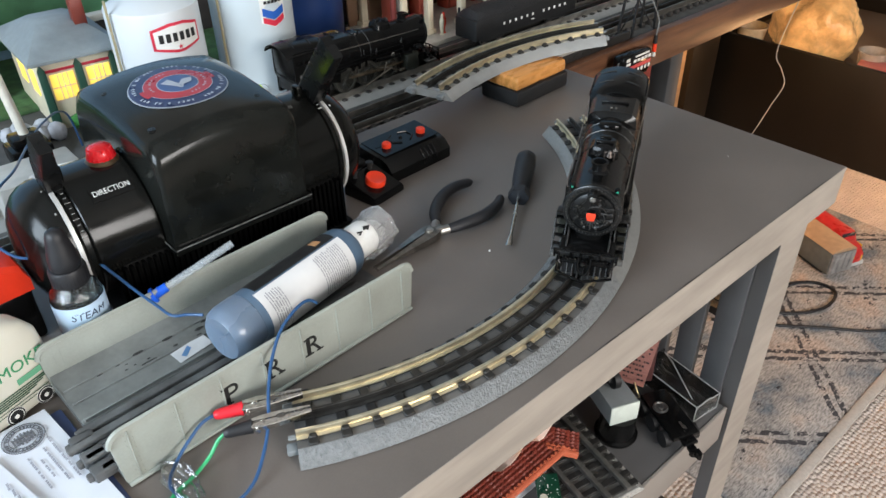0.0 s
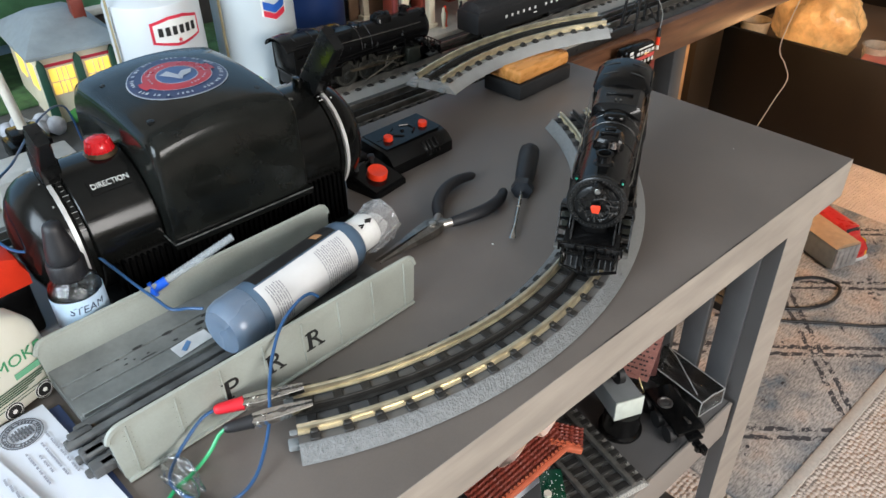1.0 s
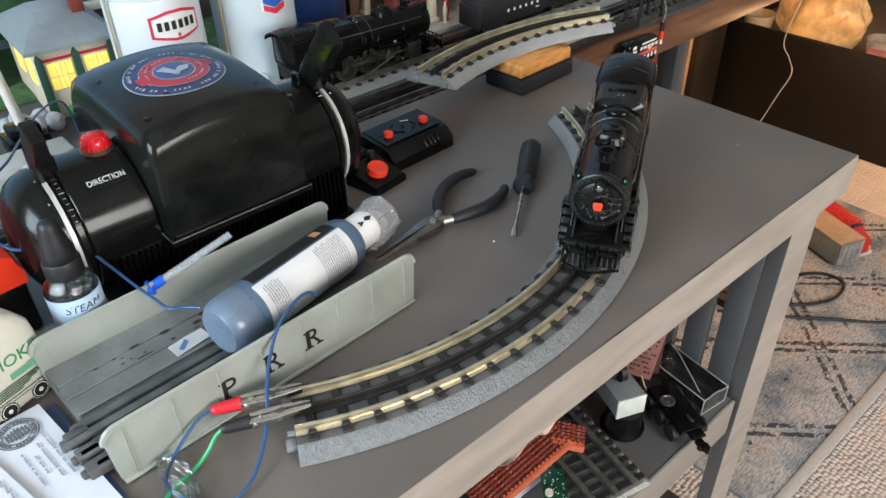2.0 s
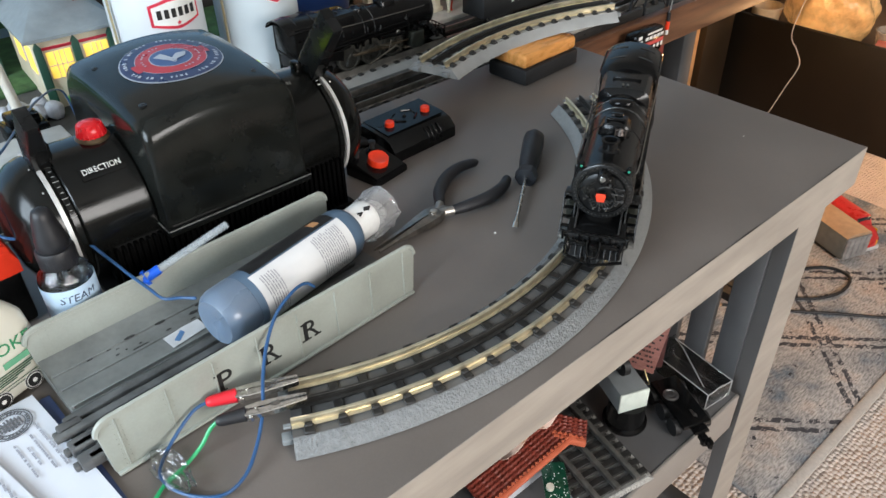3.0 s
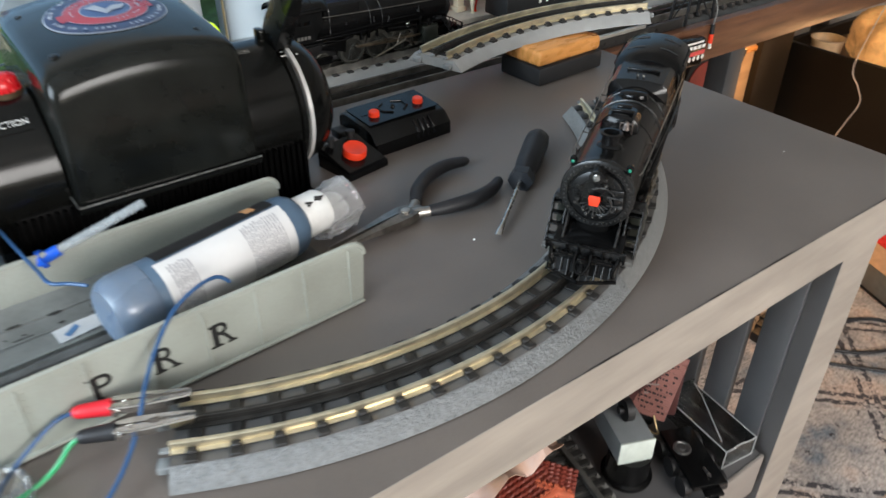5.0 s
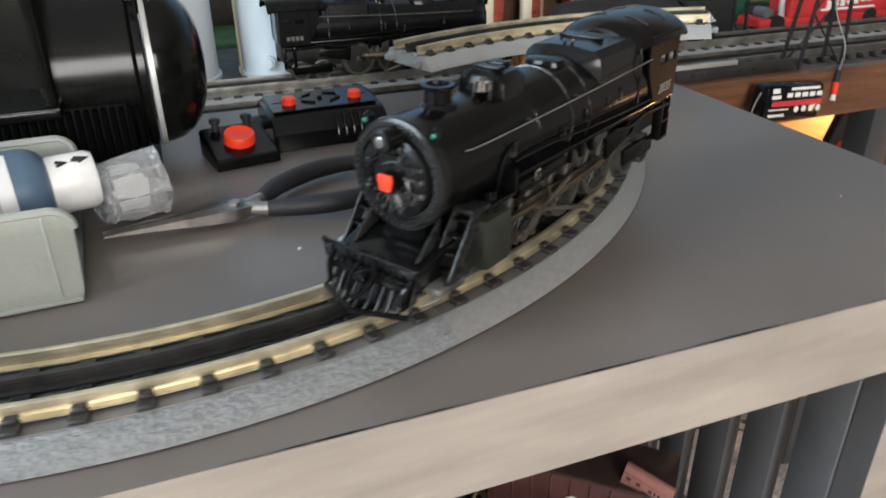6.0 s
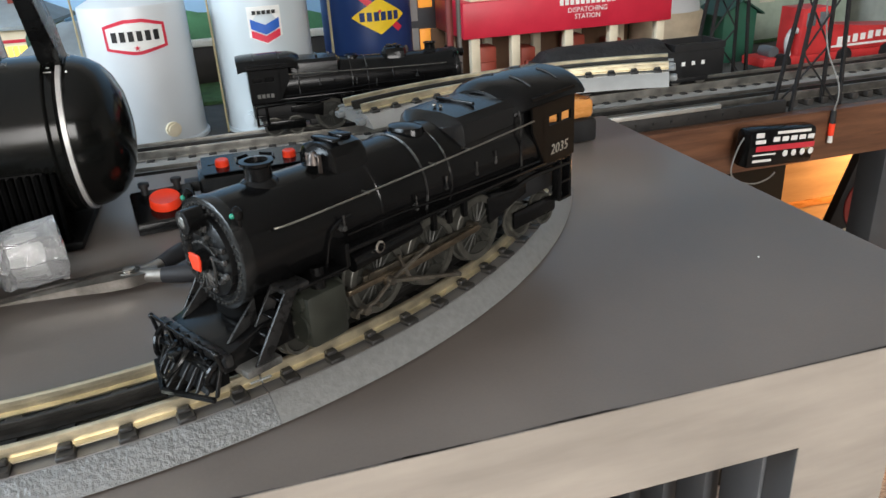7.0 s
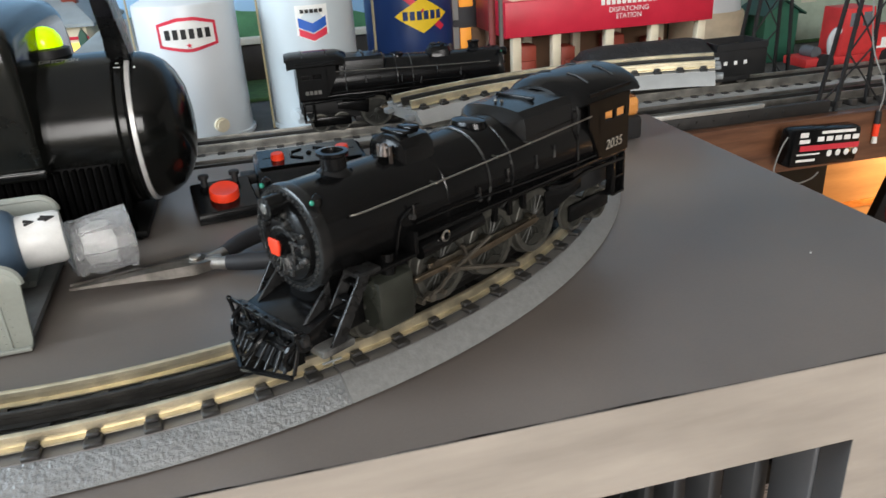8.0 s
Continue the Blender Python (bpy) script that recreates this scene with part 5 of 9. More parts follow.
# ---- things on the table ----
def needle_pliers():
    P = thing("needle_nose_pliers", pose(-0.4180, 0.2052, 0, 0, 0, -2.5), "needle-nose pliers with black dipped handles lying open", "pliers")
    a = Vector((-0.082, -0.016, 0.007))
    bm = B()
    rings = []
    tip, piv = Vector((-0.0765, -0.0125, 0)), Vector((0.0, 0.0, 0))
    d = (piv - tip).normalized()
    nrm = Vector((-d.y, d.x, 0))
    for k, side in ((1, "jaw"), (-1, "jaw")):
        bm = B()
        rings = []
        for t, w, h in ((0.0, 0.0016, 0.0026), (0.25, 0.0034, 0.0042), (0.50, 0.0052, 0.0060), (0.72, 0.0078, 0.0078), (0.90, 0.0090, 0.0084), (1.0, 0.0076, 0.0080), (1.12, 0.0050, 0.006)):
            c = tip.lerp(piv, t) + nrm * (k * (0.0002 + 0.0018 * (1 - t)))
            z0 = 0.0062 - h / 2
            z1 = 0.0062 + h / 2
            rings.append([(*(c + nrm * 0).to_2d(), z0), (*(c + nrm * k * w).to_2d(), z0 + 0.0008), (*(c + nrm * k * w).to_2d(), z1 - 0.0008), (*c.to_2d(), z1)])
        skin(bm, rings)
        part("jaw", bm, mat("plier_steel", (0.25, 0.232, 0.21), 0.34, 1.0, var=0.3, scale=110, bump=0.12), P, "worn steel jaw")
    bm = B()
    lathe(bm, [(0.0066, 0.0018), (0.0070, 0.003), (0.0070, 0.0092), (0.0062, 0.0102), (0.0005, 0.0102)], pose(-0.006, -0.001, 0), 24)
    part("joint", bm, mat("joint_steel", (0.20, 0.185, 0.165), 0.36, 1.0, var=0.35, scale=120, bump=0.1), P)
    bm = B()
    lathe(bm, [(0.0036, 0.0102), (0.0036, 0.0114), (0.0026, 0.0118), (0.0003, 0.0118)], pose(-0.006, -0.001, 0), 16)
    part("rivet", bm, STEEL, P)
    h1 = [(0.0, 0.002, 0.0062), (0.010, 0.010, 0.0064), (0.022, 0.026, 0.0070), (0.044, 0.042, 0.0075), (0.068, 0.049, 0.0075), (0.088, 0.046, 0.0072)]
    h2 = [(0.0, -0.002, 0.0062), (0.013, -0.006, 0.0064), (0.030, -0.010, 0.0070), (0.052, -0.012, 0.0075), (0.074, -0.007, 0.0075), (0.090, 0.004, 0.0072)]
    for h in (h1, h2):
        sp = spline(h, 6)
        n = len(sp)
        bm = B()
        tube(bm, sp[: n // 4], 0.0042, 10)
        part("tang", bm, STEEL, P)
        bm = B()
        rr = []
        for i in range(n // 5, n):
            t = (i - n // 5) / (n - 1 - n // 5)
            rr.append(0.0047 + 0.0014 * math.sin(math.pi * min(1, t * 1.1)) - (0.0028 if i == n - 1 else 0) - (0.001 if i == n - 2 else 0))
        tube(bm, sp[n // 5 :], rr, 12)
        part("handle", bm, RUBBER, P, "black rubber handle")


def screwdriver():
    a, b = Vector((-0.381, 0.143, 0.0035)), Vector((-0.238, 0.2505, 0.0118))
    d = (b - a).normalized()
    m = Matrix.Translation(a) @ d.to_track_quat("Z", "Y").to_matrix().to_4x4()
    S = thing("screwdriver", m @ Matrix.Diagonal((0.92, 0.92, 0.90, 1)), "flat screwdriver with a black handle and collar", "screwdriver")
    bm = B()
    rings = []
    for z, w, t in ((0.0, 0.0030, 0.0005), (0.007, 0.0032, 0.0009), (0.014, 0.0024, 0.0018), (0.020, 0.0020, 0.0020)):
        rings.append([(w * math.cos(TAU * i / 12), t * math.sin(TAU * i / 12), z) for i in range(12)])
    rings.append([(0.0021 * math.cos(TAU * i / 12), 0.0021 * math.sin(TAU * i / 12), 0.095) for i in range(12)])
    skin(bm, rings)
    part("shaft", bm, NICKEL, S, "shiny steel shaft")
    bm = B()
    lathe(bm, [(0.0060, 0.088), (0.0118, 0.089), (0.0122, 0.094), (0.0122, 0.100), (0.0098, 0.103)], Matrix(), 6)
    part("collar", bm, mat("dark_slate_plastic", (0.016, 0.018, 0.022), 0.4), S, "dark slate hexagonal collar", 20)
    bm = B()
    n = 24
    rings = []
    for z, r in ((0.098, 0.0075), (0.106, 0.0092), (0.118, 0.0108), (0.140, 0.0116), (0.165, 0.0122), (0.176, 0.0116), (0.182, 0.0085), (0.184, 0.003)):
        rings.append([(r * (1 - 0.06 * (i % 4 == 0)) * math.cos(TAU * i / n), r * (1 - 0.06 * (i % 4 == 0)) * math.sin(TAU * i / n), z) for i in range(n)])
    skin(bm, rings)
    part("handle", bm, RUBBER, S, "black handle")


def switch_controllers():
    # single-button controller
    C = thing("push_button_controller", pose(-0.4085, 0.3105, 0, 0, 0, 10) @ Matrix.Diagonal((0.94, 0.94, 0.95, 1)), "small black controller with one large red button", "controller")
    w, d = 0.0235, 0.0225
    bm = B()
    rings = [[(-w, -d, 0), (w, -d, 0), (w, d, 0), (-w, d, 0)], [(-w, -d, 0.006), (w, -d, 0.006), (w, d, 0.0175), (-w, d, 0.0175)], [(-w * 0.94, -d * 0.92, 0.0085), (w * 0.94, -d * 0.92, 0.0085), (w * 0.94, d * 0.94, 0.0195), (-w * 0.94, d * 0.94, 0.0195)]]
    skin(bm, rings)
    part("case", bm, BLK, C, "black wedge-shaped case")
    tilt = pose(0, 0, 0.0140, 14)
    bm = B()
    lathe(bm, [(0.0114, 0.0), (0.0113, 0.0062), (0.0106, 0.0072), (0.0094, 0.0066), (0.0005, 0.0062)], tilt @ Matrix.Translation((0, -0.002, 0)), 32)
    part("button", bm, RED, C, "large red push button")
    for x in (-0.012, 0.012):
        bm = B()
        cyl(bm, (x, 0.017, 0.014), (x, 0.017, 0.025), 0.0028, seg=10)
        lathe(bm, [(0.0042, 0.0), (0.0042, 0.003), (0.0025, 0.0036)], pose(x, 0.017, 0.024), 12)
        part("terminal", bm, BLKM, C)
    # two-button controller
    D = thing("switch_controller", pose(-0.3415, 0.3440, 0, 0, 0, 3), "glossy black switch controller with two red buttons", "controller")
    bm = B()
    hw, hd = 0.0435, 0.031
    prof = [(-hd, 0.0), (-hd, 0.012), (-hd + 0.008, 0.0205), (-hd + 0.016, 0.0235), (hd - 0.010, 0.0265), (hd, 0.022), (hd, 0.0)]
    rings = []
    for x, k in ((-hw, 0.94), (-hw + 0.002, 1.0), (hw - 0.002, 1.0), (hw, 0.94)):
        rings.append([(x, y * (0.5 + 0.5 * k), z * k) for y, z in prof])
    skin(bm, rings)
    part("case", bm, BLK, D, "black bakelite case")
    t2 = pose(0, 0.004, 0.0256, 3.3)
    bm = B()
    patch(bm, rect(0.080, 0.040), t2, 0.0008)
    plate = part("face_plate", bm, mat("glossy_face_plate", (0.004, 0.006, 0.008), 0.16, var=0.35, scale=40, bump=0.08, spec=0.2), D, "scuffed glossy black face plate")
    bm = B()
    for s in (-1, 1):
        tube(bm, [t2 @ Vector((s * 0.006, -0.010, 0.0012)), t2 @ Vector((s * 0.014, -0.004, 0.0012)), t2 @ Vector((s * 0.014, 0.006, 0.0012)), t2 @ Vector((s * 0.005, 0.011, 0.0012))], 0.0011, 6)
        patch(bm, rect(0.012, 0.0012), t2 @ Matrix.Translation((s * 0.030, 0.0, 0.001)), 0.0002)
    ball(bm, t2 @ Vector((0, 0, 0.001)), 0.0022, 8)
    part("track_diagram", bm, BLK, plate, "raised black diagram")
    for x, y in ((-0.0250, -0.005), (0.0258, -0.005)):
        bm = B()
        lathe(bm, [(0.0052, 0.0), (0.0050, 0.0042), (0.0043, 0.0050), (0.0005, 0.0050)], t2 @ Matrix.Translation((x, y, 0.0008)), 24)
        part("button", bm, RED, D, "small red push button")
    bm = B()
    for i in range(4):
        x = 0.004 + 0.006 * i
        tube(bm, [(x, -hd - 0.0004, 0.006), (x, -hd + 0.001, 0.0135), (x, -hd + 0.008, 0.0212)], 0.0012, 6)
    part("grip_ribs", bm, BLK, D)
    bm = B()
    box(bm, (-0.055, 0.014, 0.004), (-0.0425, 0.028, 0.012), 0.001)
    part("terminal_strip", bm, BLKM, D)


def small_box():
    bx = thing("wooden_lidded_box", pose(-0.150, 0.350, 0, 0, 0, 3) @ Matrix.Diagonal((0.875, 1, 1.25, 1)), "small black tray with an amber varnished wooden lid", "box")
    bm = B()
    box(bm, (0.0, 0.0, 0.0), (0.118, 0.062, 0.0165), 0.003)
    part("tray", bm, BLKM, bx, "black tray")
    bm = B()
    box(bm, (0.002, 0.003, 0.0165), (0.116, 0.060, 0.0298), 0.004, seg=3)
    part("lid", bm, AMBER, bx, "amber varnished wooden lid")
    bm = B()
    for r in (0.006, 0.003):
        lathe(bm, [(r, -0.0004), (r + 0.0006, 0.0003), (r, 0.0006)], pose(0.109, 0.012, 0.0297), 16, False)
    part("knot", bm, mat("wood_knot", (0.16, 0.06, 0.02), 0.4), bx)


def ink_bottle():
    p, q = Vector((-0.6525, 0.1728, 0.0345)), Vector((-0.4800, 0.2115, 0.0350))
    d = (q - p).normalized()
    face = Vector((-0.23, -0.43, 0.366))
    xa = (face - d * face.dot(d)).normalized()
    ya = d.cross(xa)
    m = Matrix(((xa.x, ya.x, d.x, p.x), (xa.y, ya.y, d.y, p.y), (xa.z, ya.z, d.z, p.z), (0, 0, 0, 1)))
    O = thing("liquid_bottle", m @ Matrix.Diagonal((1.04, 1.04, 1.145, 1)), "slate-blue bottle with a white label lying in the bridge", "bottle")
    r = 0.0212
    bm = B()
    lathe(bm, [(0.004, 0.0035), (0.013, 0.001), (0.0165, 0.0005), (r - 0.0012, 0.004), (r, 0.0085), (r, 0.113), (r - 0.001, 0.1175), (r - 0.003, 0.1205), (0.0150, 0.1228), (0.004, 0.1228)], Matrix(), 40)
    body = part("body", bm, BLUEPL, O, "slate-blue plastic body")
    bm = B()
    lathe(bm, [(0.0003, 0.0032), (0.0130, 0.0004), (0.0167, -0.0001), (r - 0.0009, 0.0036), (r + 0.0003, 0.0085), (r + 0.0003, 0.0215), (r - 0.0003, 0.0222)], Matrix(), 40, False)
    pale = mat("pale_blue_plastic", (0.135, 0.180, 0.245), 0.28, var=0.10, scale=14, bump=0.04, spec=0.6)
    pale.node_tree.nodes["Principled BSDF"].inputs["Subsurface Weight"].default_value = 0.4
    pale.node_tree.nodes["Principled BSDF"].inputs["Subsurface Radius"].default_value = (0.006, 0.009, 0.012)
    part("base_cup", bm, pale, body, "paler translucent blue base")
    bm = B()
    bl = mat("printed_label", (0.66, 0.655, 0.65), 0.5, var=0.06, scale=40, bump=0.15, fine=90, dist=0.002)
    rings = []
    for z in (0.027, 0.029, 0.106, 0.108):
        rings.append([((r + 0.0004) * math.cos(radians(a)), (r + 0.0004) * math.sin(radians(a)), z) for a in range(-34, 150, 4)])
    skin(bm, rings, closed=False, caps=False)
    lab = part("label", bm, bl, body, "white paper label with small print")
    rng = random.Random(5)
    bm = B()
    for z0, n, alo, ahi in ((0.078, 13, -26, 70), (0.032, 7, -24, 62)):
        for row in range(n):
            zz0 = z0 + 0.0019 * row
            a = alo + rng.uniform(0, 6)
            while a < ahi - rng.uniform(0, 14):
                ln = rng.uniform(5, 26)
                rr = r + 0.0007
                steps = [radians(a + ln * k / 3) for k in range(4)]
                lo_v = [bm.verts.new((rr * math.cos(x), rr * math.sin(x), zz0)) for x in steps]
                hi_v = [bm.verts.new((rr * math.cos(x), rr * math.sin(x), zz0 + 0.0008)) for x in steps]
                for k in range(3):
                    bm.faces.new((lo_v[k], lo_v[k + 1], hi_v[k + 1], hi_v[k]))
                a += ln + 2.2
    tagged(part("small_print", bm, mat("grey_ink", (0.33, 0.33, 0.35), 0.6, bump=0), lab, "rows of small grey print"), kind="stuff")
    bm = B()
    rings = []
    for z in (0.030, 0.032, 0.104, 0.106):
        rings.append([((r + 0.0006) * math.cos(radians(a)), (r + 0.0006) * math.sin(radians(a)), z) for a in range(-86, -37, 4)])
    skin(bm, rings, closed=False, caps=False)
    dark = part("dark_panel", bm, BLKM, body, "black printed panel")
    bm = B()
    rings = []
    for z in (0.088, 0.0945):
        rings.append([((r + 0.0010) * math.cos(radians(a)), (r + 0.0010) * math.sin(radians(a)), z + 0.0006 * (a + 66) / 12) for a in range(-66, -45, 4)])
    skin(bm, rings, closed=False, caps=False)
    part("hazard_patch", bm, mat("tan_patch", (0.42, 0.22, 0.10), 0.6, bump=0), dark, "small tan warning patch")
    bm = B()
    lathe(bm, [(0.0140, 0.1220), (0.0148, 0.1235), (0.0148, 0.1400), (0.0135, 0.1425), (0.0005, 0.143)], Matrix(), 28)
    cap = part("cap", bm, mat("white_cap", (0.78, 0.78, 0.76), 0.35, bump=0.03), O, "white screw cap")
    bm = B()
    for pts in ([(-0.004, 0.002), (0.001, 0.006), (0.005, 0.003)], [(-0.001, -0.004), (0.003, -0.001), (0.006, -0.004)], [(0.0, 0.001), (0.003, 0.004)]):
        tube(bm, [Vector((0.0150 * math.cos(radians(1500 * x - 20)), 0.0150 * math.sin(radians(1500 * x - 20)), 0.132 + y * 1.3)) for x, y in pts], 0.0010, 5)
    part("cap_marking", bm, INK, cap)


def clear_cap():
    """A clear octagonal flared cap lying on its side."""
    ax = Vector((0.93, 0.36, 0.0)).normalized()
    m = Matrix.Translation((-0.4965, 0.2180, 0.0208)) @ ax.to_track_quat("Z", "Y").to_matrix().to_4x4() @ Matrix.Rotation(radians(22.5), 4, "Z")
    C = thing("clear_overcap", m @ Matrix.Diagonal((1.05, 1.05, 1.18, 1)), "clear octagonal faceted plastic overcap lying beside the bottle", "cap")
    jit = random.Random(23)
    bm = B()
    prof = [(0.0006, 0.0), (0.0120, 0.0), (0.0166, 0.0012), (0.0178, 0.0036), (0.0174, 0.0060), (0.0180, 0.0120), (0.0186, 0.0200), (0.0192, 0.0262), (0.0198, 0.0275), (0.0197, 0.0302), (0.0172, 0.0304), (0.0160, 0.0230), (0.0150, 0.0130), (0.0138, 0.0060), (0.0100, 0.0040), (0.0006, 0.0040)]
    lathe(bm, prof, Matrix(), 16)
    for v in bm.verts:
        a = math.atan2(v.co.y, v.co.x)
        k = math.cos(math.pi / 8) / math.cos((a + math.pi / 8) % (math.pi / 4) - math.pi / 8)
        v.co = Vector((v.co.x * k, v.co.y * k, v.co.z)) + Vector((jit.uniform(-1, 1), jit.uniform(-1, 1), jit.uniform(-1, 1))) * 0.0010
    shell = part("shell", bm, mat("clear_cut_plastic", (0.93, 0.94, 0.95), 0.05, trans=0.84, rvar=0.03, var=0.05, scale=160, bump=0.35, fine=200, dist=0.002, ior=1.42), C, "thick clear faceted wall", 4)
    bm = B()
    lathe(bm, [(0.0104, 0.0046), (0.0112, 0.0120), (0.0116, 0.0215), (0.0100, 0.0217), (0.0092, 0.0120), (0.0088, 0.0050)], Matrix(), 16, False)
    for v in bm.verts:
        v.co += Vector((jit.uniform(-1, 1), jit.uniform(-1, 1), jit.uniform(-1, 1))) * 0.0006
    part("socket", bm, mat("frosted_plastic", (0.82, 0.82, 0.79), 0.3, alpha=0.88, bump=0.6, fine=260, dist=0.002, spec=0.6), shell, "frosted off-white inner socket", 4)


def steam_bottle():
    S = thing("dropper_bottle", pose(-0.7170, 0.2640, 0) @ Matrix.Diagonal((0.80, 0.80, 0.78, 1)), "clear dropper bottle with a pale blue label reading STEAM", "bottle")
    r = 0.0232
    bm = B()
    lathe(bm, [(0.004, 0.001), (0.020, 0.0), (r, 0.003), (r, 0.076), (0.0215, 0.082), (0.0160, 0.0885), (0.0135, 0.091), (0.0135, 0.096)], Matrix(), 40)
    part("bottle_body", bm, CLEARG, S, "clear glass body")
    bm = B()
    lathe(bm, [(0.004, 0.002), (r - 0.002, 0.003), (r - 0.002, 0.060), (0.0005, 0.060)], Matrix(), 30)
    part("liquid", bm, glass("clear_liquid", (0.82, 0.88, 0.90), 0.01, 0.86), S)
    bm = B()
    rings = []
    for z in (0.028, 0.0745):
        rings.append([((r + 0.0003) * math.cos(radians(a)), (r + 0.0003) * math.sin(radians(a)), z) for a in range(-190, 30, 5)])
    skin(bm, rings, closed=False, caps=False)
    lab = part("label", bm, mat("pale_blue_label", (0.50, 0.66, 0.82), 0.5, var=0.05, bump=0.05), S, "pale blue paper label")
    up = Matrix.Rotation(radians(-88), 4, "Z") @ Matrix.Translation((r + 0.0006, 0, 0.0640)) @ pose(0, 0, 0, 90, 0, 90)
    lettering("STEAM", 0.0110, up @ Matrix(((1, 0.18, 0, 0), (0, 1, 0, 0), (0, 0, 1, 0), (0, 0, 0, 1))), mat("blue_black_ink", (0.03, 0.05, 0.11), 0.6, bump=0), lab, 0.0001, bend=r)
    bm = B()
    for k, w in enumerate((0.010, 0.018, 0.016)):
        patch(bm, rect(w, 0.0016, -0.006 + 0.002 * k, -0.0105 - 0.0036 * k), up, 0.0001, bend=r)
    part("small_print", bm, mat("grey_blue_ink", (0.25, 0.33, 0.42), 0.6, bump=0), lab)
    bm = B()
    ring = []
    for i in range(64):
        a = TAU * i / 64
        k = 0.0164 if i % 2 else 0.0159
        ring.append((k * math.cos(a), k * math.sin(a)))
    skin(bm, [[(x * s, y * s, z) for x, y in ring] for s, z in ((0.97, 0.0905), (1.0, 0.092), (1.0, 0.1060), (0.93, 0.1080), (0.72, 0.1085))])
    part("collar", bm, RUBBER, S, "ribbed black collar")
    bm = B()
    lathe(bm, [(0.0125, 0.1075), (0.0136, 0.109), (0.0134, 0.116), (0.0122, 0.124), (0.0104, 0.132), (0.0092, 0.138), (0.0086, 0.142), (0.0070, 0.1458), (0.0040, 0.1480), (0.0003, 0.1485)], Matrix(), 28)
    part("rubber_bulb", bm, RUBBER, S, "black rubber bulb")
    bm = B()
    cyl(bm, (0, 0, 0.012), (0, 0, 0.092), 0.0026, seg=12)
    part("dropper_tube", bm, CLEARG, S)


def smoke_bottle():
    S = thing("squeeze_bottle", pose(-0.7905, 0.2470, 0, 0, 0, 20), "white locomotive-shaped squeeze bottle lettered SMOKE", "bottle")
    bm = B()
    rings = []
    for z, w, d in ((0.0, 0.0, 0.0), (0.0005, 0.036, 0.014), (0.004, 0.040, 0.017), (0.040, 0.040, 0.0175), (0.056, 0.038, 0.017), (0.066, 0.031, 0.015), (0.072, 0.020, 0.012), (0.074, 0.010, 0.009)):
        ring = []
        for i in range(28):
            a = TAU * i / 28
            c, s = math.cos(a), math.sin(a)
            k = (abs(c) ** 4 + abs(s) ** 4) ** -0.25
            ring.append((max(w, 0.0005) * k * c, max(d, 0.0005) * k * s, z))
        rings.append(ring)
    skin(bm, rings)
    body = part("body", bm, MILK, S, "milk-white plastic body", 50)
    bm = B()
    lathe(bm, [(0.0105, 0.072), (0.0108, 0.080), (0.0085, 0.084), (0.0075, 0.096), (0.0060, 0.100), (0.0003, 0.1005)], pose(-0.008, 0, 0), 24)
    part("spout", bm, MILK, S)
    fm = pose(0.0, -0.0178, 0.0, 90)
    lettering("SMOKE", 0.0128, fm @ Matrix.Translation((0.012, 0.042, 0.0)), mat("green_ink", (0.05, 0.30, 0.13), 0.5, bump=0), body, 0.0002)
    bm = B()
    for k in range(5):
        patch(bm, rect(0.066 - 0.006 * k, 0.0009, 0.004 - 0.003 * k, 0.0245 - 0.0018 * k), fm, 0.0002)
    for k in range(2):
        patch(bm, rect(0.050, 0.0005, 0.004, 0.0145 - 0.0026 * k), fm, 0.0002)
    tagged(part("line_print", bm, mat("dark_green_ink", (0.03, 0.09, 0.05), 0.5, bump=0), body), kind="stuff")
    bm = B()
    patch(bm, rect(0.020, 0.005, 0.018, 0.030), fm, 0.0002)
    part("printed_word", bm, mat("light_green_ink", (0.15, 0.42, 0.25), 0.5, bump=0), body)
    for x in (-0.026, -0.002, 0.022):
        for r, m, z in ((0.0070, WHITEINK, 0.0003), (0.0066, INK, 0.0005), (0.0056, WHITEINK, 0.0007), (0.0050, INK, 0.0009), (0.0017, WHITEINK, 0.0011)):
            bm = B()
            patch(bm, ngon(r, 24, x, 0.0072), fm @ Matrix.Translation((0, 0, z)), 0.0003)
            part("printed_wheel", bm, m, body)


def red_controller():
    R = thing("red_tool_case", pose(-0.760, 0.338, 0, 0, 0, 6), "red and black plastic case beside the transformer", "case")
    bm = B()
    box(bm, (-0.055, -0.028, 0.0), (0.020, 0.105, 0.046), 0.004)
    part("lower_shell", bm, BLK, R, "black lower shell")
    bm = B()
    rings = []
    for x, z in ((-0.055, 0.094), (-0.010, 0.080), (0.018, 0.068), (0.0215, 0.060)):
        rings.append([(x, -0.029, 0.046), (x, -0.029, z - 0.004), (x, -0.025, z), (x, 0.100, z + 0.012), (x, 0.106, z + 0.008), (x, 0.106, 0.046)])
    skin(bm, rings)
    part("upper_shell", bm, mat("bright_red_plastic", (0.66, 0.035, 0.012), 0.35, var=0.08, bump=0.03), R, "bright red sloping upper shell", 30)
    bm = B()
    for x in (0.0215,):
        for y in (-0.02, 0.0, 0.02):
            ball(bm, (x - 0.0012, y, 0.042), 0.0018, 8)
    part("screw", bm, NICKEL, R)


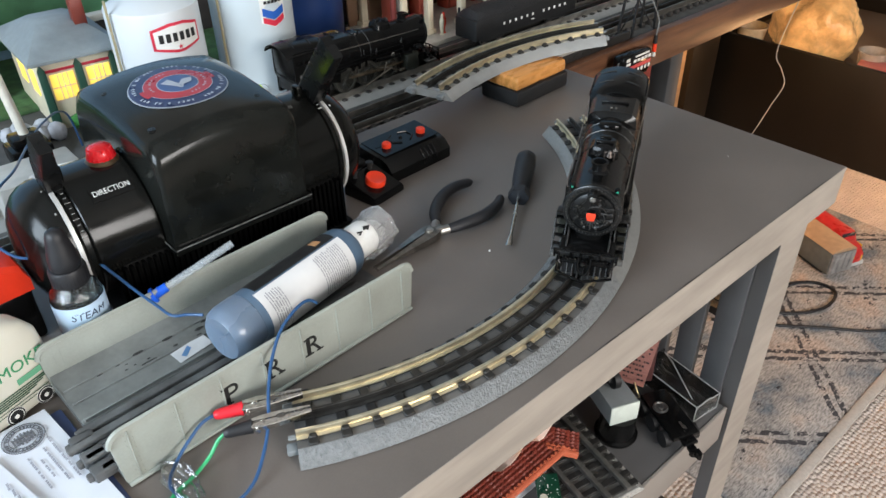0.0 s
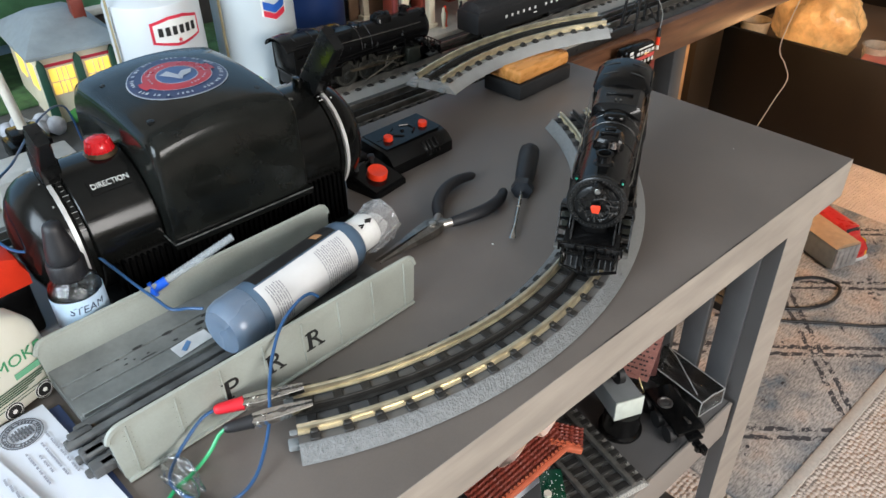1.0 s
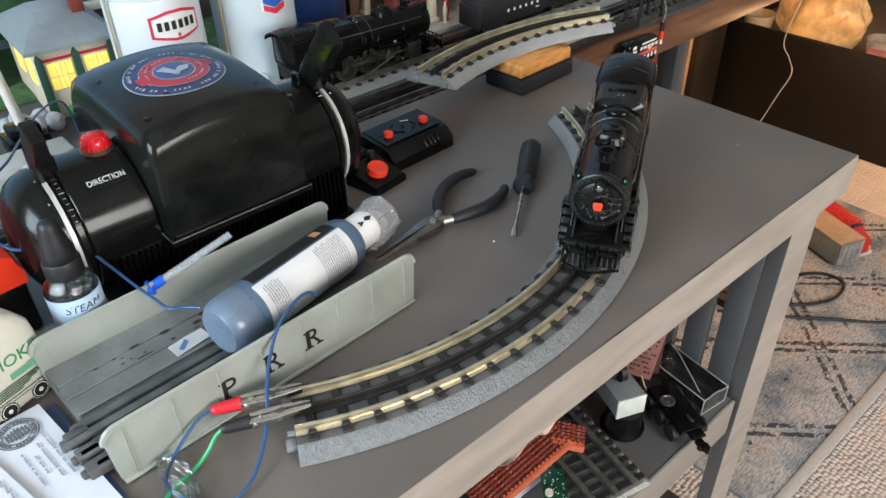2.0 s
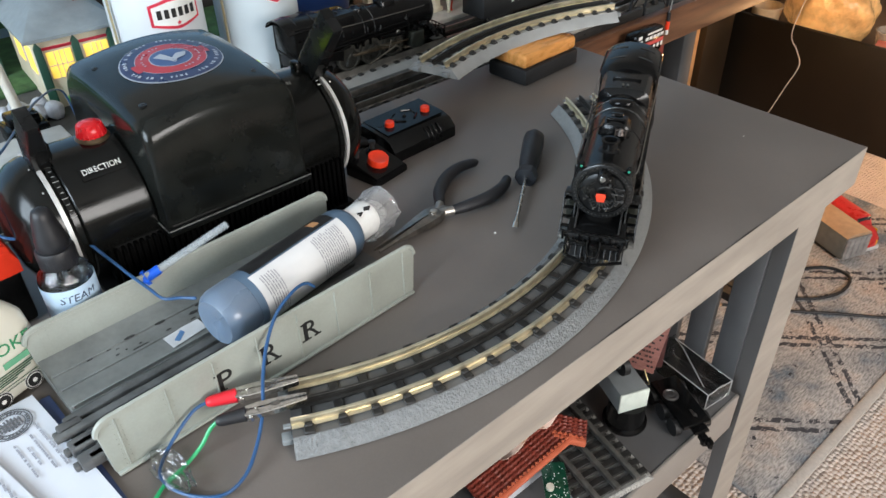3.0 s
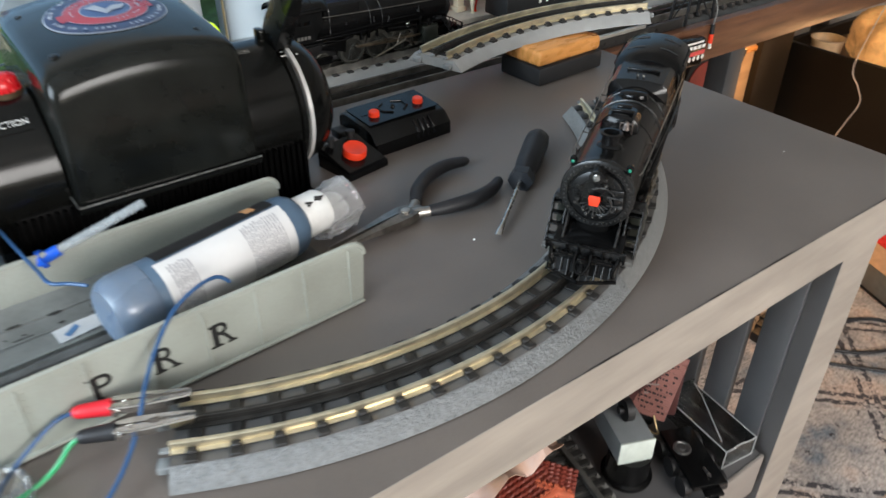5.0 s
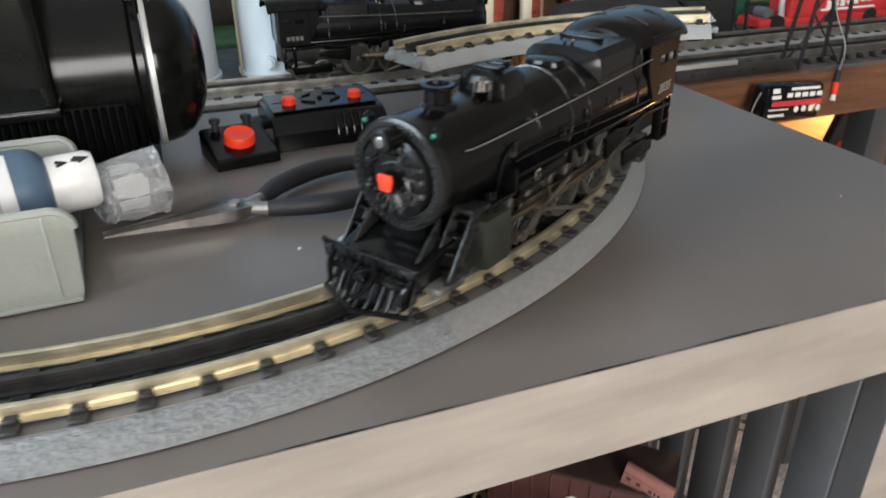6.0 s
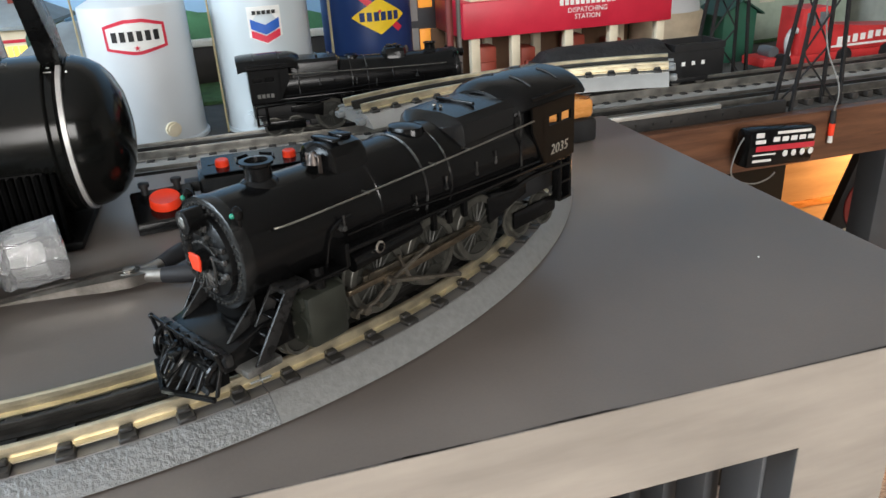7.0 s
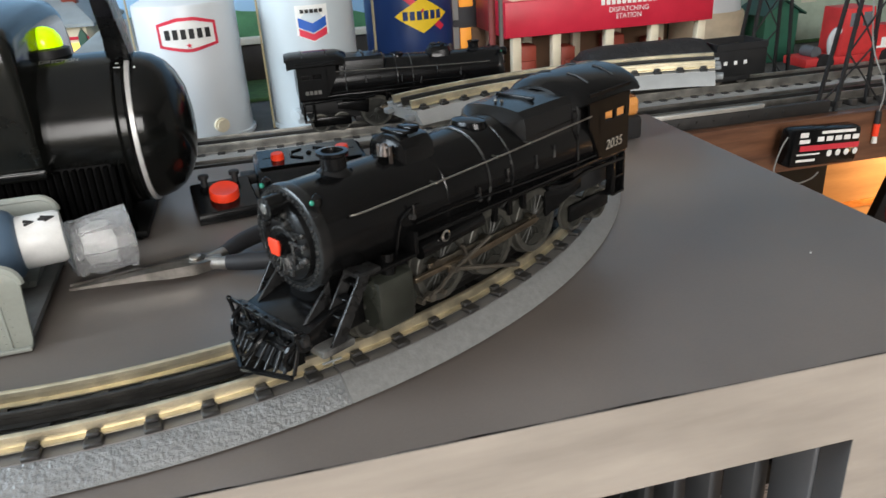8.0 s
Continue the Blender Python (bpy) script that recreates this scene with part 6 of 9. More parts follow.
def paper_sheet():
    def sheet_mesh(x0, y0, length, width, turn, lift, curl):
        """A thin sheet with its corner at (x0, y0), running towards -y, with a soft curl."""
        bm = B()
        m = pose(x0, y0, lift, 0, 0, turn)
        nx, ny = 10, 14
        vs = [[bm.verts.new(m @ Vector((-width * i / nx, -length * j / ny, curl * (i / nx) ** 2 + 0.0006 * math.sin(4 * j / ny + i * 0.5)))) for i in range(nx + 1)] for j in range(ny + 1)]
        for j in range(ny):
            for i in range(nx):
                bm.faces.new((vs[j][i], vs[j][i + 1], vs[j + 1][i + 1], vs[j + 1][i]))
        r = bmesh.ops.extrude_face_region(bm, geom=bm.faces[:])
        bmesh.ops.translate(bm, vec=(0, 0, -0.0005), verts=[v for v in r["geom"] if isinstance(v, bmesh.types.BMVert)])
        return bm

    F = thing("paper_folder", Matrix(), "dark blue card folder under the letter", "folder")
    bm = B()
    box(bm, (-0.110, -0.190, 0.0), (0.0, 0.0, 0.0014), 0.0005, pose(-0.7605, 0.2220, 0, 0, 0, 3.5))
    part("cover", bm, mat("navy_card", (0.035, 0.055, 0.13), 0.6), F, "navy blue card")
    P = thing("letter", Matrix(), "white printed letter with a round seal on a folder", "paper")
    sheet = part("sheet", sheet_mesh(-0.7695, 0.2265, 0.21, 0.11, 6.3, 0.0042, 0.004), PAPER, P, "white sheet, slightly curled")
    grey = mat("grey_print", (0.30, 0.31, 0.35), 0.6, bump=0)
    dark = mat("seal_print", (0.11, 0.115, 0.13), 0.6, bump=0)
    m = pose(-0.7890, 0.2065, 0.0056, 0, 0, 6.3)
    bm = B()
    for r in (0.0138, 0.0122, 0.0096):
        lathe(bm, [(r - 0.0006, 0.0), (r - 0.0006, 0.0004), (r, 0.0004), (r, 0.0)], m, 40, False)
    for i in range(30):
        a = TAU * i / 30
        if i % 6 == 0:
            continue
        patch(bm, rect(0.0012, 0.0017), m @ Matrix.Rotation(a, 4, "Z") @ Matrix.Translation((0, 0.0108, 0)), 0.0004)
    part("seal", bm, dark, sheet, "round printed seal")
    bm = B()
    for k in range(7):
        patch(bm, rect(0.0012, 0.0125 - abs(k - 3) * 0.0016, (k - 3) * 0.0022, 0.0), m, 0.0004)
    patch(bm, rect(0.0130, 0.0014, 0.0, 0.002), m, 0.00045)
    patch(bm, rect(0.0110, 0.0012, 0.0, -0.003), m, 0.00045)
    part("seal_device", bm, dark, sheet)
    bm = B()
    rng = random.Random(3)
    for x, y0, y1 in ((-0.7765, 0.197, 0.150), (-0.7825, 0.189, 0.152), (-0.7880, 0.179, 0.160), (-0.7935, 0.186, 0.152)):
        y = y0
        while y > y1:
            ln = min(rng.uniform(0.0012, 0.0024), y - y1 + 0.001)
            patch(bm, rect(0.0014, ln, x + (0.197 - y) * 0.11, y - ln / 2), pose(0, 0, 0.0058), 0.0003)
            y -= ln + (0.0022 if rng.random() < 0.2 else 0.0006)
    tagged(part("small_print", bm, grey, sheet, "grey bars of printed lines"), kind="stuff")
    Q = thing("letter", Matrix(), "second printed sheet lying curled over the letter", "paper")
    top = part("sheet", sheet_mesh(-0.8090, 0.2000, 0.20, 0.09, 12.0, 0.0085, 0.006), PAPER, Q, "white sheet")
    bm = B()
    for x, y0, y1 in ((-0.8090, 0.170, 0.140),):
        y = y0
        while y > y1:
            ln = rng.uniform(0.003, 0.008)
            patch(bm, rect(0.0014, ln, x + (y0 - y) * 0.2, y - ln / 2), pose(0, 0, 0.0100), 0.0003)
            y -= ln + 0.0013
    tagged(part("small_print", bm, grey, top), kind="stuff")


def glue_syringe():
    a, b = Vector((-0.668, 0.2440, 0.0435)), Vector((-0.606, 0.2290, 0.0690))
    S = thing("glue_tube", Matrix(), "clear plastic dispensing tube with a blue end", "tube")
    bm = B()
    cyl(bm, a + (b - a) * 0.10, b, 0.0031, 0.0029, seg=16)
    part("tube", bm, mat("frosted_clear", (0.42, 0.46, 0.48), 0.16, var=0.15, bump=0.03, alpha=0.42), S, "frosted clear tube")
    bm = B()
    cyl(bm, a - (b - a) * 0.12, a + (b - a) * 0.14, 0.0042, 0.0038, seg=14)
    cyl(bm, a - (b - a) * 0.05, a - (b - a) * 0.01, 0.0062, seg=12)
    part("blue_end", bm, mat("bright_blue_plastic", (0.01, 0.09, 0.55), 0.3, bump=0.02), S, "bright blue end")


def clips_and_wires():
    def croc(jaw, back, bm_mat, lab):
        C = thing("crocodile_clip", Matrix(), lab, "crocodile clip", "crocodile clips")
        jaw, back = Vector(jaw), Vector(back)
        d = (jaw - back)
        ln = d.length
        M = Matrix.Translation(back) @ d.to_track_quat("X", "Z").to_matrix().to_4x4()
        # two stamped jaws meeting in a row of teeth, with a rolled outer edge
        for s in (1, -1):
            out = [(0.30, 0.0032), (0.44, 0.0044), (0.60, 0.0042), (0.80, 0.0033), (0.97, 0.0023), (1.0, 0.0017)]
            pts = [(ln * t, s * y) for t, y in out]
            for k in range(6):
                t = 1.0 - 0.045 * k
                pts += [(ln * (t - 0.006), s * 0.0003), (ln * (t - 0.028), s * 0.0011)]
            pts += [(ln * 0.705, s * 0.0004), (ln * 0.690, s * 0.0016), (ln * 0.645, s * 0.0019), (ln * 0.610, s * 0.0014), (ln * 0.590, s * 0.0003), (ln * 0.40, s * 0.0006), (ln * 0.30, s * 0.0012)]
            bm = B()
            prism(bm, pts if s < 0 else pts[::-1], 0.0010, M @ Matrix.Translation((0, 0, 0.0022 + 0.0003 * s)))
            edge = [(ln * t, s * y) for t, y in out]
            skin(bm, [[M @ Vector((x, y, 0.0026)), M @ Vector((x, y + s * 0.0007, 0.0020)), M @ Vector((x, y + s * 0.0005, -0.0018)), M @ Vector((x, y - s * 0.0002, -0.0018))] for x, y in edge])
            part("jaw", bm, CHROME, C, "bright stamped metal jaw with teeth")
        bm = B()
        coil = [(ln * 0.45 + 0.0022 * math.cos(TAU * k / 8), -0.0036 + 0.0072 * k / 40, 0.0008 + 0.0022 * math.sin(TAU * k / 8)) for k in range(41)]
        tube(bm, [M @ Vector(p) for p in coil], 0.0005, 5)
        part("spring", bm, CHROME, C, "coiled spring")
        bm = B()
        cyl(bm, M @ Vector((ln * 0.36, -0.0062, 0.0006)), M @ Vector((ln * 0.36, 0.0010, 0.0006)), 0.0010, seg=8)
        cyl(bm, M @ Vector((ln * 0.36, -0.0072, 0.0006)), M @ Vector((ln * 0.36, -0.0056, 0.0006)), 0.0020, seg=10)
        part("terminal_screw", bm, CHROME, C)
        bm = B()
        tube(bm, [M @ Vector((ln * t, 0, 0)) for t in (-0.02, 0.0, 0.04, 0.16, 0.27, 0.31, 0.32)], [0.0020, 0.0032, 0.0038, 0.0043, 0.0046, 0.0050, 0.0040], 14, flat=0.85)
        part("sleeve", bm, bm_mat, C, "insulating sleeve")
        return back

    croc((-0.6330, 0.0990, 0.0205), (-0.6870, 0.1225, 0.0205), CRIMSON, "crocodile clip with a red sleeve on the inner rail")
    croc((-0.6370, 0.0820, 0.0205), (-0.6895, 0.1050, 0.0190), RUBBER, "crocodile clip with a black sleeve on the centre rail")

    def wire(pts, m, lab, r=0.0011):
        bm = B()
        tube(bm, spline(pts, 8), r, 8)
        ob = part("wire", bm, m)
        tagged(ob, lab, "wire", "wires")

    wire([(-0.6870, 0.1225, 0.0205), (-0.696, 0.1235, 0.019), (-0.708, 0.1205, 0.014), (-0.721, 0.1150, 0.008), (-0.731, 0.1060, 0.004), (-0.731, 0.0930, 0.002), (-0.722, 0.0760, 0.002), (-0.708, 0.0660, 0.002), (-0.692, 0.0690, 0.004), (-0.677, 0.0800, 0.010), (-0.664, 0.0930, 0.019), (-0.653, 0.1080, 0.030), (-0.640, 0.1220, 0.041), (-0.624, 0.1330, 0.052), (-0.606, 0.1400, 0.057), (-0.594, 0.1430, 0.056), (-0.588, 0.1420, 0.0505)], BLUEW, "blue wire looping over the girder side to the red clip", 0.0012)
    wire([(-0.6560, 0.1880, 0.0500), (-0.664, 0.1960, 0.0500), (-0.673, 0.2030, 0.0500), (-0.676, 0.2200, 0.0500), (-0.681, 0.2470, 0.0520), (-0.687, 0.2720, 0.0580), (-0.694, 0.2900, 0.0640), (-0.715, 0.3050, 0.0700), (-0.738, 0.3180, 0.0740), (-0.746, 0.3450, 0.0850), (-0.728, 0.3900, 0.0920), (-0.703, 0.4300, 0.0880), (-0.688, 0.4700, 0.0790), (-0.660, 0.5400, 0.0660), (-0.631, 0.6100, 0.0500), (-0.600, 0.6700, 0.0330), (-0.585, 0.6900, 0.0150), (-0.578, 0.7000, -0.0300)], BLUEW, "blue wire running behind the dropper bottle", 0.0012)
    wire([(-0.6895, 0.1050, 0.0190), (-0.695, 0.1060, 0.015), (-0.702, 0.1050, 0.008), (-0.710, 0.1040, 0.003), (-0.720, 0.1010, 0.0016), (-0.735, 0.0960, 0.0014), (-0.752, 0.0800, 0.0014), (-0.770, 0.0500, 0.0014)], GREENW, "green wire running from the black clip", 0.0013)
    # crumpled clear bag
    rng = random.Random(11)
    bm = B()
    bmesh.ops.create_icosphere(bm, subdivisions=3, radius=1.0)
    for v in bm.verts:
        k = 1 + 0.35 * noise.noise(v.co * 2.2) + 0.12 * noise.noise(v.co * 6)
        v.co = Vector((-0.7250 + 0.0085 * v.co.x * k - 0.002 * v.co.y, 0.1020 + 0.021 * v.co.y * k, 0.0050 + 0.0055 * v.co.z * k))
        v.co.z = max(v.co.z, 0.0003)
    ob = part("plastic_bag", bm, glass("crumpled_film", (0.97, 0.97, 0.97), 0.08, 0.86), None, "", 12)
    tagged(ob, "small crumpled clear plastic bag on the table", "bag")
    # white crumb
    bm = B()
    bmesh.ops.create_icosphere(bm, subdivisions=1, radius=0.0011, matrix=Matrix.Translation((-0.397, 0.152, 0.0008)))
    tagged(part("crumb", bm, WHITEINK), "tiny white crumb on the tabletop", "crumb", "crumbs on the tabletop")
    bm = B()
    bmesh.ops.create_icosphere(bm, subdivisions=1, radius=0.0006, matrix=Matrix.Translation((-0.073, 0.100, 0.0004)))
    tagged(part("crumb", bm, WHITEINK), "tiny white crumb on the tabletop", "crumb", "crumbs on the tabletop")


needle_pliers()
screwdriver()
switch_controllers()
small_box()
ink_bottle()
clear_cap()
steam_bottle()
smoke_bottle()
red_controller()
paper_sheet()
glue_syringe()
clips_and_wires()


# ---- layout behind the table ----
SLATLEG = mat("dark_leg_paint", (0.055, 0.058, 0.062), 0.5, var=0.15, scale=20, bump=0.06)


def layout_board():
    T = thing("layout_board", Matrix(), "train layout board with a dark felt top and brown wooden fascia", "layout board")
    bm = B()
    box(bm, (-1.30, 0.4575, BOARD - 0.02), (1.90, 1.095, BOARD), 0.001)
    part("board", bm, GREYG, T, "dark felt covered board")
    bm = B()
    box(bm, (-1.30, 0.440, -0.0870), (1.90, 0.4565, -0.0300), 0.0015)
    part("fascia", bm, WOODB, T, "brown stained wooden fascia")
    for x in (0.427, 1.80, -1.20):
        for y in (0.475, 1.02):
            bm = B()
            box(bm, (x - 0.020, y, FLOOR), (x + 0.020, y + 0.040, BOARD - 0.0205), 0.001)
            part("leg", bm, SLATLEG, T, "dark grey painted leg")
    # no real leg: a dark post put in for the shadowed gap here
    bm = B()
    box(bm, (1.030, 0.780, FLOOR), (1.165, 0.830, BOARD - 0.0205), 0.001)
    part("leg", bm, BOXBLK, T, "dark brown post added for the shadowed gap")
    bm = B()
    box(bm, (-1.30, 0.86, BOARD), (1.90, 1.094, BOARD + 0.006), 0.002)
    part("grass_strip", bm, GREENG, T, "green scenic strip")


layout_board()
bm = B()
box(bm, (0.0, 0.4560, BOARD), (0.235, 0.4630, -0.0170), 0.001)
for k in range(7):
    cyl(bm, (0.050 + 0.021 * k, 0.4545, -0.0235), (0.050 + 0.021 * k, 0.4565, -0.0235), 0.0018, seg=8)
tagged(part("edge_channel", bm, mat("dusty_black_channel", (0.018, 0.017, 0.016), 0.5, var=0.4, scale=60, bump=0.2)), "dusty black channel along the layout edge", "channel")
# bright strip added in place of the light on the front rail
bm = B()
box(bm, (-0.002, 0.4565, -0.0169), (0.152, 0.4625, -0.0120), 0.0006)
tagged(part("lit_rail_strip", bm, mat("lit_rail_metal", (0.55, 0.54, 0.50), 0.4, 0.7)), "bright metal strip on a black channel, standing in for the lit rail", "strip")


def straight_track(y, zt, x0, x1, bed, tie_m, label, rail_m):
    T = thing("layout_track", Matrix(), label, "toy track", "straight tracks of the layout")
    if bed:
        bm = B()
        pr = [(y - 0.036, BOARD), (y - 0.026, zt - 0.0105), (y + 0.026, zt - 0.0105), (y + 0.036, BOARD)]
        skin(bm, [[(x, a, z) for a, z in pr] for x in (x0, x1)])
        part("roadbed", bm, bed, T, "grey roadbed")
    for k in (-1, 0, 1):
        r = y + 0.0167 * k
        bm = B()
        pr = [(r - 0.0024, zt - 0.0095), (r - 0.0007, zt - 0.0085), (r - 0.0015, zt - 0.003), (r - 0.0012, zt), (r + 0.0012, zt), (r + 0.0015, zt - 0.003), (r + 0.0007, zt - 0.0085), (r + 0.0024, zt - 0.0095)]
        skin(bm, [[(x, a, z) for a, z in pr] for x in (x0, x1)])
        part("rail", bm, RAILK if k == 0 else rail_m, T)
    n = int((x1 - x0) / 0.021)
    me = None
    for i in range(n):
        if me is None:
            bm = B()
            box(bm, (-0.004, y - 0.0245, BOARD + 0.0005 if not bed else zt - 0.0115), (0.004, y + 0.0245, zt - 0.0088), 0.0006, seg=1)
            ob = part("tie", bm, tie_m, T)
            me = ob.data
        else:
            ob = new("tie", me)
            ob.parent = T
        ob.location.x = x0 + 0.0105 + 0.021 * i


straight_track(0.506, -0.0180, -0.75, 1.10, None, mat("weathered_ties", (0.040, 0.035, 0.031), 0.8, var=0.3, scale=120, bump=0.2), "dark three-rail track along the front of the layout", mat("tarnished_rail", (0.26, 0.245, 0.22), 0.42, 0.9, var=0.3, scale=70))
straight_track(0.600, -0.0180, -0.75, 1.10, BALLAST2, TIE, "three-rail track on grey roadbed under the parked train", mat("dull_rail", (0.42, 0.40, 0.36), 0.4, 0.9, var=0.3, scale=70))


def tender():
    T = thing("coal_tender", pose(0.006, 0.600, -0.0178), "black toy coal tender with a lettered side", "toy tender")
    x0, x1, w = -0.010, 0.230, 0.0245
    bm = B()
    box(bm, (x0, -w, 0.010), (x1, w, 0.042), 0.002)
    side = part("tank", bm, BLKM, T, "black tank body")
    bm = B()
    rings = []
    for x, k in ((x0 + 0.004, 0.2), (x0 + 0.010, 0.8), (x0 + 0.03, 1.0), (0.135, 1.0), (0.150, 0.86), (0.158, 0.1)):
        rings.append([(x, -w * 0.96, 0.0415)] + [(x, w * 0.96 * math.cos(radians(a)), 0.042 + 0.0165 * k * math.sin(radians(a))) for a in range(170, 0, -16)] + [(x, w * 0.96, 0.0415)])
    skin(bm, rings)
    part("coal_load", bm, mat("coal", (0.012, 0.012, 0.013), 0.7, var=0.4, scale=160, bump=0.6, fine=220, dist=0.003), T, "arched black coal load")
    bm = B()
    for a, b in (((0.160, -w, 0.042), (0.162, w, 0.050)), ((x1 - 0.002, -w, 0.042), (x1, w, 0.050)), ((0.162, -w, 0.042), (x1 - 0.002, -w + 0.0016, 0.050)), ((0.162, w - 0.0016, 0.042), (x1 - 0.002, w, 0.050))):
        box(bm, a, b, 0.0)
    part("rear_rail", bm, BLKM, T)
    bm = B()
    f = Matrix.Translation((0, -w - 0.0002, 0)) @ pose(0, 0, 0, 90)
    for i in range(6):
        patch(bm, rect(0.0042, 0.0046, 0.052 + i * 0.0135, 0.0270), f, 0.0002)
    patch(bm, rect(0.0080, 0.0016, 0.120, 0.0190), f, 0.0002)
    tagged(part("side_lettering", bm, WHITEINK, side, "row of small white lettering bars"), kind="stuff")
    for i in range(5):
        bm = B()
        patch(bm, rect(0.0046, 0.0046, 0.146 + i * 0.0135, 0.0270), f, 0.0002)
        part("letter_bar", bm, WHITEINK, side)
    for cx in (0.030, 0.185):
        bm = B()
        for s in (-1, 1):
            box(bm, (cx - 0.026, s * 0.0205 - 0.0015, 0.004), (cx + 0.026, s * 0.0205 + 0.0015, 0.012), 0.002)
        box(bm, (cx - 0.006, -0.019, 0.005), (cx + 0.006, 0.019, 0.0125), 0.001)
        tr = part("truck", bm, BLKM, T)
        for dx in (-0.017, 0.017):
            bm = B()
            for s in (-1, 1):
                cyl(bm, (cx + dx, s * 0.0145, 0.0087), (cx + dx, s * 0.0190, 0.0087), 0.0085, seg=20)
            cyl(bm, (cx + dx, -0.015, 0.0087), (cx + dx, 0.015, 0.0087), 0.0015, seg=8)
            part("wheelset", bm, STEEL, tr, "dull metal wheels")
    bm = B()
    tube(bm, [(x1, 0, 0.009), (x1 + 0.010, 0, 0.009), (x1 + 0.014, 0.003, 0.009)], 0.002, 6)
    part("coupler", bm, BLKM, T)


tender()


def tank(name, x, y, r, h, m, label, trim=None):
    T = thing(name, pose(x, y, BOARD), label, "storage tank", "oil storage tanks of the layout")
    bm = B()
    lathe(bm, [(r * 0.995, 0.0), (r, 0.002), (r, h), (r * 0.985, h + 0.003), (r * 0.6, h + 0.014), (0.004, h + 0.018)], Matrix(), 64)
    shell = part("shell", bm, m, T, smooth=25)
    bm = B()
    lathe(bm, [(r + 0.0002, -0.0), (r + 0.003, 0.001), (r + 0.003, 0.005), (r + 0.0002, 0.006)], Matrix(), 64, False)
    part("foot_ring", bm, m, T)
    for a in (-67, -120):
        bm = B()
        c, s = math.cos(radians(a)), math.sin(radians(a))
        cyl(bm, (c * r * 0.99, s * r * 0.99, 0.020), (c * (r + 0.004), s * (r + 0.004), 0.020), 0.0085, seg=20)
        cyl(bm, (c * (r + 0.003), s * (r + 0.003), 0.020), (c * (r + 0.0062), s * (r + 0.0062), 0.020), 0.0060, seg=20)
        part("hatch", bm, CREAM if a == -67 else m, T, "round inspection hatch")
    if trim:
        bm = B()
        for a in trim:
            c, s = math.cos(radians(a)), math.sin(radians(a))
            for da in (-0.9, 0.9):
                cc, ss = math.cos(radians(a + da)), math.sin(radians(a + da))
                cyl(bm, (cc * (r + 0.004), ss * (r + 0.004), 0.0), (cc * (r + 0.004), ss * (r + 0.004), h + 0.02), 0.0011, seg=6)
            for k in range(int(h / 0.008)):
                c0, s0 = math.cos(radians(a - 0.9)), math.sin(radians(a - 0.9))
                c1, s1 = math.cos(radians(a + 0.9)), math.sin(radians(a + 0.9))
                cyl(bm, (c0 * (r + 0.004), s0 * (r + 0.004), 0.006 + 0.008 * k), (c1 * (r + 0.004), s1 * (r + 0.004), 0.006 + 0.008 * k), 0.0007, seg=5)
        part("ladder", bm, mat("dull_yellow", (0.34, 0.29, 0.17), 0.5), T, "thin yellow ladder")
    return shell


def on_tank(shell, r, z, ang, pts, m, lift, name="emblem", label=""):
    bm = B()
    mm = Matrix.Rotation(radians(ang), 4, "Z") @ Matrix.Translation((r + lift, 0, z)) @ pose(0, 0, 0, 90, 0, 90)
    patch(bm, pts, mm, 0.0004, bend=r + lift)
    return part(name, bm, m, shell, label)


HEXR = mat("emblem_red", (0.60, 0.03, 0.06), 0.4, bump=0)
HEXB = mat("emblem_blue", (0.02, 0.10, 0.42), 0.4, bump=0)
r1 = 0.0575
s1 = tank("oil_tank", -0.4465, 0.711, r1, 0.152, TANKW, "white toy oil storage tank with a red-edged emblem", (193,))
Z1 = 0.089 - BOARD
hexa = [(-0.033, -0.0125), (-0.004, -0.0185), (0.004, -0.0185), (0.033, -0.0125), (0.033, 0.0125), (0.010, 0.0185), (-0.010, 0.0185), (-0.033, 0.0125)]
on_tank(s1, r1, Z1, -86, hexa, HEXR, 0.0004, "emblem", "red hexagonal emblem")
on_tank(s1, r1, Z1, -86, [(x * 0.90, y * 0.80) for x, y in hexa], WHITEINK, 0.0009, "emblem_field")
for k in range(6):
    on_tank(s1, r1, Z1 + 0.0010, -86, rect(0.0056, 0.0105, (k - 2.5) * 0.0088, 0.0), INK, 0.0014, "emblem_bar")
star = []
for i in range(10):
    rr = 0.0034 if i % 2 == 0 else 0.0014
    star.append((rr * math.sin(TAU * i / 10), rr * math.cos(TAU * i / 10) - 0.0115))
on_tank(s1, r1, Z1, -86, star, HEXR, 0.0015, "emblem_star")
r2 = 0.0560
s2 = tank("oil_tank", -0.3070, 0.713, r2, 0.215, TANKG, "pale grey toy oil storage tank with a chevron emblem", (197,))
sh = [(-0.0185, -0.012), (0.0, -0.0205), (0.0185, -0.012), (0.0185, 0.0205), (-0.0185, 0.0205)]
on_tank(s2, r2, Z1, -88, sh, WHITEINK, 0.0004, "emblem", "white shield emblem")
on_tank(s2, r2, Z1, -88, [(-0.016, -0.003), (0.0, -0.0100), (0.016, -0.003), (0.016, 0.0075), (0.0, 0.0005), (-0.016, 0.0075)], HEXB, 0.0009, "chevron")
on_tank(s2, r2, Z1, -88, [(-0.016, -0.0125), (0.0, -0.0192), (0.016, -0.0125), (0.016, -0.0045), (0.0, -0.0115), (-0.016, -0.0045)], HEXR, 0.0009, "chevron")
for k in range(5):
    on_tank(s2, r2, Z1 + 0.014, -88, rect(0.0040, 0.0040, (k - 2) * 0.0054, 0.0), INK, 0.0010, "emblem_bar")
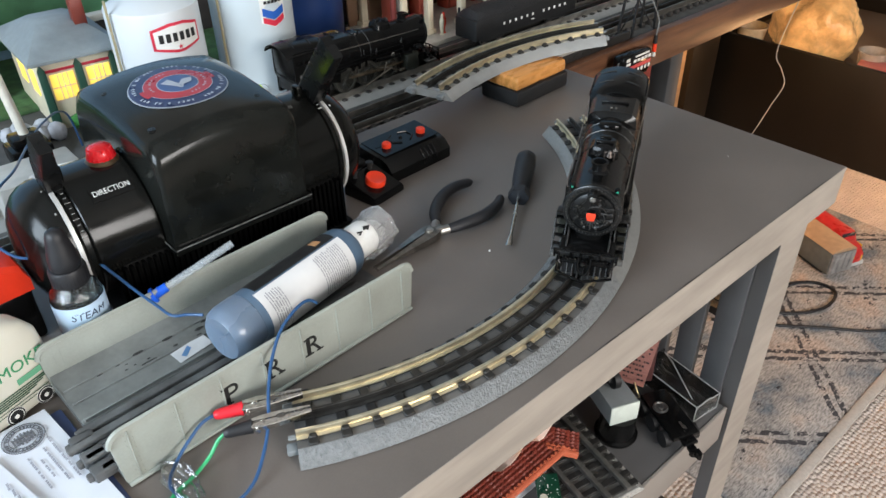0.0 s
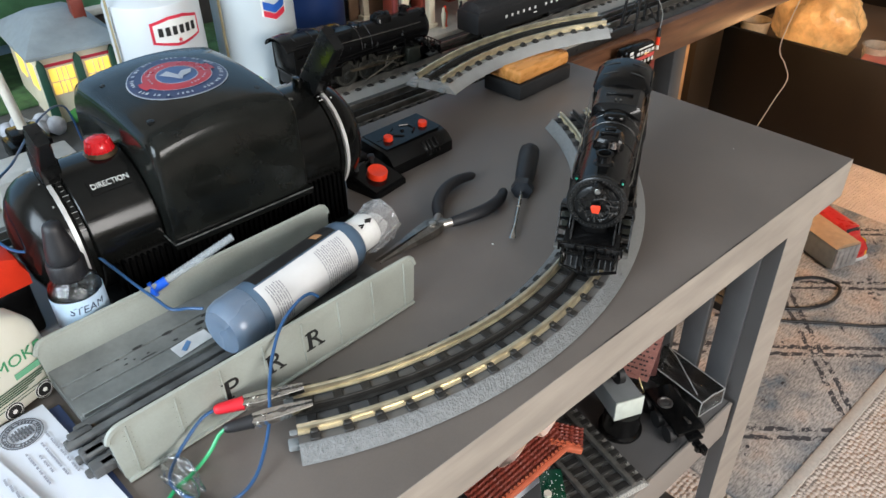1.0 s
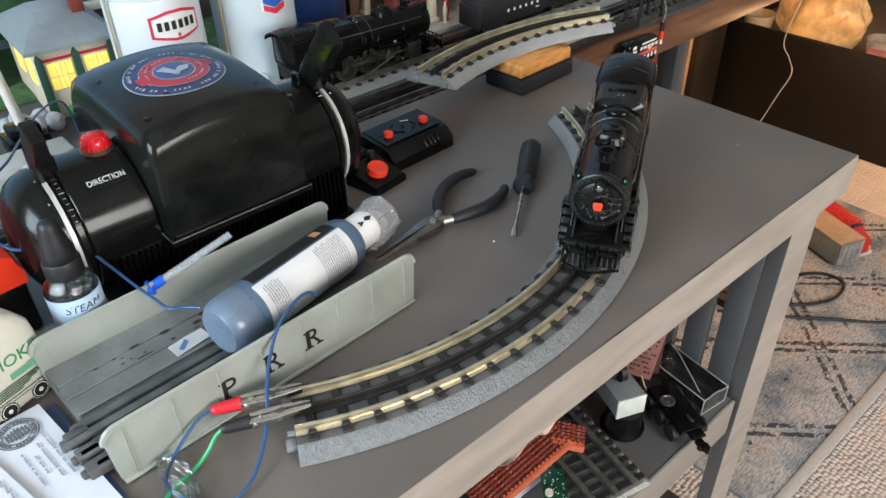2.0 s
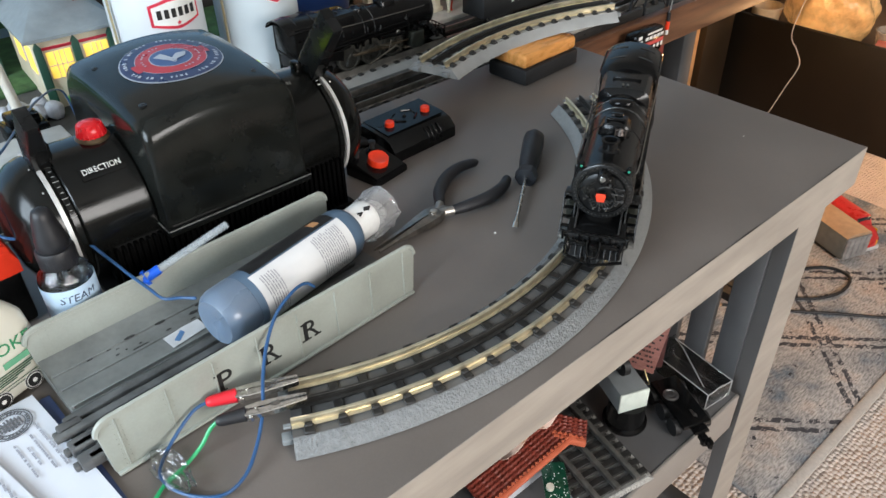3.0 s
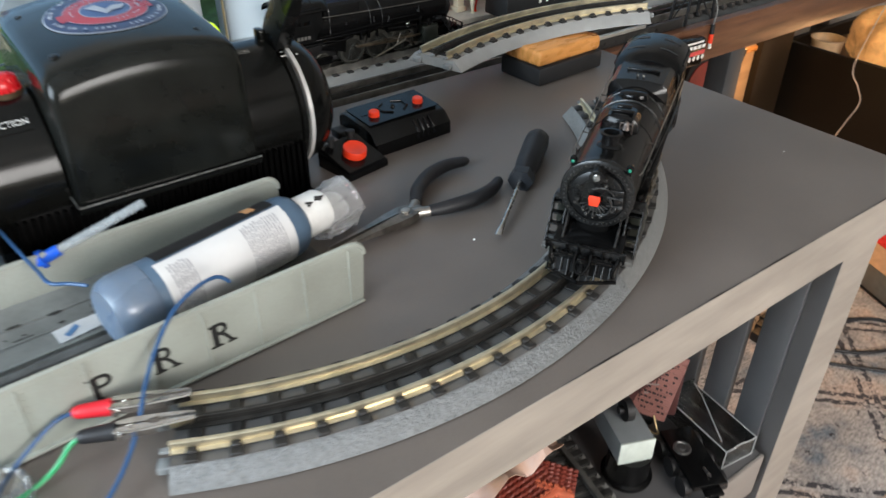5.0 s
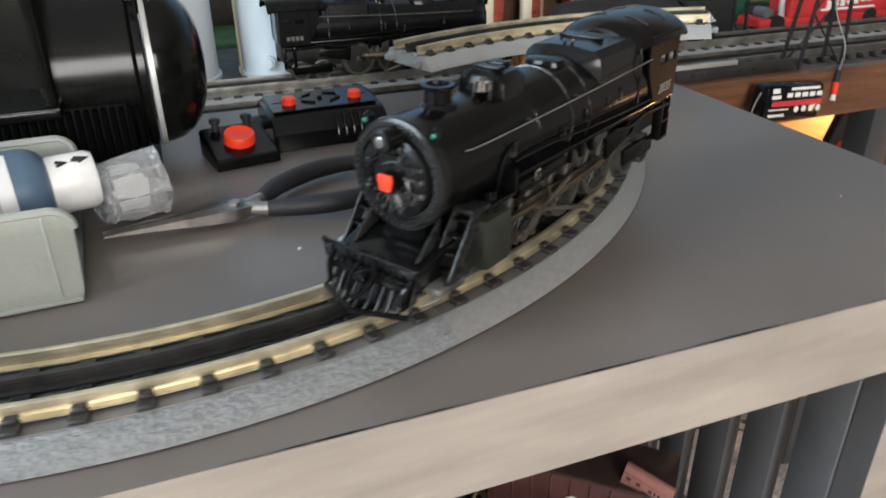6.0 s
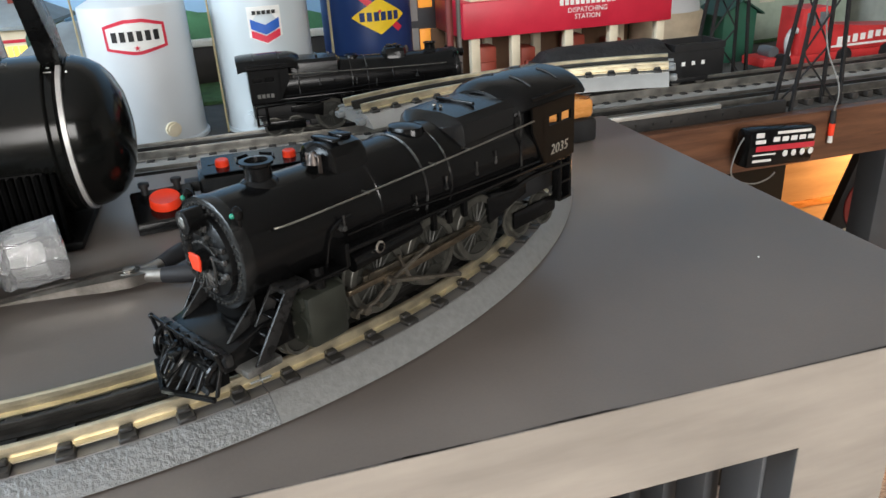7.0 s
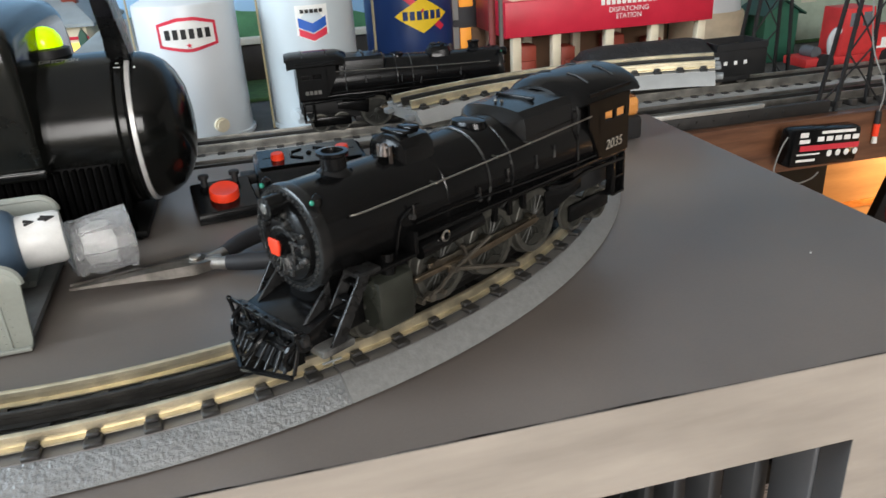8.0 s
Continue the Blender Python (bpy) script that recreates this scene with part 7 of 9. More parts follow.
r3 = 0.060
s3 = tank("oil_tank", -0.1630, 0.808, r3, 0.215, NAVY, "navy blue toy oil storage tank with a yellow diamond emblem", (212,))
Z3 = 0.077 - BOARD
on_tank(s3, r3, Z3, -84, [(-0.026, 0.022), (-0.018, 0.026), (0.033, -0.016), (0.026, -0.021)], HEXR, 0.0004, "arrow")
on_tank(s3, r3, Z3, -84, [(-0.037, 0.0), (-0.029, 0.0055), (0.0, 0.0225), (0.029, 0.0055), (0.037, 0.0), (0.029, -0.0055), (0.0, -0.0225), (-0.029, -0.0055)], YEL, 0.0009, "emblem", "yellow diamond emblem")
for k in range(6):
    on_tank(s3, r3, Z3, -84, rect(0.0066, 0.0110, (k - 2.5) * 0.0092, 0.0), NAVY, 0.0014, "emblem_bar")


def dispatch_station():
    D = thing("dispatch_station", pose(0, 0, BOARD), "toy dispatch station with a red lettered wall on cream columns", "model building")
    bm = B()
    box(bm, (-0.075, 0.665, 0.0), (0.250, 0.830, 0.008), 0.001)
    part("platform", bm, STONE, D, "pale concrete platform")
    for x in (-0.045, 0.010, 0.085, 0.150, 0.220):
        for y in (0.705, 0.815):
            bm = B()
            box(bm, (x - 0.006, y - 0.006, 0.008), (x + 0.006, y + 0.006, 0.082), 0.001)
            box(bm, (x - 0.009, y - 0.009, 0.008), (x + 0.009, y + 0.009, 0.016), 0.0015)
            part("column", bm, CREAM, D, "cream column")
    bm = B()
    box(bm, (-0.062, 0.694, 0.080), (0.232, 0.826, 0.124), 0.001)
    wl = part("upper_wall", bm, SIGNRED, D, "red outer wall")
    f = Matrix.Translation((0.108, 0.6935, 0.105)) @ pose(0, 0, 0, 90)
    bm = B()
    for k in range(11):
        patch(bm, rect(0.0052, 0.0072, (k - 5) * 0.0074, 0.0095), f, 0.0003)
    part("sign_bars", bm, WHITEINK, wl)
    lettering("DISPATCHING", 0.0088, f @ Matrix.Translation((0, -0.001, 0.0002)), WHITEINK, wl, 0.0001)
    lettering("STATION", 0.0088, f @ Matrix.Translation((0, -0.0095, 0.0002)), WHITEINK, wl, 0.0001)
    bm = B()
    box(bm, (-0.050, 0.702, 0.124), (0.220, 0.818, 0.170), 0.001)
    cabin = part("cabin", bm, CREAM, D, "cream glazed cabin")
    for k in range(6):
        bm = B()
        box(bm, (-0.040 + 0.044 * k, 0.7005, 0.132), (-0.006 + 0.044 * k, 0.7025, 0.162), 0.0005)
        part("window", bm, mat("dim_window", (0.45, 0.42, 0.30), 0.15, bump=0), cabin)
    bm = B()
    skin(bm, [[(x, 0.680, 0.170), (x, 0.760, 0.200), (x, 0.840, 0.170)] for x in (-0.075, 0.245)])
    part("roof", bm, mat("dark_roof", (0.04, 0.06, 0.05), 0.7), D)
    # red mechanisms under the floor
    for x, y, w, h in ((-0.025, 0.760, 0.030, 0.05), (0.045, 0.770, 0.022, 0.042), (0.120, 0.780, 0.028, 0.05), (0.185, 0.780, 0.022, 0.04)):
        bm = B()
        box(bm, (x, y, 0.008), (x + w, y + 0.03, 0.008 + h), 0.003)
        box(bm, (x + 0.004, y - 0.006, 0.012), (x + w - 0.004, y, 0.008 + h * 0.6), 0.002)
        part("machinery", bm, mat("machine_red", (0.32, 0.06, 0.035), 0.5), D, "dull red machinery")
    bm = B()
    box(bm, (-0.070, 0.824, 0.008), (0.240, 0.828, 0.080), 0.0005)
    part("rear_wall", bm, mat("brown_wall", (0.16, 0.09, 0.05), 0.7), D)


dispatch_station()


def toy_figure(x, y, m, label):
    bm = B()
    lathe(bm, [(0.0042, 0.0), (0.0042, 0.001), (0.0024, 0.002), (0.0030, 0.010), (0.0040, 0.016), (0.0042, 0.024), (0.0022, 0.028), (0.0024, 0.031), (0.0020, 0.034), (0.0003, 0.035)], pose(x, y, BOARD + 0.008), 12)
    tagged(part("toy_figure", bm, m), label, "toy figure", "toy figures on the platform")


toy_figure(0.030, 0.690, RED, "small plain red toy figure on the platform")
toy_figure(0.022, 0.685, CREAM, "small plain cream toy figure on the platform")
toy_figure(0.066, 0.690, BLKM, "small plain dark toy figure on the platform")


def signal_post(x, y, h, m, label, r=0.0045):
    P = thing("signal_post", pose(x, y, BOARD), label, "post", "posts of the layout")
    bm = B()
    box(bm, (-0.012, -0.012, 0), (0.012, 0.012, 0.006), 0.001)
    part("foot", bm, BLKM, P)
    bm = B()
    cyl(bm, (0, 0, 0.005), (0, 0, h), r, r * 0.9, seg=14)
    part("shaft", bm, m, P)
    bm = B()
    lathe(bm, [(r * 1.8, 0), (r * 1.8, 0.004), (r, 0.008)], pose(0, 0, h), 14)
    part("cap", bm, BLKM, P)


signal_post(-0.084, 0.680, 0.24, mat("maroon_paint", (0.16, 0.03, 0.025), 0.45), "dark maroon post beside the tracks")
signal_post(-0.071, 0.684, 0.24, mat("grey_post_paint", (0.16, 0.15, 0.14), 0.45), "thin grey post beside the tracks", 0.003)


def signal_tower():
    S = thing("signal_tower", pose(-0.098, 0.860, BOARD), "dark toy tower with orange lit panels", "model building")
    bm = B()
    box(bm, (-0.005, 0, 0.0), (0.055, 0.06, 0.24), 0.002)
    part("wall", bm, mat("slate_tower", (0.06, 0.065, 0.075), 0.6), S)
    for k in range(3):
        bm = B()
        box(bm, (0.004, -0.003, 0.022 + 0.066 * k), (0.018, 0.001, 0.078 + 0.066 * k), 0.0005)
        part("panel", bm, mat("grey_panel", (0.32, 0.33, 0.33), 0.5), S)
        bm = B()
        box(bm, (0.020, -0.004, 0.040 + 0.066 * k), (0.040, 0.001, 0.076 + 0.066 * k), 0.0005)
        part("lit_panel", bm, mat("orange_lit", (0.95, 0.36, 0.05), 0.5, bump=0, emit=0.5), S, "orange lit window")


signal_tower()


def station_house(m, label):
    H = thing("station_house", m, label, "model building", "stations of the layout")
    w, d, h = 0.0490, 0.080, 0.092
    bm = B()
    box(bm, (-w, 0, 0), (w, 2 * d, h), 0.001)
    part("wall", bm, CREAM, H, "cream walls")
    for x in (-0.0380, 0.0080):
        bm = B()
        box(bm, (x, -0.0012, 0.040), (x + 0.030, 0.0008, 0.074), 0.0003)
        pane = part("window", bm, LAMPGLOW, H, "glowing yellow window")
        bm = B()
        for k in range(3):
            box(bm, (x + 0.0090 + 0.0060 * k, -0.0020, 0.040), (x + 0.0100 + 0.0060 * k, -0.0012, 0.074), 0, None)
        box(bm, (x, -0.0020, 0.056), (x + 0.030, -0.0012, 0.0572), 0, None)
        part("muntins", bm, CREAM, pane)
    bm = B()
    box(bm, (-w - 0.0012, 0.030, 0.040), (-w + 0.0008, 0.060, 0.074), 0.0003)
    part("window", bm, LAMPGLOW, H, "glowing side window")
    bm = B()
    box(bm, (-w - 0.0012, 0.090, 0.040), (-w + 0.0008, 0.120, 0.074), 0.0003)
    part("window", bm, LAMPGLOW, H, "glowing side window")
    bm = B()
    box(bm, (-w - 0.001, -0.0016, 0.0775), (w + 0.001, 0.0008, 0.0810), 0.0003)
    part("trim_band", bm, SIGNRED, H, "thin red band")
    for x in (-0.046, -0.001, 0.044):
        bm = B()
        prism(bm, [(-0.0055, 0.0), (0.0055, 0.0), (0.0045, 0.082), (0.0, 0.090), (-0.0045, 0.082)], 0.006, Matrix.Translation((x, 0.0005, 0)) @ pose(0, 0, 0, 90), 0.0006)
        part("pilaster", bm, mat("dark_green_paint", (0.02, 0.07, 0.045), 0.5), H, "dark green pilaster")
    bm = B()
    e = 0.012
    rings = [[(-w - e, -e, h), (w + e, -e, h), (w + e, 2 * d + e, h), (-w - e, 2 * d + e, h)], [(-w - e, -e, h + 0.004), (w + e, -e, h + 0.004), (w + e, 2 * d + e, h + 0.004), (-w - e, 2 * d + e, h + 0.004)], [(-w * 0.45, d * 0.75, h + 0.034), (w * 0.45, d * 0.75, h + 0.034), (w * 0.45, d * 1.25, h + 0.034), (-w * 0.45, d * 1.25, h + 0.034)]]
    skin(bm, rings)
    part("roof", bm, mat("grey_shingle", (0.24, 0.27, 0.28), 0.7, var=0.1, scale=60, bump=0.3, fine=300), H, "grey hipped roof")
    bm = B()
    box(bm, (0.020, 0.04, h + 0.02), (0.036, 0.056, h + 0.058), 0.001)
    part("chimney", bm, TERRA, H)


station_house(pose(-0.5350, 0.775, BOARD, 0, 0, -3), "cream toy station with lit windows and a grey roof")
station_house(pose(-0.6600, 0.935, BOARD + 0.0062, 0, 0, -6) @ Matrix.Diagonal((1.25, 0.9, 1.2, 1)), "large cream toy station with a grey roof behind the first")


def lamp_post():
    P = thing("street_lamp", pose(-0.6350, 0.715, BOARD), "white toy street lamp post on a black base", "lamp")
    bm = B()
    cyl(bm, (0, 0, 0.035), (-0.012, 0.01, 0.19), 0.006, 0.005, seg=14)
    part("pole", bm, mat("lamp_white", (0.68, 0.64, 0.55), 0.4), P)
    bm = B()
    box(bm, (-0.024, -0.022, 0), (0.024, 0.022, 0.024), 0.004)
    box(bm, (-0.018, -0.016, 0.022), (0.018, 0.016, 0.036), 0.004)
    part("base", bm, BLK, P)
    bm = B()
    ball(bm, (-0.0125, 0.01, 0.196), 0.010, 14)
    part("globe", bm, BLKM, P)


lamp_post()
rng = random.Random(4)
for i in range(9):
    bm = B()
    bmesh.ops.create_icosphere(bm, subdivisions=2, radius=rng.uniform(0.009, 0.015))
    for v in bm.verts:
        v.co *= 1 + 0.3 * noise.noise(v.co * 90 + Vector((i, 0, 0)))
    cx, cy = (-0.572 + 0.016 * (i % 2), 0.735 + 0.010 * i) if i % 4 == 3 else (-0.640 + 0.013 * (i % 5) + rng.uniform(-0.004, 0.004), 0.755 + 0.024 * (i // 5) + rng.uniform(-0.004, 0.004))
    for v in bm.verts:
        v.co += Vector((cx, cy, BOARD + 0.011))
    green = i % 4 == 3
    tagged(part("bush" if green else "boulder", bm, mat("bush_green", (0.05, 0.22, 0.05), 0.9, var=0.4, scale=200, bump=0.5) if green else mat("pale_stone", (0.42, 0.43, 0.46), 0.8, var=0.2, scale=120, bump=0.3)), "small green scenery bush on the layout" if green else "pale grey scenery stone on the layout", "bush" if green else "stone", "scenery clumps")

# white goods box and wires near the left end
bm = B()
box(bm, (-0.705, 0.545, BOARD), (-0.618, 0.605, BOARD + 0.055), 0.003)
tagged(part("terminal_box", bm, mat("pale_grey_box", (0.40, 0.39, 0.36), 0.5)), "pale grey terminal box behind the transformer", "box")
bm = B()
tube(bm, spline([(-0.600, 0.520, BOARD + 0.004), (-0.622, 0.515, 0.030), (-0.640, 0.520, 0.038), (-0.660, 0.535, 0.030), (-0.672, 0.550, 0.0215)], 8), 0.0014, 8)
tagged(part("cable", bm, mat("white_cable", (0.6, 0.58, 0.52), 0.5)), "thin white cable behind the transformer", "cable")


def fire_engine_car():
    F = thing("red_crane_car", pose(0.350, 0.668, BOARD - 0.0125) @ Matrix.Diagonal((1.02, 1, 1.0, 1)), "red toy rail crane car with white lettering", "toy rail car")
    bm = B()
    box(bm, (0.0, -0.022, 0.022), (0.235, 0.026, 0.034), 0.002)
    CRANE = mat("dusty_crane_red", (0.50, 0.030, 0.030), 0.5, var=0.2, scale=40, bump=0.1)
    part("deck", bm, CRANE, F, "red deck")
    bm = B()
    prism(bm, [(0.052, 0.034), (0.235, 0.034), (0.235, 0.060), (0.150, 0.066), (0.100, 0.070), (0.098, 0.096), (0.054, 0.096)], 0.046, Matrix.Translation((0, 0.024, 0)) @ pose(0, 0, 0, 90), 0.002)
    body = part("body", bm, CRANE, F, "red cab and hood")
    bm = B()
    box(bm, (0.060, -0.0232, 0.072), (0.074, -0.0212, 0.090), 0.0005)
    box(bm, (0.080, -0.0232, 0.072), (0.093, -0.0212, 0.090), 0.0005)
    part("windows", bm, mat("dim_glass", (0.12, 0.13, 0.14), 0.15, bump=0), body)
    bm = B()
    for k in range(7):
        patch(bm, rect(0.008, 0.011 - 0.002 * (k % 2), 0.118 + 0.0125 * k, 0.048 + 0.001 * k), Matrix.Translation((0, -0.0224, 0)) @ pose(0, 0, 0, 90), 0.0004)
    patch(bm, rect(0.100, 0.003, 0.155, 0.041), Matrix.Translation((0, -0.0224, 0)) @ pose(0, 0, 0, 90), 0.0004)
    part("white_scroll", bm, WHITEINK, body, "white script bars")
    bm = B()
    tube(bm, spline([(0.045, -0.012, 0.034), (0.040, -0.014, 0.055), (0.048, -0.014, 0.068), (0.060, -0.014, 0.060), (0.062, -0.014, 0.040)], 6), 0.0042, 10)
    part("hose", bm, mat("pale_hose", (0.45, 0.46, 0.46), 0.5), F)
    bm = B()
    cyl(bm, (0.022, -0.012, 0.040), (0.022, 0.012, 0.040), 0.008, seg=18)
    part("reel", bm, mat("reel_grey", (0.10, 0.11, 0.12), 0.5), F)
    for x in (0.030, 0.128, 0.200):
        bm = B()
        for s in (-1, 1):
            cyl(bm, (x, s * 0.016, 0.026), (x, s * 0.024, 0.026), 0.0125, seg=20)
        cyl(bm, (x, -0.016, 0.026), (x, 0.016, 0.026), 0.002, seg=8)
        part("wheelset", bm, BLKM, F)


fire_engine_car()


def lattice_tower(x, y):
    T = thing("lattice_tower", pose(x, y, BOARD), "black open lattice tower beside the tracks", "tower", "lattice towers")
    bm = B()
    h = 0.20
    feet = [(-0.020, -0.014), (0.046, -0.014), (0.046, 0.014), (-0.020, 0.014)]
    tops = [(0.008, -0.008), (0.036, -0.008), (0.036, 0.008), (0.008, 0.008)]
    bm.free()
    for (a, b), (c, d) in zip(feet, tops):
        bm = B()
        tube(bm, [(a, b, 0), (c, d, h)], 0.0024, 4)
        part("leg", bm, BLKM, T)
    bm = B()
    for k in range(3):
        t0, t1 = k / 3, (k + 1) / 3
        for i in (0, 2):
            j = (i + 1) % 4
            p = Vector((*feet[i], 0)).lerp(Vector((*tops[i], h)), t0)
            q = Vector((*feet[j], 0)).lerp(Vector((*tops[j], h)), t1)
            p2 = Vector((*feet[j], 0)).lerp(Vector((*tops[j], h)), t0)
            q2 = Vector((*feet[i], 0)).lerp(Vector((*tops[i], h)), t1)
            tube(bm, [p, q] if (k + i) % 2 else [p2, q2], 0.0011, 4)
    tagged(part("bracing", bm, BLKM, T), kind="stuff")


lattice_tower(0.262, 0.472)
lattice_tower(0.262, 0.640)


def green_shed():
    S = thing("green_shed", pose(0.352, 0.745, BOARD) @ Matrix.Diagonal((1, 1, 0.80, 1)), "small green toy shed with a gabled roof", "model building")
    bm = B()
    prism(bm, [(0.0, 0.0), (0.055, 0.0), (0.055, 0.090), (0.0275, 0.110), (0.0, 0.090)], 0.06, Matrix.Translation((0, 0.06, 0)) @ pose(0, 0, 0, 90), 0.001)
    part("wall", bm, mat("shed_green", (0.02, 0.10, 0.06), 0.6), S)
    bm = B()
    for s in (-1, 1):
        prism(bm, [(0.0275, 0.1135), (0.0275, 0.1105), (0.0275 + s * 0.036, 0.0835), (0.0275 + s * 0.036, 0.0870)][:: s], 0.072, Matrix.Translation((0, 0.066, 0)) @ pose(0, 0, 0, 90))
    part("roof", bm, mat("shed_roof", (0.015, 0.06, 0.04), 0.6), S)
    W = thing("water_tank", pose(0.2900, 0.800, BOARD) @ Matrix.Diagonal((1.38, 1.2, 0.92, 1)), "beige toy tank with a white domed top", "model building")
    bm = B()
    lathe(bm, [(0.040, 0.0), (0.040, 0.080), (0.038, 0.084)], Matrix(), 32)
    part("shell", bm, mat("beige_tank", (0.50, 0.42, 0.30), 0.6), W)
    bm = B()
    lathe(bm, [(0.036, 0.084), (0.034, 0.105), (0.022, 0.122), (0.002, 0.128)], Matrix(), 32)
    part("dome", bm, TANKW, W)


green_shed()
# pale green buildings closing the far right of the layout
for x, y, w, h, c, lab in ((0.42, 0.86, 0.26, 0.15, (0.30, 0.37, 0.30), "pale green toy warehouse at the rear of the layout"), (0.72, 0.80, 0.20, 0.12, (0.35, 0.36, 0.32), "grey toy warehouse at the rear of the layout")):
    W = thing("warehouse", pose(x, y, BOARD + 0.006), lab, "model building", "warehouses of the layout")
    bm = B()
    box(bm, (0, 0, 0), (w, 0.14, h), 0.001)
    part("wall", bm, mat("warehouse_wall", c, 0.7, var=0.15, scale=40), W)
    bm = B()
    box(bm, (-0.008, -0.008, h), (w + 0.008, 0.148, h + 0.008), 0.001)
    part("roof", bm, mat("warehouse_roof", (0.10, 0.10, 0.10), 0.8), W)
    for k in range(4):
        bm = B()
        box(bm, (0.02 + k * w / 4.4, -0.0015, h * 0.4), (0.02 + k * w / 4.4 + 0.028, 0.001, h * 0.75), 0.0004)
        part("window", bm, mat("pale_window", (0.5, 0.5, 0.42), 0.2, bump=0), W)


def pager():
    P = thing("battery_charger", pose(0.1970, 0.4330, -0.0540, 0, 5, 8), "small black electronic unit with a red striped display on the fascia", "electronic unit")
    bm = B()
    box(bm, (-0.0480, -0.022, -0.021), (0.0480, 0.0, 0.021), 0.006)
    part("case", bm, BLK, P, "black case")
    f = Matrix.Translation((0, -0.0222, 0)) @ pose(0, 0, 0, 90)
    bm = B()
    patch(bm, rect(0.084, 0.0058, 0.003, 0.0005), f, 0.0004)
    part("red_stripe", bm, mat("stripe_red", (0.55, 0.03, 0.05), 0.4, bump=0), P, "red printed stripe")
    bm = B()
    for k in range(5):
        patch(bm, rect(0.0090, 0.0050, -0.012 + 0.0125 * k, 0.0095), f, 0.0004)
        if k < 4:
            patch(bm, ngon(0.0036, 12, 0.004 + 0.0125 * k, -0.0068), f, 0.0004)
    patch(bm, rect(0.048, 0.0030, 0.012, 0.0165), f, 0.0004)
    patch(bm, rect(0.011, 0.0052, -0.036, 0.015), f, 0.0004)
    patch(bm, rect(0.014, 0.0040, -0.034, 0.0080), f, 0.0004)
    patch(bm, rect(0.032, 0.0016, -0.026, -0.0060), f, 0.0004)
    patch(bm, rect(0.026, 0.0026, -0.028, -0.0125), f, 0.0004)
    part("print", bm, WHITEINK, P, "white printed bars")
    bm = B()
    tube(bm, spline([(-0.047, -0.012, 0.012), (-0.056, -0.014, 0.000), (-0.060, -0.014, -0.022), (-0.050, -0.014, -0.034), (-0.020, -0.010, -0.042), (0.004, -0.006, -0.040), (0.016, -0.004, -0.034)], 6), 0.0008, 6)
    part("lead", bm, mat("grey_lead", (0.22, 0.22, 0.21), 0.4), P)
    C = thing("jumper_clip", pose(0.2820, 0.4360, -0.0480), "red and white clip hanging from a grey wire", "clip")
    bm = B()
    cyl(bm, (0, 0, 0.004), (0, 0, 0.018), 0.0036, 0.0030, seg=10)
    part("sleeve", bm, BLKM, C)
    bm = B()
    cyl(bm, (0, 0, -0.010), (0, 0, 0.004), 0.0034, seg=10)
    part("grip", bm, RED, C)
    bm = B()
    cyl(bm, (0, 0, -0.018), (0, 0, -0.010), 0.0032, 0.0024, seg=10)
    part("tip", bm, WHITEINK, C)
    bm = B()
    tube(bm, spline([(0, 0, 0.018), (0.002, 0.001, 0.045), (-0.004, 0.020, 0.085), (0.004, 0.040, 0.14), (0.010, 0.05, 0.20)], 6), 0.0009, 6)
    part("wire", bm, mat("clear_wire", (0.20, 0.195, 0.18), 0.4), C)


pager()

# low wall added along the rear, dark for the shadowed gap, with a pale coping
WALLTOP = 0.026
bm = B()
box(bm, (-0.462, 0.996, WALLTOP + 0.0005), (1.20, 1.016, WALLTOP + 0.011), 0.002)
tagged(part("wall_coping", bm, STONE), "pale coping along the dark toy wall", "coping")
bm = B()
box(bm, (-0.46, 1.000, BOARD + 0.006), (1.20, 1.012, WALLTOP), 0.001)
tagged(part("shade_wall", bm, mat("shade_wall_brown", (0.035, 0.028, 0.024), 0.8, var=0.4, scale=30, bump=0.2)), "low dark brown toy wall added for the shadowed gap at the layout's rear", "toy wall")


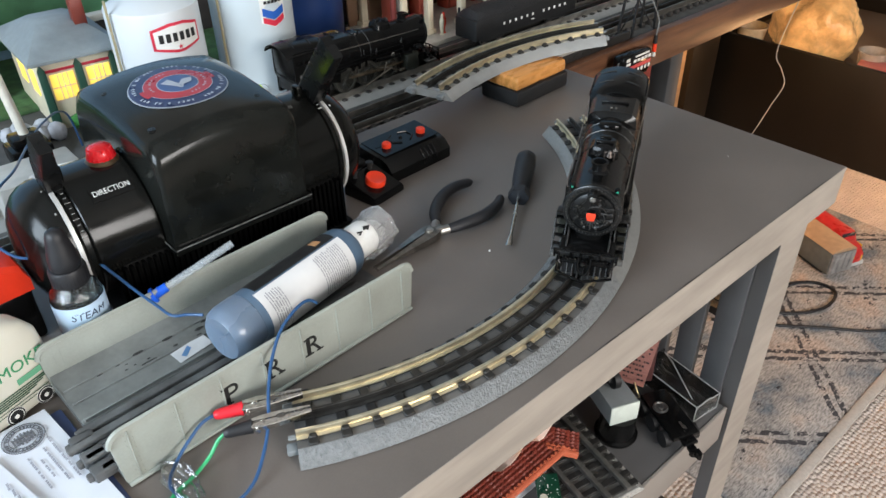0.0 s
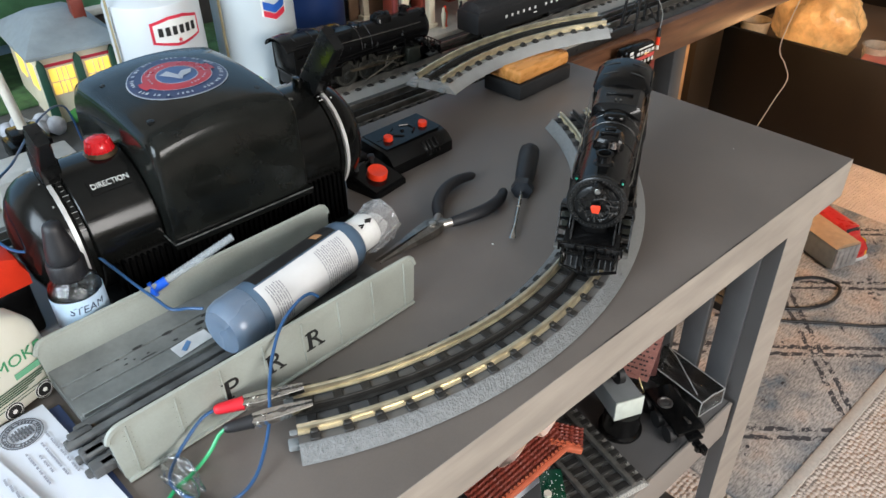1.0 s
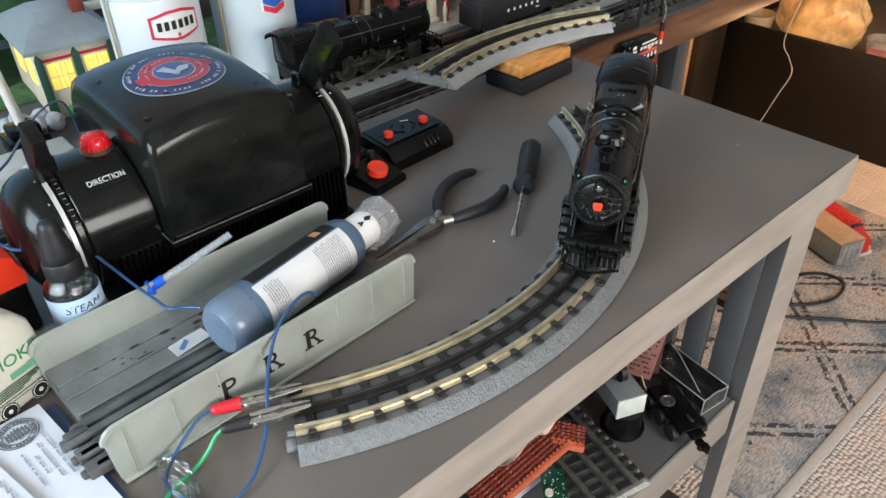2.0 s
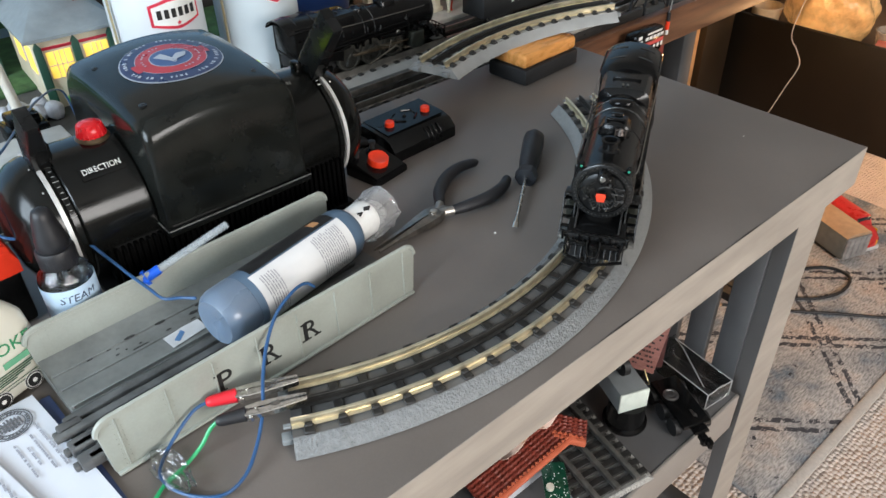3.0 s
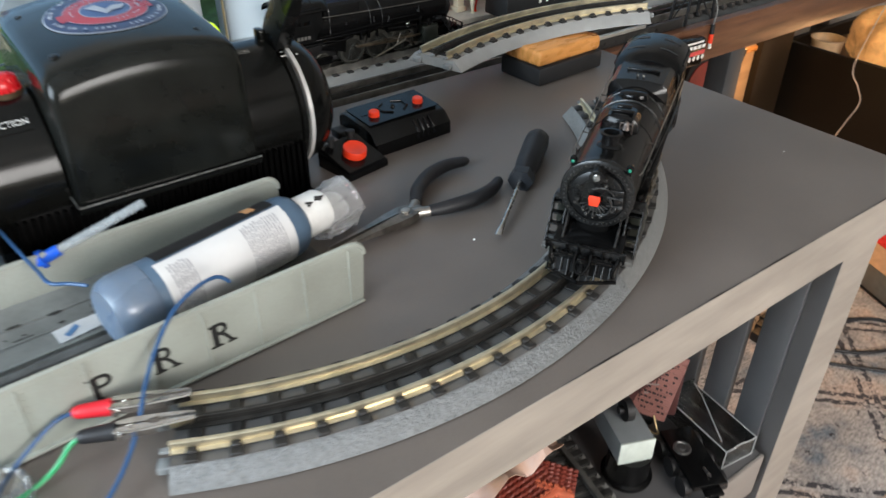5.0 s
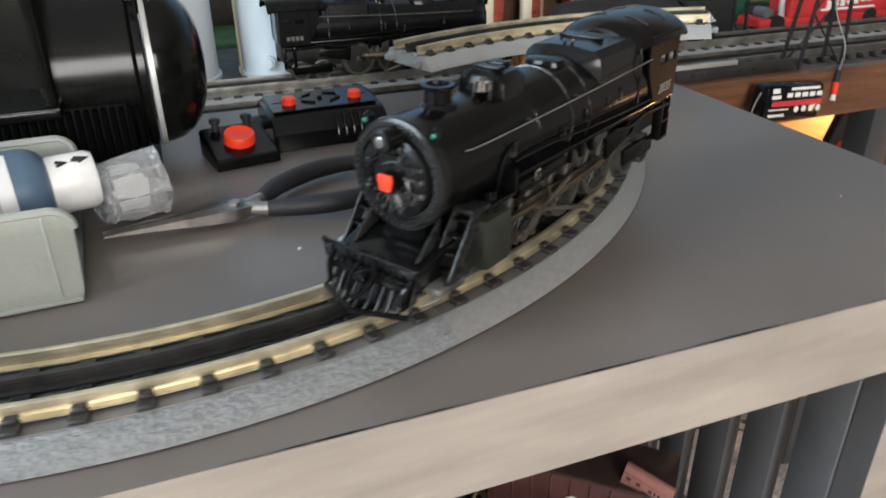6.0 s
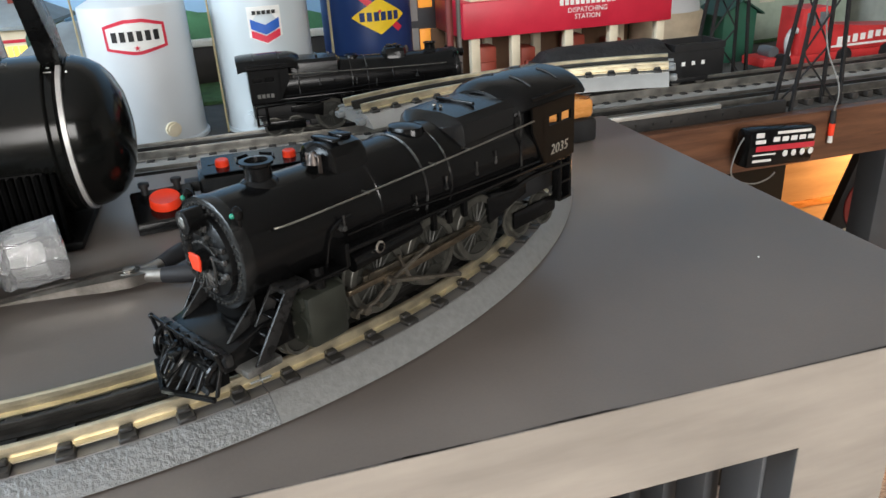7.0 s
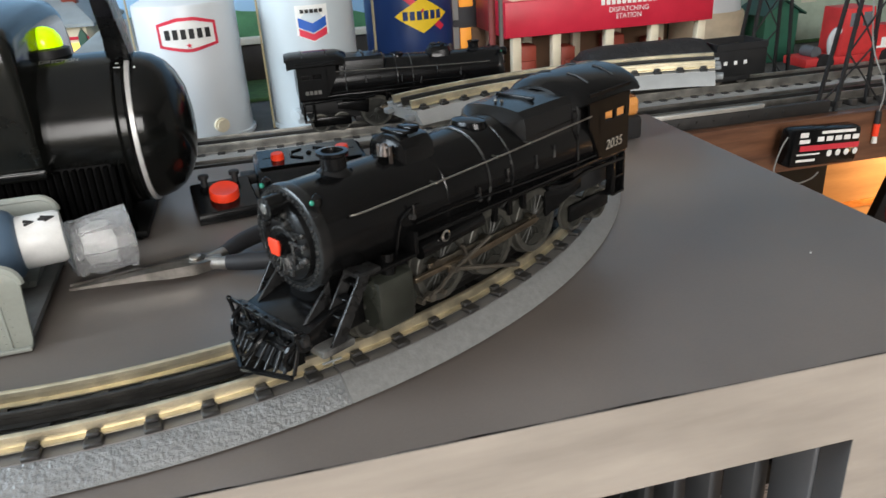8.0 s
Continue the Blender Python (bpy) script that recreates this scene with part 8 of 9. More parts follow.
# ---- on the lower shelf ----
def shelf_things():
    z = SH + 0.0012
    # straight track piece
    T = thing("straight_track", pose(-0.3510, 0.010, z, 0, 0, 78), "dark straight track with a speckled grey roadbed edge", "toy track")
    bm = B()
    L = 0.235
    pr = [(-0.050, 0), (-0.040, 0.010), (0.040, 0.010), (0.050, 0)]
    skin(bm, [[(x, a, h) for a, h in pr] for x in (0.0, L)])
    part("roadbed", bm, mat("speckled_ballast", (0.36, 0.355, 0.335), 0.7, var=0.6, scale=500, bump=0.5, fine=600), T, "speckled grey roadbed")
    bm = B()
    box(bm, (0.001, -0.0385, 0.0080), (L - 0.001, 0.0385, 0.0104), 0.0004)
    part("tie_bed", bm, mat("dark_tie_bed", (0.13, 0.126, 0.117), 0.7, var=0.3, scale=90), T, "dark bed between the ties")
    for y in (-0.026, 0.0, 0.026):
        bm = B()
        box(bm, (0.001, y - 0.003, 0.0125), (L - 0.001, y + 0.003, 0.0185), 0.0008)
        part("rail", bm, mat("dulled_rail", (0.12, 0.115, 0.105), 0.4, 0.5, var=0.3, scale=90), T)
    me = None
    for i in range(18):
        for s in (0,):
            if me is None:
                bm = B()
                box(bm, (-0.0036, -0.0430, 0.0070), (0.0036, 0.0430, 0.0130), 0.0006, seg=1)
                ob = part("tie", bm, TIE, T)
                me = ob.data
            else:
                ob = new("tie", me)
                ob.parent = T
            ob.location.x = 0.008 + 0.0128 * i
    # terracotta roof moulding
    R = thing("toy_house", pose(-0.410, 0.0860, z, 0, 0, 0), "toy house with a terracotta tiled roof", "toy house")
    bm = B()
    box(bm, (-0.055, -0.004, 0.0), (0.040, 0.020, 0.050), 0.001)
    part("wall", bm, PAPER, R, "white wall")

    def slope(m, hx, hy, rows):
        bm = B()
        box(bm, (-hx, -hy, 0.0), (hx, hy, 0.0035), 0.0008, m)
        sheet = part("roof", bm, TERRA, R, "dark terracotta roof sheet")
        for j in range(rows * 2):
            bm = B()
            y = -hy + 2 * hy * (j + 0.5) / (rows * 2)
            n = int(2 * hx / 0.0014)
            tube(bm, [m @ Vector((-hx + 0.001 + (2 * hx - 0.002) * i / n, y + 0.0006 * math.sin(TAU * i / 4), 0.0034 + 0.0006 * math.cos(TAU * i / 4))) for i in range(n + 1)], 0.0016, 6)
            part("tile_course", bm, TERRA, sheet)
        bm = B()
        box(bm, (-hx, -hy - 0.0045, -0.003), (hx, -hy, 0.0052), 0.0010, m)
        for i in range(int(2 * hx / 0.0056)):
            xa = -hx + 0.0028 + 0.0056 * i
            prism(bm, [(xa - 0.0024, -hy), (xa + 0.0024, -hy), (xa, -hy + 0.0030)], 0.0014, m @ Matrix.Translation((0, 0, 0.0050)))
        part("eave", bm, mat("orange_terracotta", (0.60, 0.15, 0.075), 0.5), sheet, "lighter orange eave")

    slope(pose(-0.012, 0.002, 0.0535, 14, -3, 0), 0.062, 0.019, 4)
    slope(pose(0.0555, -0.008, 0.0525, 4, 8, -52), 0.018, 0.013, 3)
    # circuit board
    P = thing("circuit_board", pose(-0.3795, 0.0765, z + 0.0190, 0, 0, -40), "green electronic circuit board with white parts", "circuit board")
    bm = B()
    box(bm, (-0.0125, -0.050, 0), (0.0125, 0.0, 0.0016), 0.0003)
    part("board", bm, PCBG, P)
    rng = random.Random(8)
    bm = B()
    for k in range(44):
        x, y = rng.uniform(-0.011, 0.010), rng.uniform(-0.048, -0.002)
        w = rng.uniform(0.0006, 0.0012)
        box(bm, (x, y, 0.0016), (x + w, y + w, 0.0022), 0.0, None)
    tagged(part("solder_pads", bm, WHITEINK, P), kind="stuff")
    bm = B()
    cyl(bm, (-0.0065, -0.032, 0.0016), (-0.0065, -0.032, 0.005), 0.0042, seg=18)
    part("capacitor", bm, MILK, P)
    # crumpled tissue paper
    bm = B()
    bmesh.ops.create_grid(bm, x_segments=14, y_segments=10, size=0.5)
    for v in bm.verts:
        k = v.co.copy()
        v.co = Vector((-0.392 + 0.10 * k.x, 0.122 + 0.075 * k.y, z + 0.077 + 0.012 * k.x + 0.014 * noise.noise(k * 4)))
    r = bmesh.ops.extrude_face_region(bm, geom=bm.faces[:])
    bmesh.ops.translate(bm, vec=(0, 0, -0.0006), verts=[v for v in r["geom"] if isinstance(v, bmesh.types.BMVert)])
    bx = thing("tissue_paper", Matrix(), "crumpled pale pink tissue paper on a carton", "paper")
    part("sheet", bm, mat("pale_pink_tissue", (0.64, 0.50, 0.45), 0.8, var=0.15, scale=25, wear=(0.72, 0.40, 0.22)), bx)
    bm = B()
    box(bm, (-0.44, 0.112, z + 0.0195), (-0.335, 0.20, z + 0.066), 0.003)
    part("carton", bm, PAPER, bx, "white carton")
    # black round stand with grey car body
    S = thing("display_stand", pose(-0.2620, 0.0700, z), "round black display stand on the shelf", "stand")
    bm = B()
    lathe(bm, [(0.024, 0.0), (0.025, 0.002), (0.025, 0.005), (0.022, 0.007), (0.020, 0.030), (0.021, 0.034), (0.002, 0.034)], Matrix(), 32)
    part("drum", bm, BLK, S)
    G = thing("grey_car_body", pose(-0.2500, 0.1050, z + 0.0345, 0, 0, 67), "grey toy wagon body with a white end", "toy rail car")
    bm = B()
    box(bm, (-0.050, -0.0175, 0.0), (0.014, 0.0175, 0.027), 0.002)
    part("body", bm, GREYPL, G, "grey body")
    bm = B()
    box(bm, (-0.0518, -0.0177, -0.0002), (-0.0495, 0.0177, 0.0272), 0.0008)
    part("end_plate", bm, mat("white_green_plate", (0.60, 0.66, 0.60), 0.45), G, "white end plate")
    bm = B()
    cyl(bm, (-0.020, -0.004, 0.0385), (-0.020, 0.003, 0.0385), 0.0115, seg=20)
    cyl(bm, (-0.020, -0.008, 0.0385), (-0.020, 0.008, 0.0385), 0.004, seg=12)
    part("wheel", bm, BLKM, G)
    # black chassis with wheels and coupler
    C = thing("wagon_chassis", pose(-0.2065, 0.0440, z + 0.018, 0, 0, 66), "black toy wagon chassis lying on its wheels", "toy chassis")
    bm = B()
    box(bm, (-0.046, -0.017, 0.0), (0.026, 0.017, 0.006), 0.001)
    box(bm, (-0.056, -0.009, 0.0), (-0.046, 0.009, 0.004), 0.001)
    part("plate", bm, BLK, C, "black plate")
    bm = B()
    lathe(bm, [(0.0088, 0.006), (0.0088, 0.0072), (0.0070, 0.0080), (0.0058, 0.0068), (0.0036, 0.0068), (0.0032, 0.0086), (0.0005, 0.0088)], pose(0.0, 0.006, 0), 24)
    part("pivot_ring", bm, mat("dull_pivot_metal", (0.16, 0.155, 0.15), 0.4, 0.8, var=0.3, scale=150), C, "dull metal pivot ring")
    bm = B()
    box(bm, (-0.036, -0.004, 0.006), (-0.026, -0.0015, 0.0075), 0.0005)
    tube(bm, [(-0.031, -0.0028, 0.0070), (-0.036, -0.0026, 0.0100), (-0.039, -0.0024, 0.0090)], 0.0009, 6)
    part("spring_clip", bm, STEEL, C, "small metal clip")
    for x in (-0.032, -0.008, 0.016):
        bm = B()
        for s in (-1, 1):
            cyl(bm, (x, s * 0.015, -0.0075), (x, s * 0.022, -0.0075), 0.0100, seg=20)
        cyl(bm, (x, -0.018, -0.0075), (x, 0.018, -0.0075), 0.002, seg=8)
        part("wheelset", bm, BLKM, C)
    bm = B()
    box(bm, (-0.0640, -0.0042, -0.0062), (-0.0540, 0.0042, 0.0010), 0.0012)
    prism(bm, [(-0.062, -0.0062), (-0.070, -0.0058), (-0.0735, -0.0020), (-0.0715, 0.0010), (-0.0690, -0.0012), (-0.0668, 0.0002), (-0.0668, 0.0050), (-0.0625, 0.0062)], 0.0078, Matrix.Translation((0, 0, -0.0068)), 0.0010)
    part("coupler", bm, BLK, C, "knuckle coupler")
    # brown boxcar, its body colour darkened for the shade on the shelf
    D = thing("brown_boxcar", pose(-0.2197, 0.148, z + 0.0125, 0, 0, -42), "reddish-brown toy boxcar with small print", "toy rail car")
    bm = B()
    box(bm, (-0.055, -0.024, 0.008), (0.075, 0.024, 0.072), 0.002)
    body = part("body", bm, mat("shaded_tuscan_brown", (0.075, 0.028, 0.026), 0.55, var=0.2, scale=60), D, "reddish-brown ribbed body")
    for k in range(9):
        bm = B()
        box(bm, (-0.050 + 0.014 * k, -0.0252, 0.010), (-0.0485 + 0.014 * k, -0.0238, 0.070), 0.0004, seg=1)
        part("rib", bm, body.data.materials[0], body)
    bm = B()
    lathe(bm, [(0.0075, 0.0), (0.0075, 0.0008), (0.0045, 0.0008), (0.0045, 0.0)], Matrix.Translation((0.0100, -0.0256, 0.050)) @ pose(0, 0, 0, 90), 24, False)
    part("emblem", bm, WHITEINK, body, "white printed ring")
    for w, zz in ((0.018, 0.052), (0.014, 0.040)):
        bm = B()
        patch(bm, rect(w, 0.0022, 0.045, zz), Matrix.Translation((0, -0.0256, 0)) @ pose(0, 0, 0, 90), 0.0003)
        part("print_bar", bm, mat("dim_print", (0.30, 0.24, 0.22), 0.6, bump=0), body)
    bm = B()
    box(bm, (-0.056, -0.0248, 0.0722), (0.076, 0.0248, 0.0750), 0.001)
    part("roof", bm, mat("dark_maroon_roof", (0.030, 0.018, 0.016), 0.5, var=0.3, scale=50), D, "dark maroon roof")
    for x in (-0.030, 0.048):
        bm = B()
        for s in (-1, 1):
            cyl(bm, (x, s * 0.012, -0.0035), (x, s * 0.020, -0.0035), 0.0085, seg=18)
        box(bm, (x - 0.02, -0.021, -0.004), (x + 0.02, 0.021, 0.008), 0.002)
        part("truck", bm, BLKM, D)
    bm = B()
    tube(bm, spline([(-0.060, -0.018, 0.004), (-0.070, -0.016, 0.006), (-0.072, 0.0, 0.006), (-0.070, 0.014, 0.006), (-0.058, 0.018, 0.004)], 5), 0.0016, 6)
    part("step", bm, mat("cream_brass", (0.65, 0.52, 0.28), 0.4, 0.5), D)
    # printed side of a boxcar leaning behind the chassis, coloured lighter as its lit face
    bl, br, up = Vector((-0.2160, 0.1105, -0.2560)), Vector((-0.1925, 0.0840, -0.2560)), Vector((0.030, -0.010, 0.070))
    ex, ey = (br - bl).normalized(), up.normalized()
    ez = ex.cross(ey).normalized()
    pm = Matrix(((ex.x, ey.x, ez.x, bl.x), (ex.y, ey.y, ez.y, bl.y), (ex.z, ey.z, ez.z, bl.z), (0, 0, 0, 1)))
    W = thing("boxcar_side", pm, "pinkish-brown planked toy boxcar side with black print", "toy part")
    wd, ht = (br - bl).length, up.length
    pink = mat("lit_boxcar_red", (0.30, 0.135, 0.115), 0.55, var=0.15, scale=60)
    bm = B()
    box(bm, (0, 0, -0.004), (wd, ht, 0.0), 0.0008)
    body = part("sheet", bm, pink, W)
    for k in range(12):
        bm = B()
        box(bm, (0.0004, 0.0004 + ht * k / 12, 0.0), (wd - 0.0004, ht * (k + 1) / 12 - 0.0005, 0.0012), 0.0003, seg=1)
        part("plank", bm, pink, body)
    pr_ = random.Random(6)
    bm = B()
    for k in range(1, 11):
        x = 0.003
        while x < wd - 0.006:
            s = pr_.uniform(0.0014, 0.0040)
            if pr_.random() < 0.7:
                patch(bm, rect(s, 0.0022, x + s / 2, ht * (k + 0.45) / 12), Matrix.Translation((0, 0, 0.0012)), 0.0002)
            x += s + 0.0012
    tagged(part("black_print", bm, INK, body, "rows of small black print"), kind="stuff")
    bm = B()
    tube(bm, spline([(0.024, 0.004, 0.002), (0.030, -0.004, 0.008), (0.034, -0.010, 0.008), (0.028, -0.013, 0.006), (0.020, -0.010, 0.004)], 6), 0.0009, 6)
    part("brass_step", bm, mat("pale_brass", (0.68, 0.56, 0.30), 0.35, 0.6), W, "bent pale brass step")
    # clear plastic box
    K = thing("clear_plastic_box", pose(-0.1550, 0.0575, z, 0, 0, 82), "open clear plastic display box on the shelf", "box")
    w, d, h, t = 0.0435, 0.0205, 0.0245, 0.0012
    film = glass("clear_box_film", (0.93, 0.94, 0.94), 0.05, 0.86)
    for nm, lo, hi in (("floor_sheet", (-w, -d, 0), (w, d, t)), ("side_wall", (-w, -d, t), (w, -d + t, h)), ("side_wall", (-w, d - t, t), (w, d, h)), ("end_wall", (-w, -d + t, t), (-w + t, d - t, h)), ("end_wall", (w - t, -d + t, t), (w, d - t, h + 0.008))):
        bm = B()
        box(bm, lo, hi, 0.0003, seg=1)
        part(nm, bm, film, K, "clear sheet")
    bm = B()
    for p, q in (((-w, -d, h), (w, -d, h)), ((-w, d, h), (w, d, h)), ((-w, -d, h), (-w, -d * 0.25, h)), ((-w, -d * 0.25, h), (-w, -d * 0.2, h + 0.0022)), ((-w, -d * 0.2, h + 0.0022), (-w, d * 0.35, h + 0.0022)), ((-w, d * 0.35, h + 0.0022), (-w, d * 0.4, h)), ((-w, d * 0.4, h), (-w, d, h)), ((-w, -d, 0.0), (-w, -d, h)), ((-w, d, 0), (-w, d, h)), ((-w, -d, 0.001), (-w, d, 0.001)), ((w, -d, h), (w - 0.022, -d + 0.012, h + 0.007)), ((w - 0.022, -d + 0.012, h + 0.007), (-w + 0.012, d - 0.006, h))):
        tube(bm, [p, q], 0.0006, 5)
    part("edges", bm, mat("bright_plastic_edges", (0.62, 0.64, 0.64), 0.12, alpha=0.6, bump=0), K, "bright folded edges")


shelf_things()


# ---- on the floor and beyond the table ----
def floor_things():
    z = FLOOR + 0.008
    D = thing("toy_diesel", pose(0.955, 0.222, z, 0, 0, -111) @ Matrix.Diagonal((0.92, 0.92, 0.92, 1)), "red and silver toy diesel locomotive with yellow nose on the rug", "toy locomotive")
    bm = B()
    rings = []
    for x, w, h in ((0.035, 0.010, 0.030), (0.030, 0.024, 0.040), (0.015, 0.030, 0.052), (-0.006, 0.031, 0.058), (-0.016, 0.032, 0.082), (-0.30, 0.032, 0.084)):
        rings.append([(x, -w, 0.012), (x, -w, h * 0.75), (x, -w * 0.7, h * 0.95), (x, -w * 0.3, h), (x, w * 0.3, h), (x, w * 0.7, h * 0.95), (x, w, h * 0.75), (x, w, 0.012)])
    skin(bm, rings)
    part("body", bm, mat("diesel_red", (0.55, 0.03, 0.03), 0.3, var=0.1), D, "glossy red body")
    for s in (-1, 1):
        bm = B()
        box(bm, (-0.012, s * 0.0318 - 0.001, 0.030), (0.012, s * 0.0318 + 0.001, 0.046), 0.001)
        part("yellow_stripe", bm, YEL, D)
        bm = B()
        box(bm, (-0.30, s * 0.0325 - 0.001, 0.013), (-0.020, s * 0.0325 + 0.001, 0.045), 0.001)
        part("silver_side", bm, STEEL, D, "silver lower side")
    bm = B()
    box(bm, (0.026, -0.018, 0.014), (0.034, 0.018, 0.030), 0.002)
    part("nose_panel", bm, YEL, D, "yellow nose panel")
    bm = B()
    box(bm, (0.008, -0.028, 0.0), (0.036, 0.028, 0.013), 0.003)
    part("pilot", bm, mat("pale_pilot", (0.6, 0.6, 0.6), 0.4), D)
    bm = B()
    box(bm, (-0.28, -0.025, 0.0), (0.0, 0.025, 0.012), 0.002)
    part("trucks", bm, BLKM, D)
    bm = B()
    box(bm, (-0.0155, -0.022, 0.060), (-0.010, 0.022, 0.076), 0.002)
    part("windscreen", bm, mat("dark_glass", (0.03, 0.03, 0.035), 0.1, bump=0), D)
    Bc = thing("grey_boxcar", pose(0.872, 0.205, z, 0, 0, -112), "grey toy boxcar with a tan roof on the rug", "toy rail car")
    bm = B()
    box(bm, (-0.24, -0.036, 0.010), (0.0, 0.036, 0.072), 0.003)
    body = part("body", bm, mat("boxcar_grey", (0.16, 0.17, 0.16), 0.55), Bc)
    bm = B()
    prism(bm, [(-0.038, 0.0), (0.038, 0.0), (0.030, 0.006), (0.0, 0.010), (-0.030, 0.006)], 0.244, Matrix.Translation((-0.242, 0, 0.072)) @ pose(0, 0, 0, 90, 0, 90), 0.0006)
    part("roof", bm, mat("tan_roof", (0.42, 0.27, 0.16), 0.6), Bc, "tan roof")
    bm = B()
    box(bm, (0.0, -0.034, 0.012), (0.004, 0.034, 0.070), 0.001)
    for k in range(4):
        box(bm, (0.003, -0.030 + 0.016 * k, 0.014), (0.006, -0.022 + 0.016 * k, 0.068), 0.001)
    part("end_wall", bm, mat("silver_end", (0.42, 0.42, 0.42), 0.4, 0.5, var=0.3), Bc, "silver ribbed end")
    bm = B()
    box(bm, (-0.22, -0.028, 0.0), (-0.02, 0.028, 0.0105), 0.003)
    part("trucks", bm, BLKM, Bc)
    # black cable
    bm = B()
    tube(bm, spline([(0.66, 0.30, z + 0.004), (0.74, 0.27, z + 0.004), (0.80, 0.225, z + 0.004), (0.80, 0.175, z + 0.004), (0.73, 0.165, z + 0.004), (0.66, 0.20, z + 0.004), (0.60, 0.27, z + 0.004), (0.55, 0.34, z + 0.004)], 8), 0.0038, 8)
    tagged(part("cable", bm, RUBBER), "black cable coiled on the rug", "cable", "cables on the rug")
    bm = B()
    tube(bm, spline([(0.50, 0.32, z + 0.004), (0.58, 0.22, z + 0.004), (0.66, 0.13, z + 0.004), (0.72, 0.06, z + 0.004), (0.80, 0.0, z + 0.004)], 8), 0.0034, 8)
    tagged(part("cable", bm, RUBBER), "black cable lying across the rug", "cable", "cables on the rug")
    bm = B()
    for k in range(3):
        box(bm, (0.52 + 0.03 * k, 0.27 + 0.012 * k, z), (0.548 + 0.03 * k, 0.36 + 0.010 * k, z + 0.022), 0.004)
    tagged(part("power_strip", bm, BLKM), "black plugs and adapters on the rug", "adapter")
    # large dark crate with a bag whose added glow stands for lamplight
    C = thing("storage_crate", Matrix(), "large dark brown open storage crate", "crate")
    x0, x1, y0, y1, zt = 1.44, 2.15, -0.05, 0.957, -0.415
    for nm, lo, hi in (("front_board", (x0, y0, FLOOR), (x0 + 0.018, y1, zt)), ("rear_board", (x1 - 0.018, y0, FLOOR), (x1, y1, zt)), ("side_board", (x0 + 0.018, y0, FLOOR), (x1 - 0.018, y0 + 0.018, zt)), ("side_board", (x0 + 0.018, y1 - 0.018, FLOOR), (x1 - 0.018, y1, zt))):
        bm = B()
        box(bm, lo, hi, 0.002)
        part(nm, bm, BOXBLK, C, "dark brown board")
    bm = B()
    box(bm, (x0 + 0.018, y0 + 0.018, zt - 0.06), (x1 - 0.018, y1 - 0.018, zt - 0.045), 0.0)
    part("tray", bm, mat("warm_tray", (0.10, 0.065, 0.04), 0.7), C)
    bm = B()
    bmesh.ops.create_icosphere(bm, subdivisions=5, radius=1.0)
    for v in bm.verts:
        k = 1 + 0.20 * noise.noise(v.co * 1.7) + 0.10 * abs(noise.noise(v.co * 3.4)) + 0.05 * abs(noise.noise(v.co * 8)) + 0.012 * noise.noise(v.co * 20)
        v.co = Vector((1.575 + 0.095 * v.co.x * k, 0.690 + 0.125 * v.co.y * k, zt - 0.045 + max(0.0, 0.075 + 0.125 * v.co.z * k)))
    Bg = thing("plastic_bag", Matrix(), "crumpled plastic bag with lamplight put into its orange film", "bag")
    part("film", bm, WARMGLOW, Bg, "orange film with an added glow", 80)
    W = thing("plastic_bowl", pose(1.535, 0.870, zt - 0.045), "pale plastic tub lying in the crate", "tub")
    bm = B()
    lathe(bm, [(0.040, 0.0), (0.046, 0.050), (0.050, 0.052), (0.050, 0.056), (0.044, 0.056), (0.038, 0.004)], Matrix(), 32)
    part("wall", bm, mat("warm_white_plastic", (0.62, 0.50, 0.34), 0.4), W)
    rng = random.Random(21)
    for k in range(7):
        bm = B()
        x, y = rng.uniform(1.66, 2.0), rng.uniform(0.05, 0.50)
        s = rng.uniform(0.03, 0.06)
        box(bm, (x - s, y - s, zt - 0.045), (x + s, y + s, zt - 0.045 + rng.uniform(0.03, 0.08)), 0.006, None)
        tagged(part("carton", bm, mat("warm_carton", (0.40, 0.20, 0.12), 0.7, var=0.2)), "small brown carton in the dark crate", "carton", "cartons in the crate")
    pk = thing("flat_packet", pose(1.515, 0.440, zt - 0.045, 0, 0, 12), "flat pink-red packet lying in the crate", "packet")
    bm = B()
    box(bm, (-0.030, -0.10, 0.0), (0.050, 0.075, 0.036), 0.006)
    part("wrapper", bm, mat("pink_wrapper", (0.62, 0.16, 0.13), 0.4, var=0.2, scale=12), pk)
    tp = thing("clear_tub", pose(1.570, 0.500, zt - 0.045), "clear plastic tub in the dark crate", "tub")
    bm = B()
    lathe(bm, [(0.036, 0.0), (0.042, 0.052), (0.045, 0.054), (0.045, 0.057), (0.039, 0.057), (0.034, 0.004)], Matrix(), 28)
    part("wall", bm, mat("cloudy_plastic", (0.55, 0.46, 0.36), 0.25, alpha=0.6, bump=0.1), tp)
    bm = B()
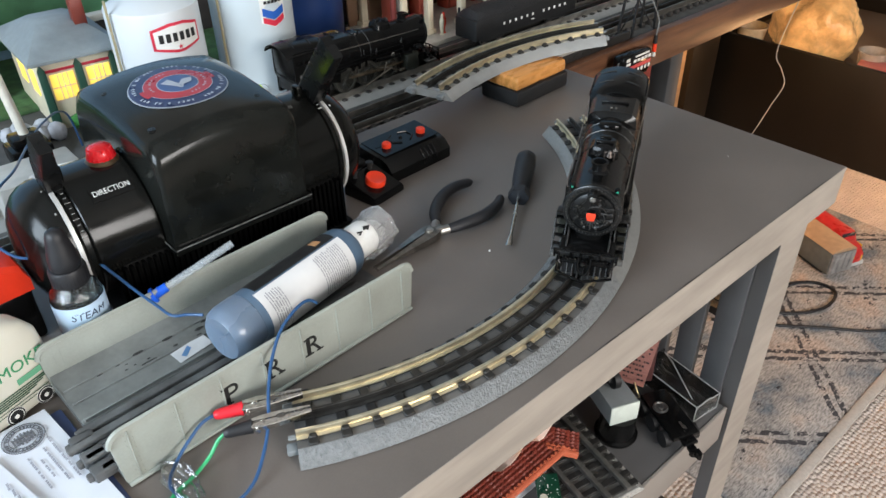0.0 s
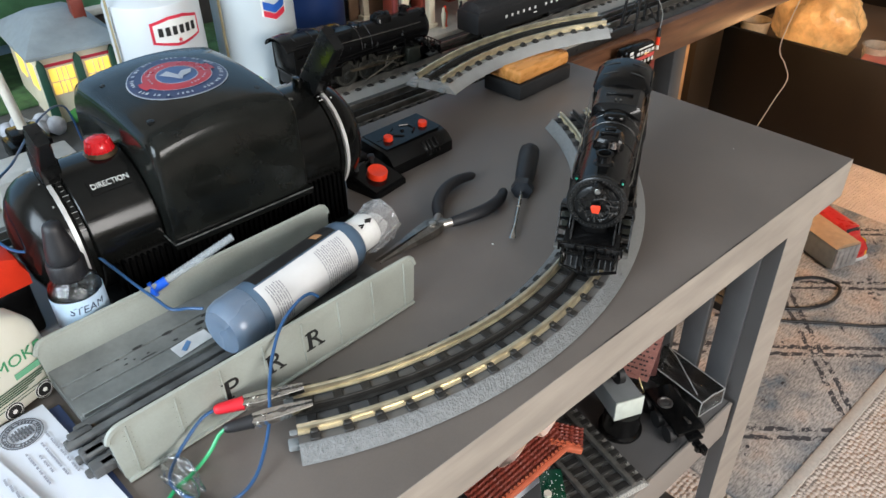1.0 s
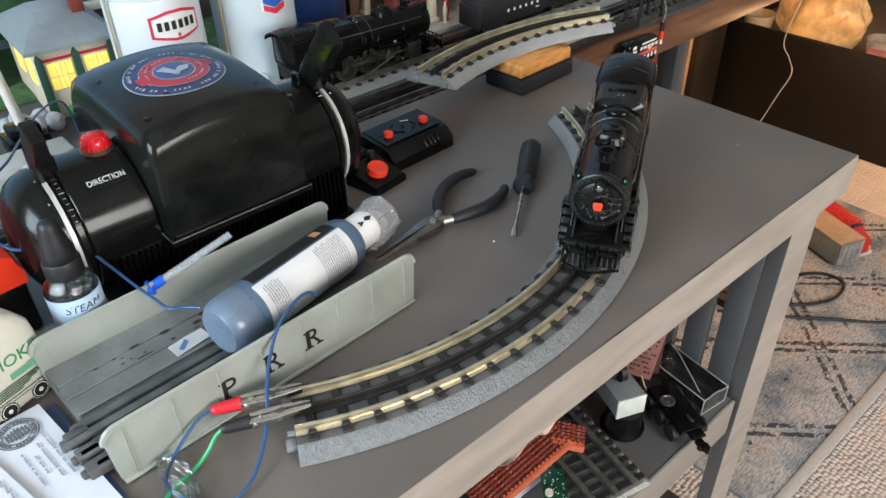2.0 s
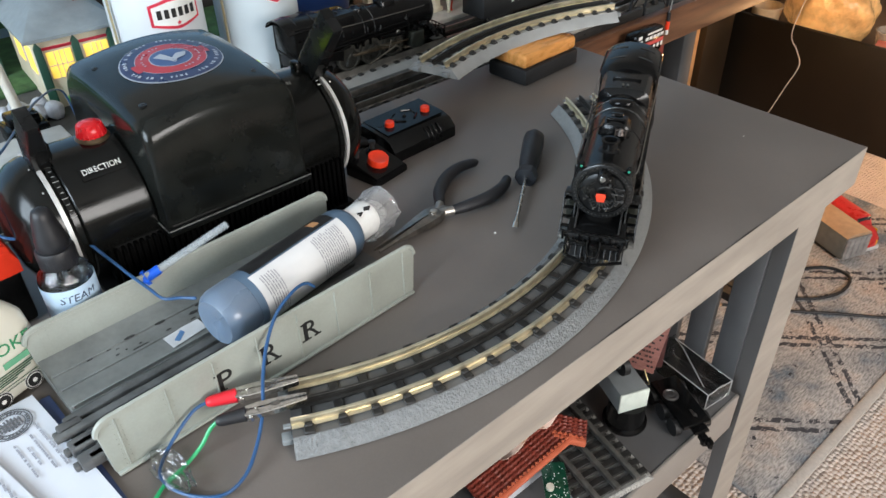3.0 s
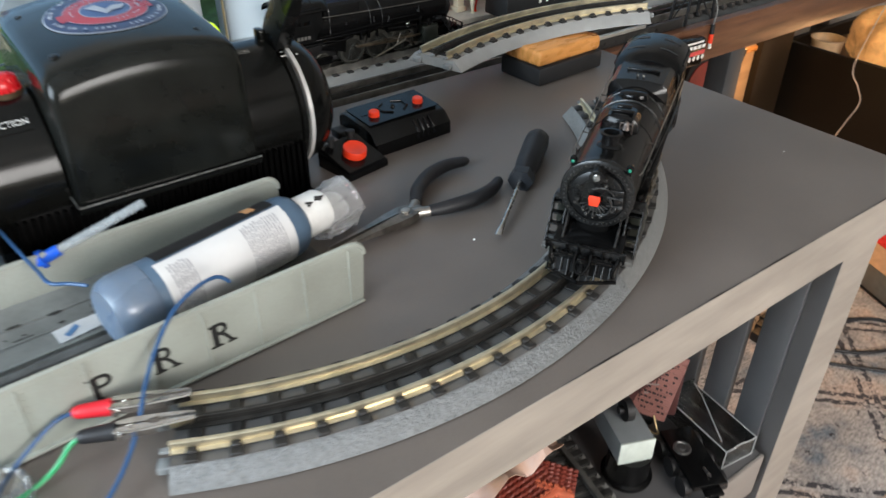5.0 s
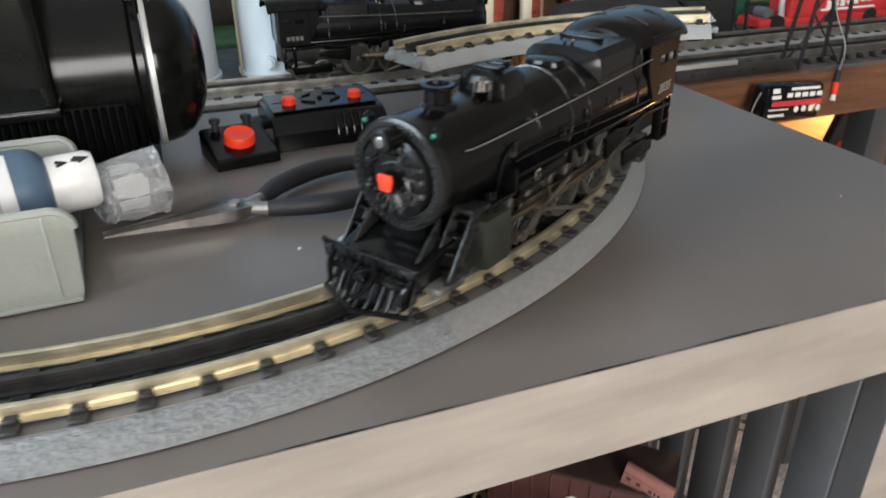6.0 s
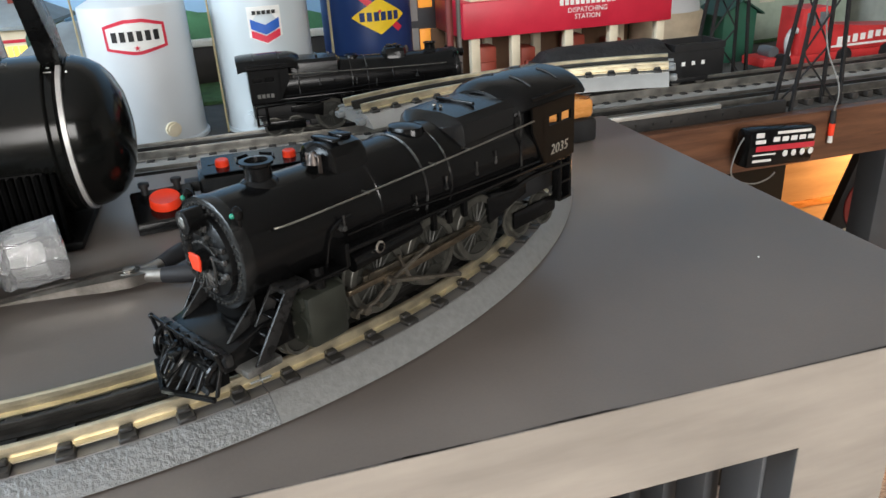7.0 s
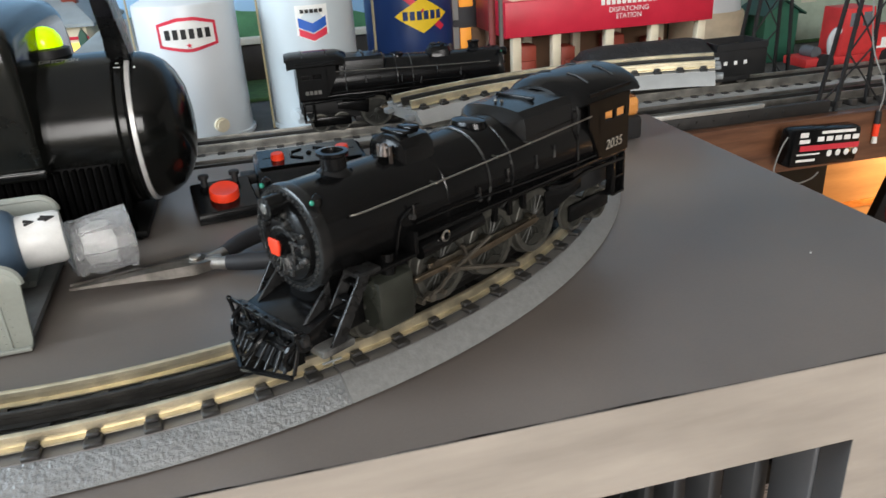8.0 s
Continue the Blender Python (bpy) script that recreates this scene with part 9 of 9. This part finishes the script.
    tube(bm, spline([(1.50, 0.700, -0.16), (1.46, 0.710, -0.27), (1.436, 0.729, -0.428), (1.434, 0.700, -0.480), (1.434, 0.681, -0.524), (1.434, 0.705, -0.600), (1.434, 0.738, -0.702), (1.432, 0.745, -0.715)], 8), 0.0016, 6)
    tagged(part("cord", bm, mat("pale_cord", (0.55, 0.50, 0.44), 0.6)), "thin pale cord hanging over the crate", "cord")
    # under the layout
    S = thing("sign_board", pose(0.318, 0.600, FLOOR + 0.0575, 0, 19.5, 0), "black leaning board with a dull red round sign", "sign board")
    bm = B()
    box(bm, (0.0, 0.0, 0.0), (0.170, 0.016, 0.56), 0.003)
    part("board", bm, BLKM, S, "black board")
    bm = B()
    lathe(bm, [(0.046, 0.0), (0.046, 0.002), (0.0005, 0.002)], Matrix.Translation((0.055, -0.0002, 0.475)) @ pose(0, 0, 0, 90), 36)
    part("disc", bm, mat("dull_red", (0.20, 0.02, 0.02), 0.5), S, "dull red disc")
    bm = B()
    box(bm, (0.026, -0.006, 0.385), (0.058, 0.0, 0.430), 0.003)
    part("switch_plate", bm, CREAM, S, "cream switch plate")
    bm = B()
    box(bm, (0.036, -0.008, 0.397), (0.048, -0.006, 0.419), 0.002)
    part("switch_slot", bm, mat("dark_slot", (0.06, 0.04, 0.03), 0.5), S)
    P = thing("room_divider", pose(0.65, 0.80, FLOOR, 0, 0, 0), "tan wooden screen lit by a lamp under the layout", "screen")
    bm = B()
    box(bm, (-0.30, 0.0, 0.0), (0.40, 0.015, 0.62), 0.002)
    part("sheet", bm, wood_mat("tan_panel", (0.48, 0.30, 0.15), (0.36, 0.21, 0.10), 0.5, (1, 8, 8), 5), P)
    bm = B()
    box(bm, (-0.302, -0.006, 0.40), (0.402, 0.0, 0.412), 0.001)
    part("rail", bm, AMBER, P)
    Q = thing("dark_cabinet", pose(0.40, 0.62, FLOOR), "dark cabinet under the layout", "cabinet")
    bm = B()
    box(bm, (-0.40, -0.02, 0.0), (-0.028, 0.17, 0.58), 0.003)
    part("body", bm, BOXBLK, Q)


floor_things()
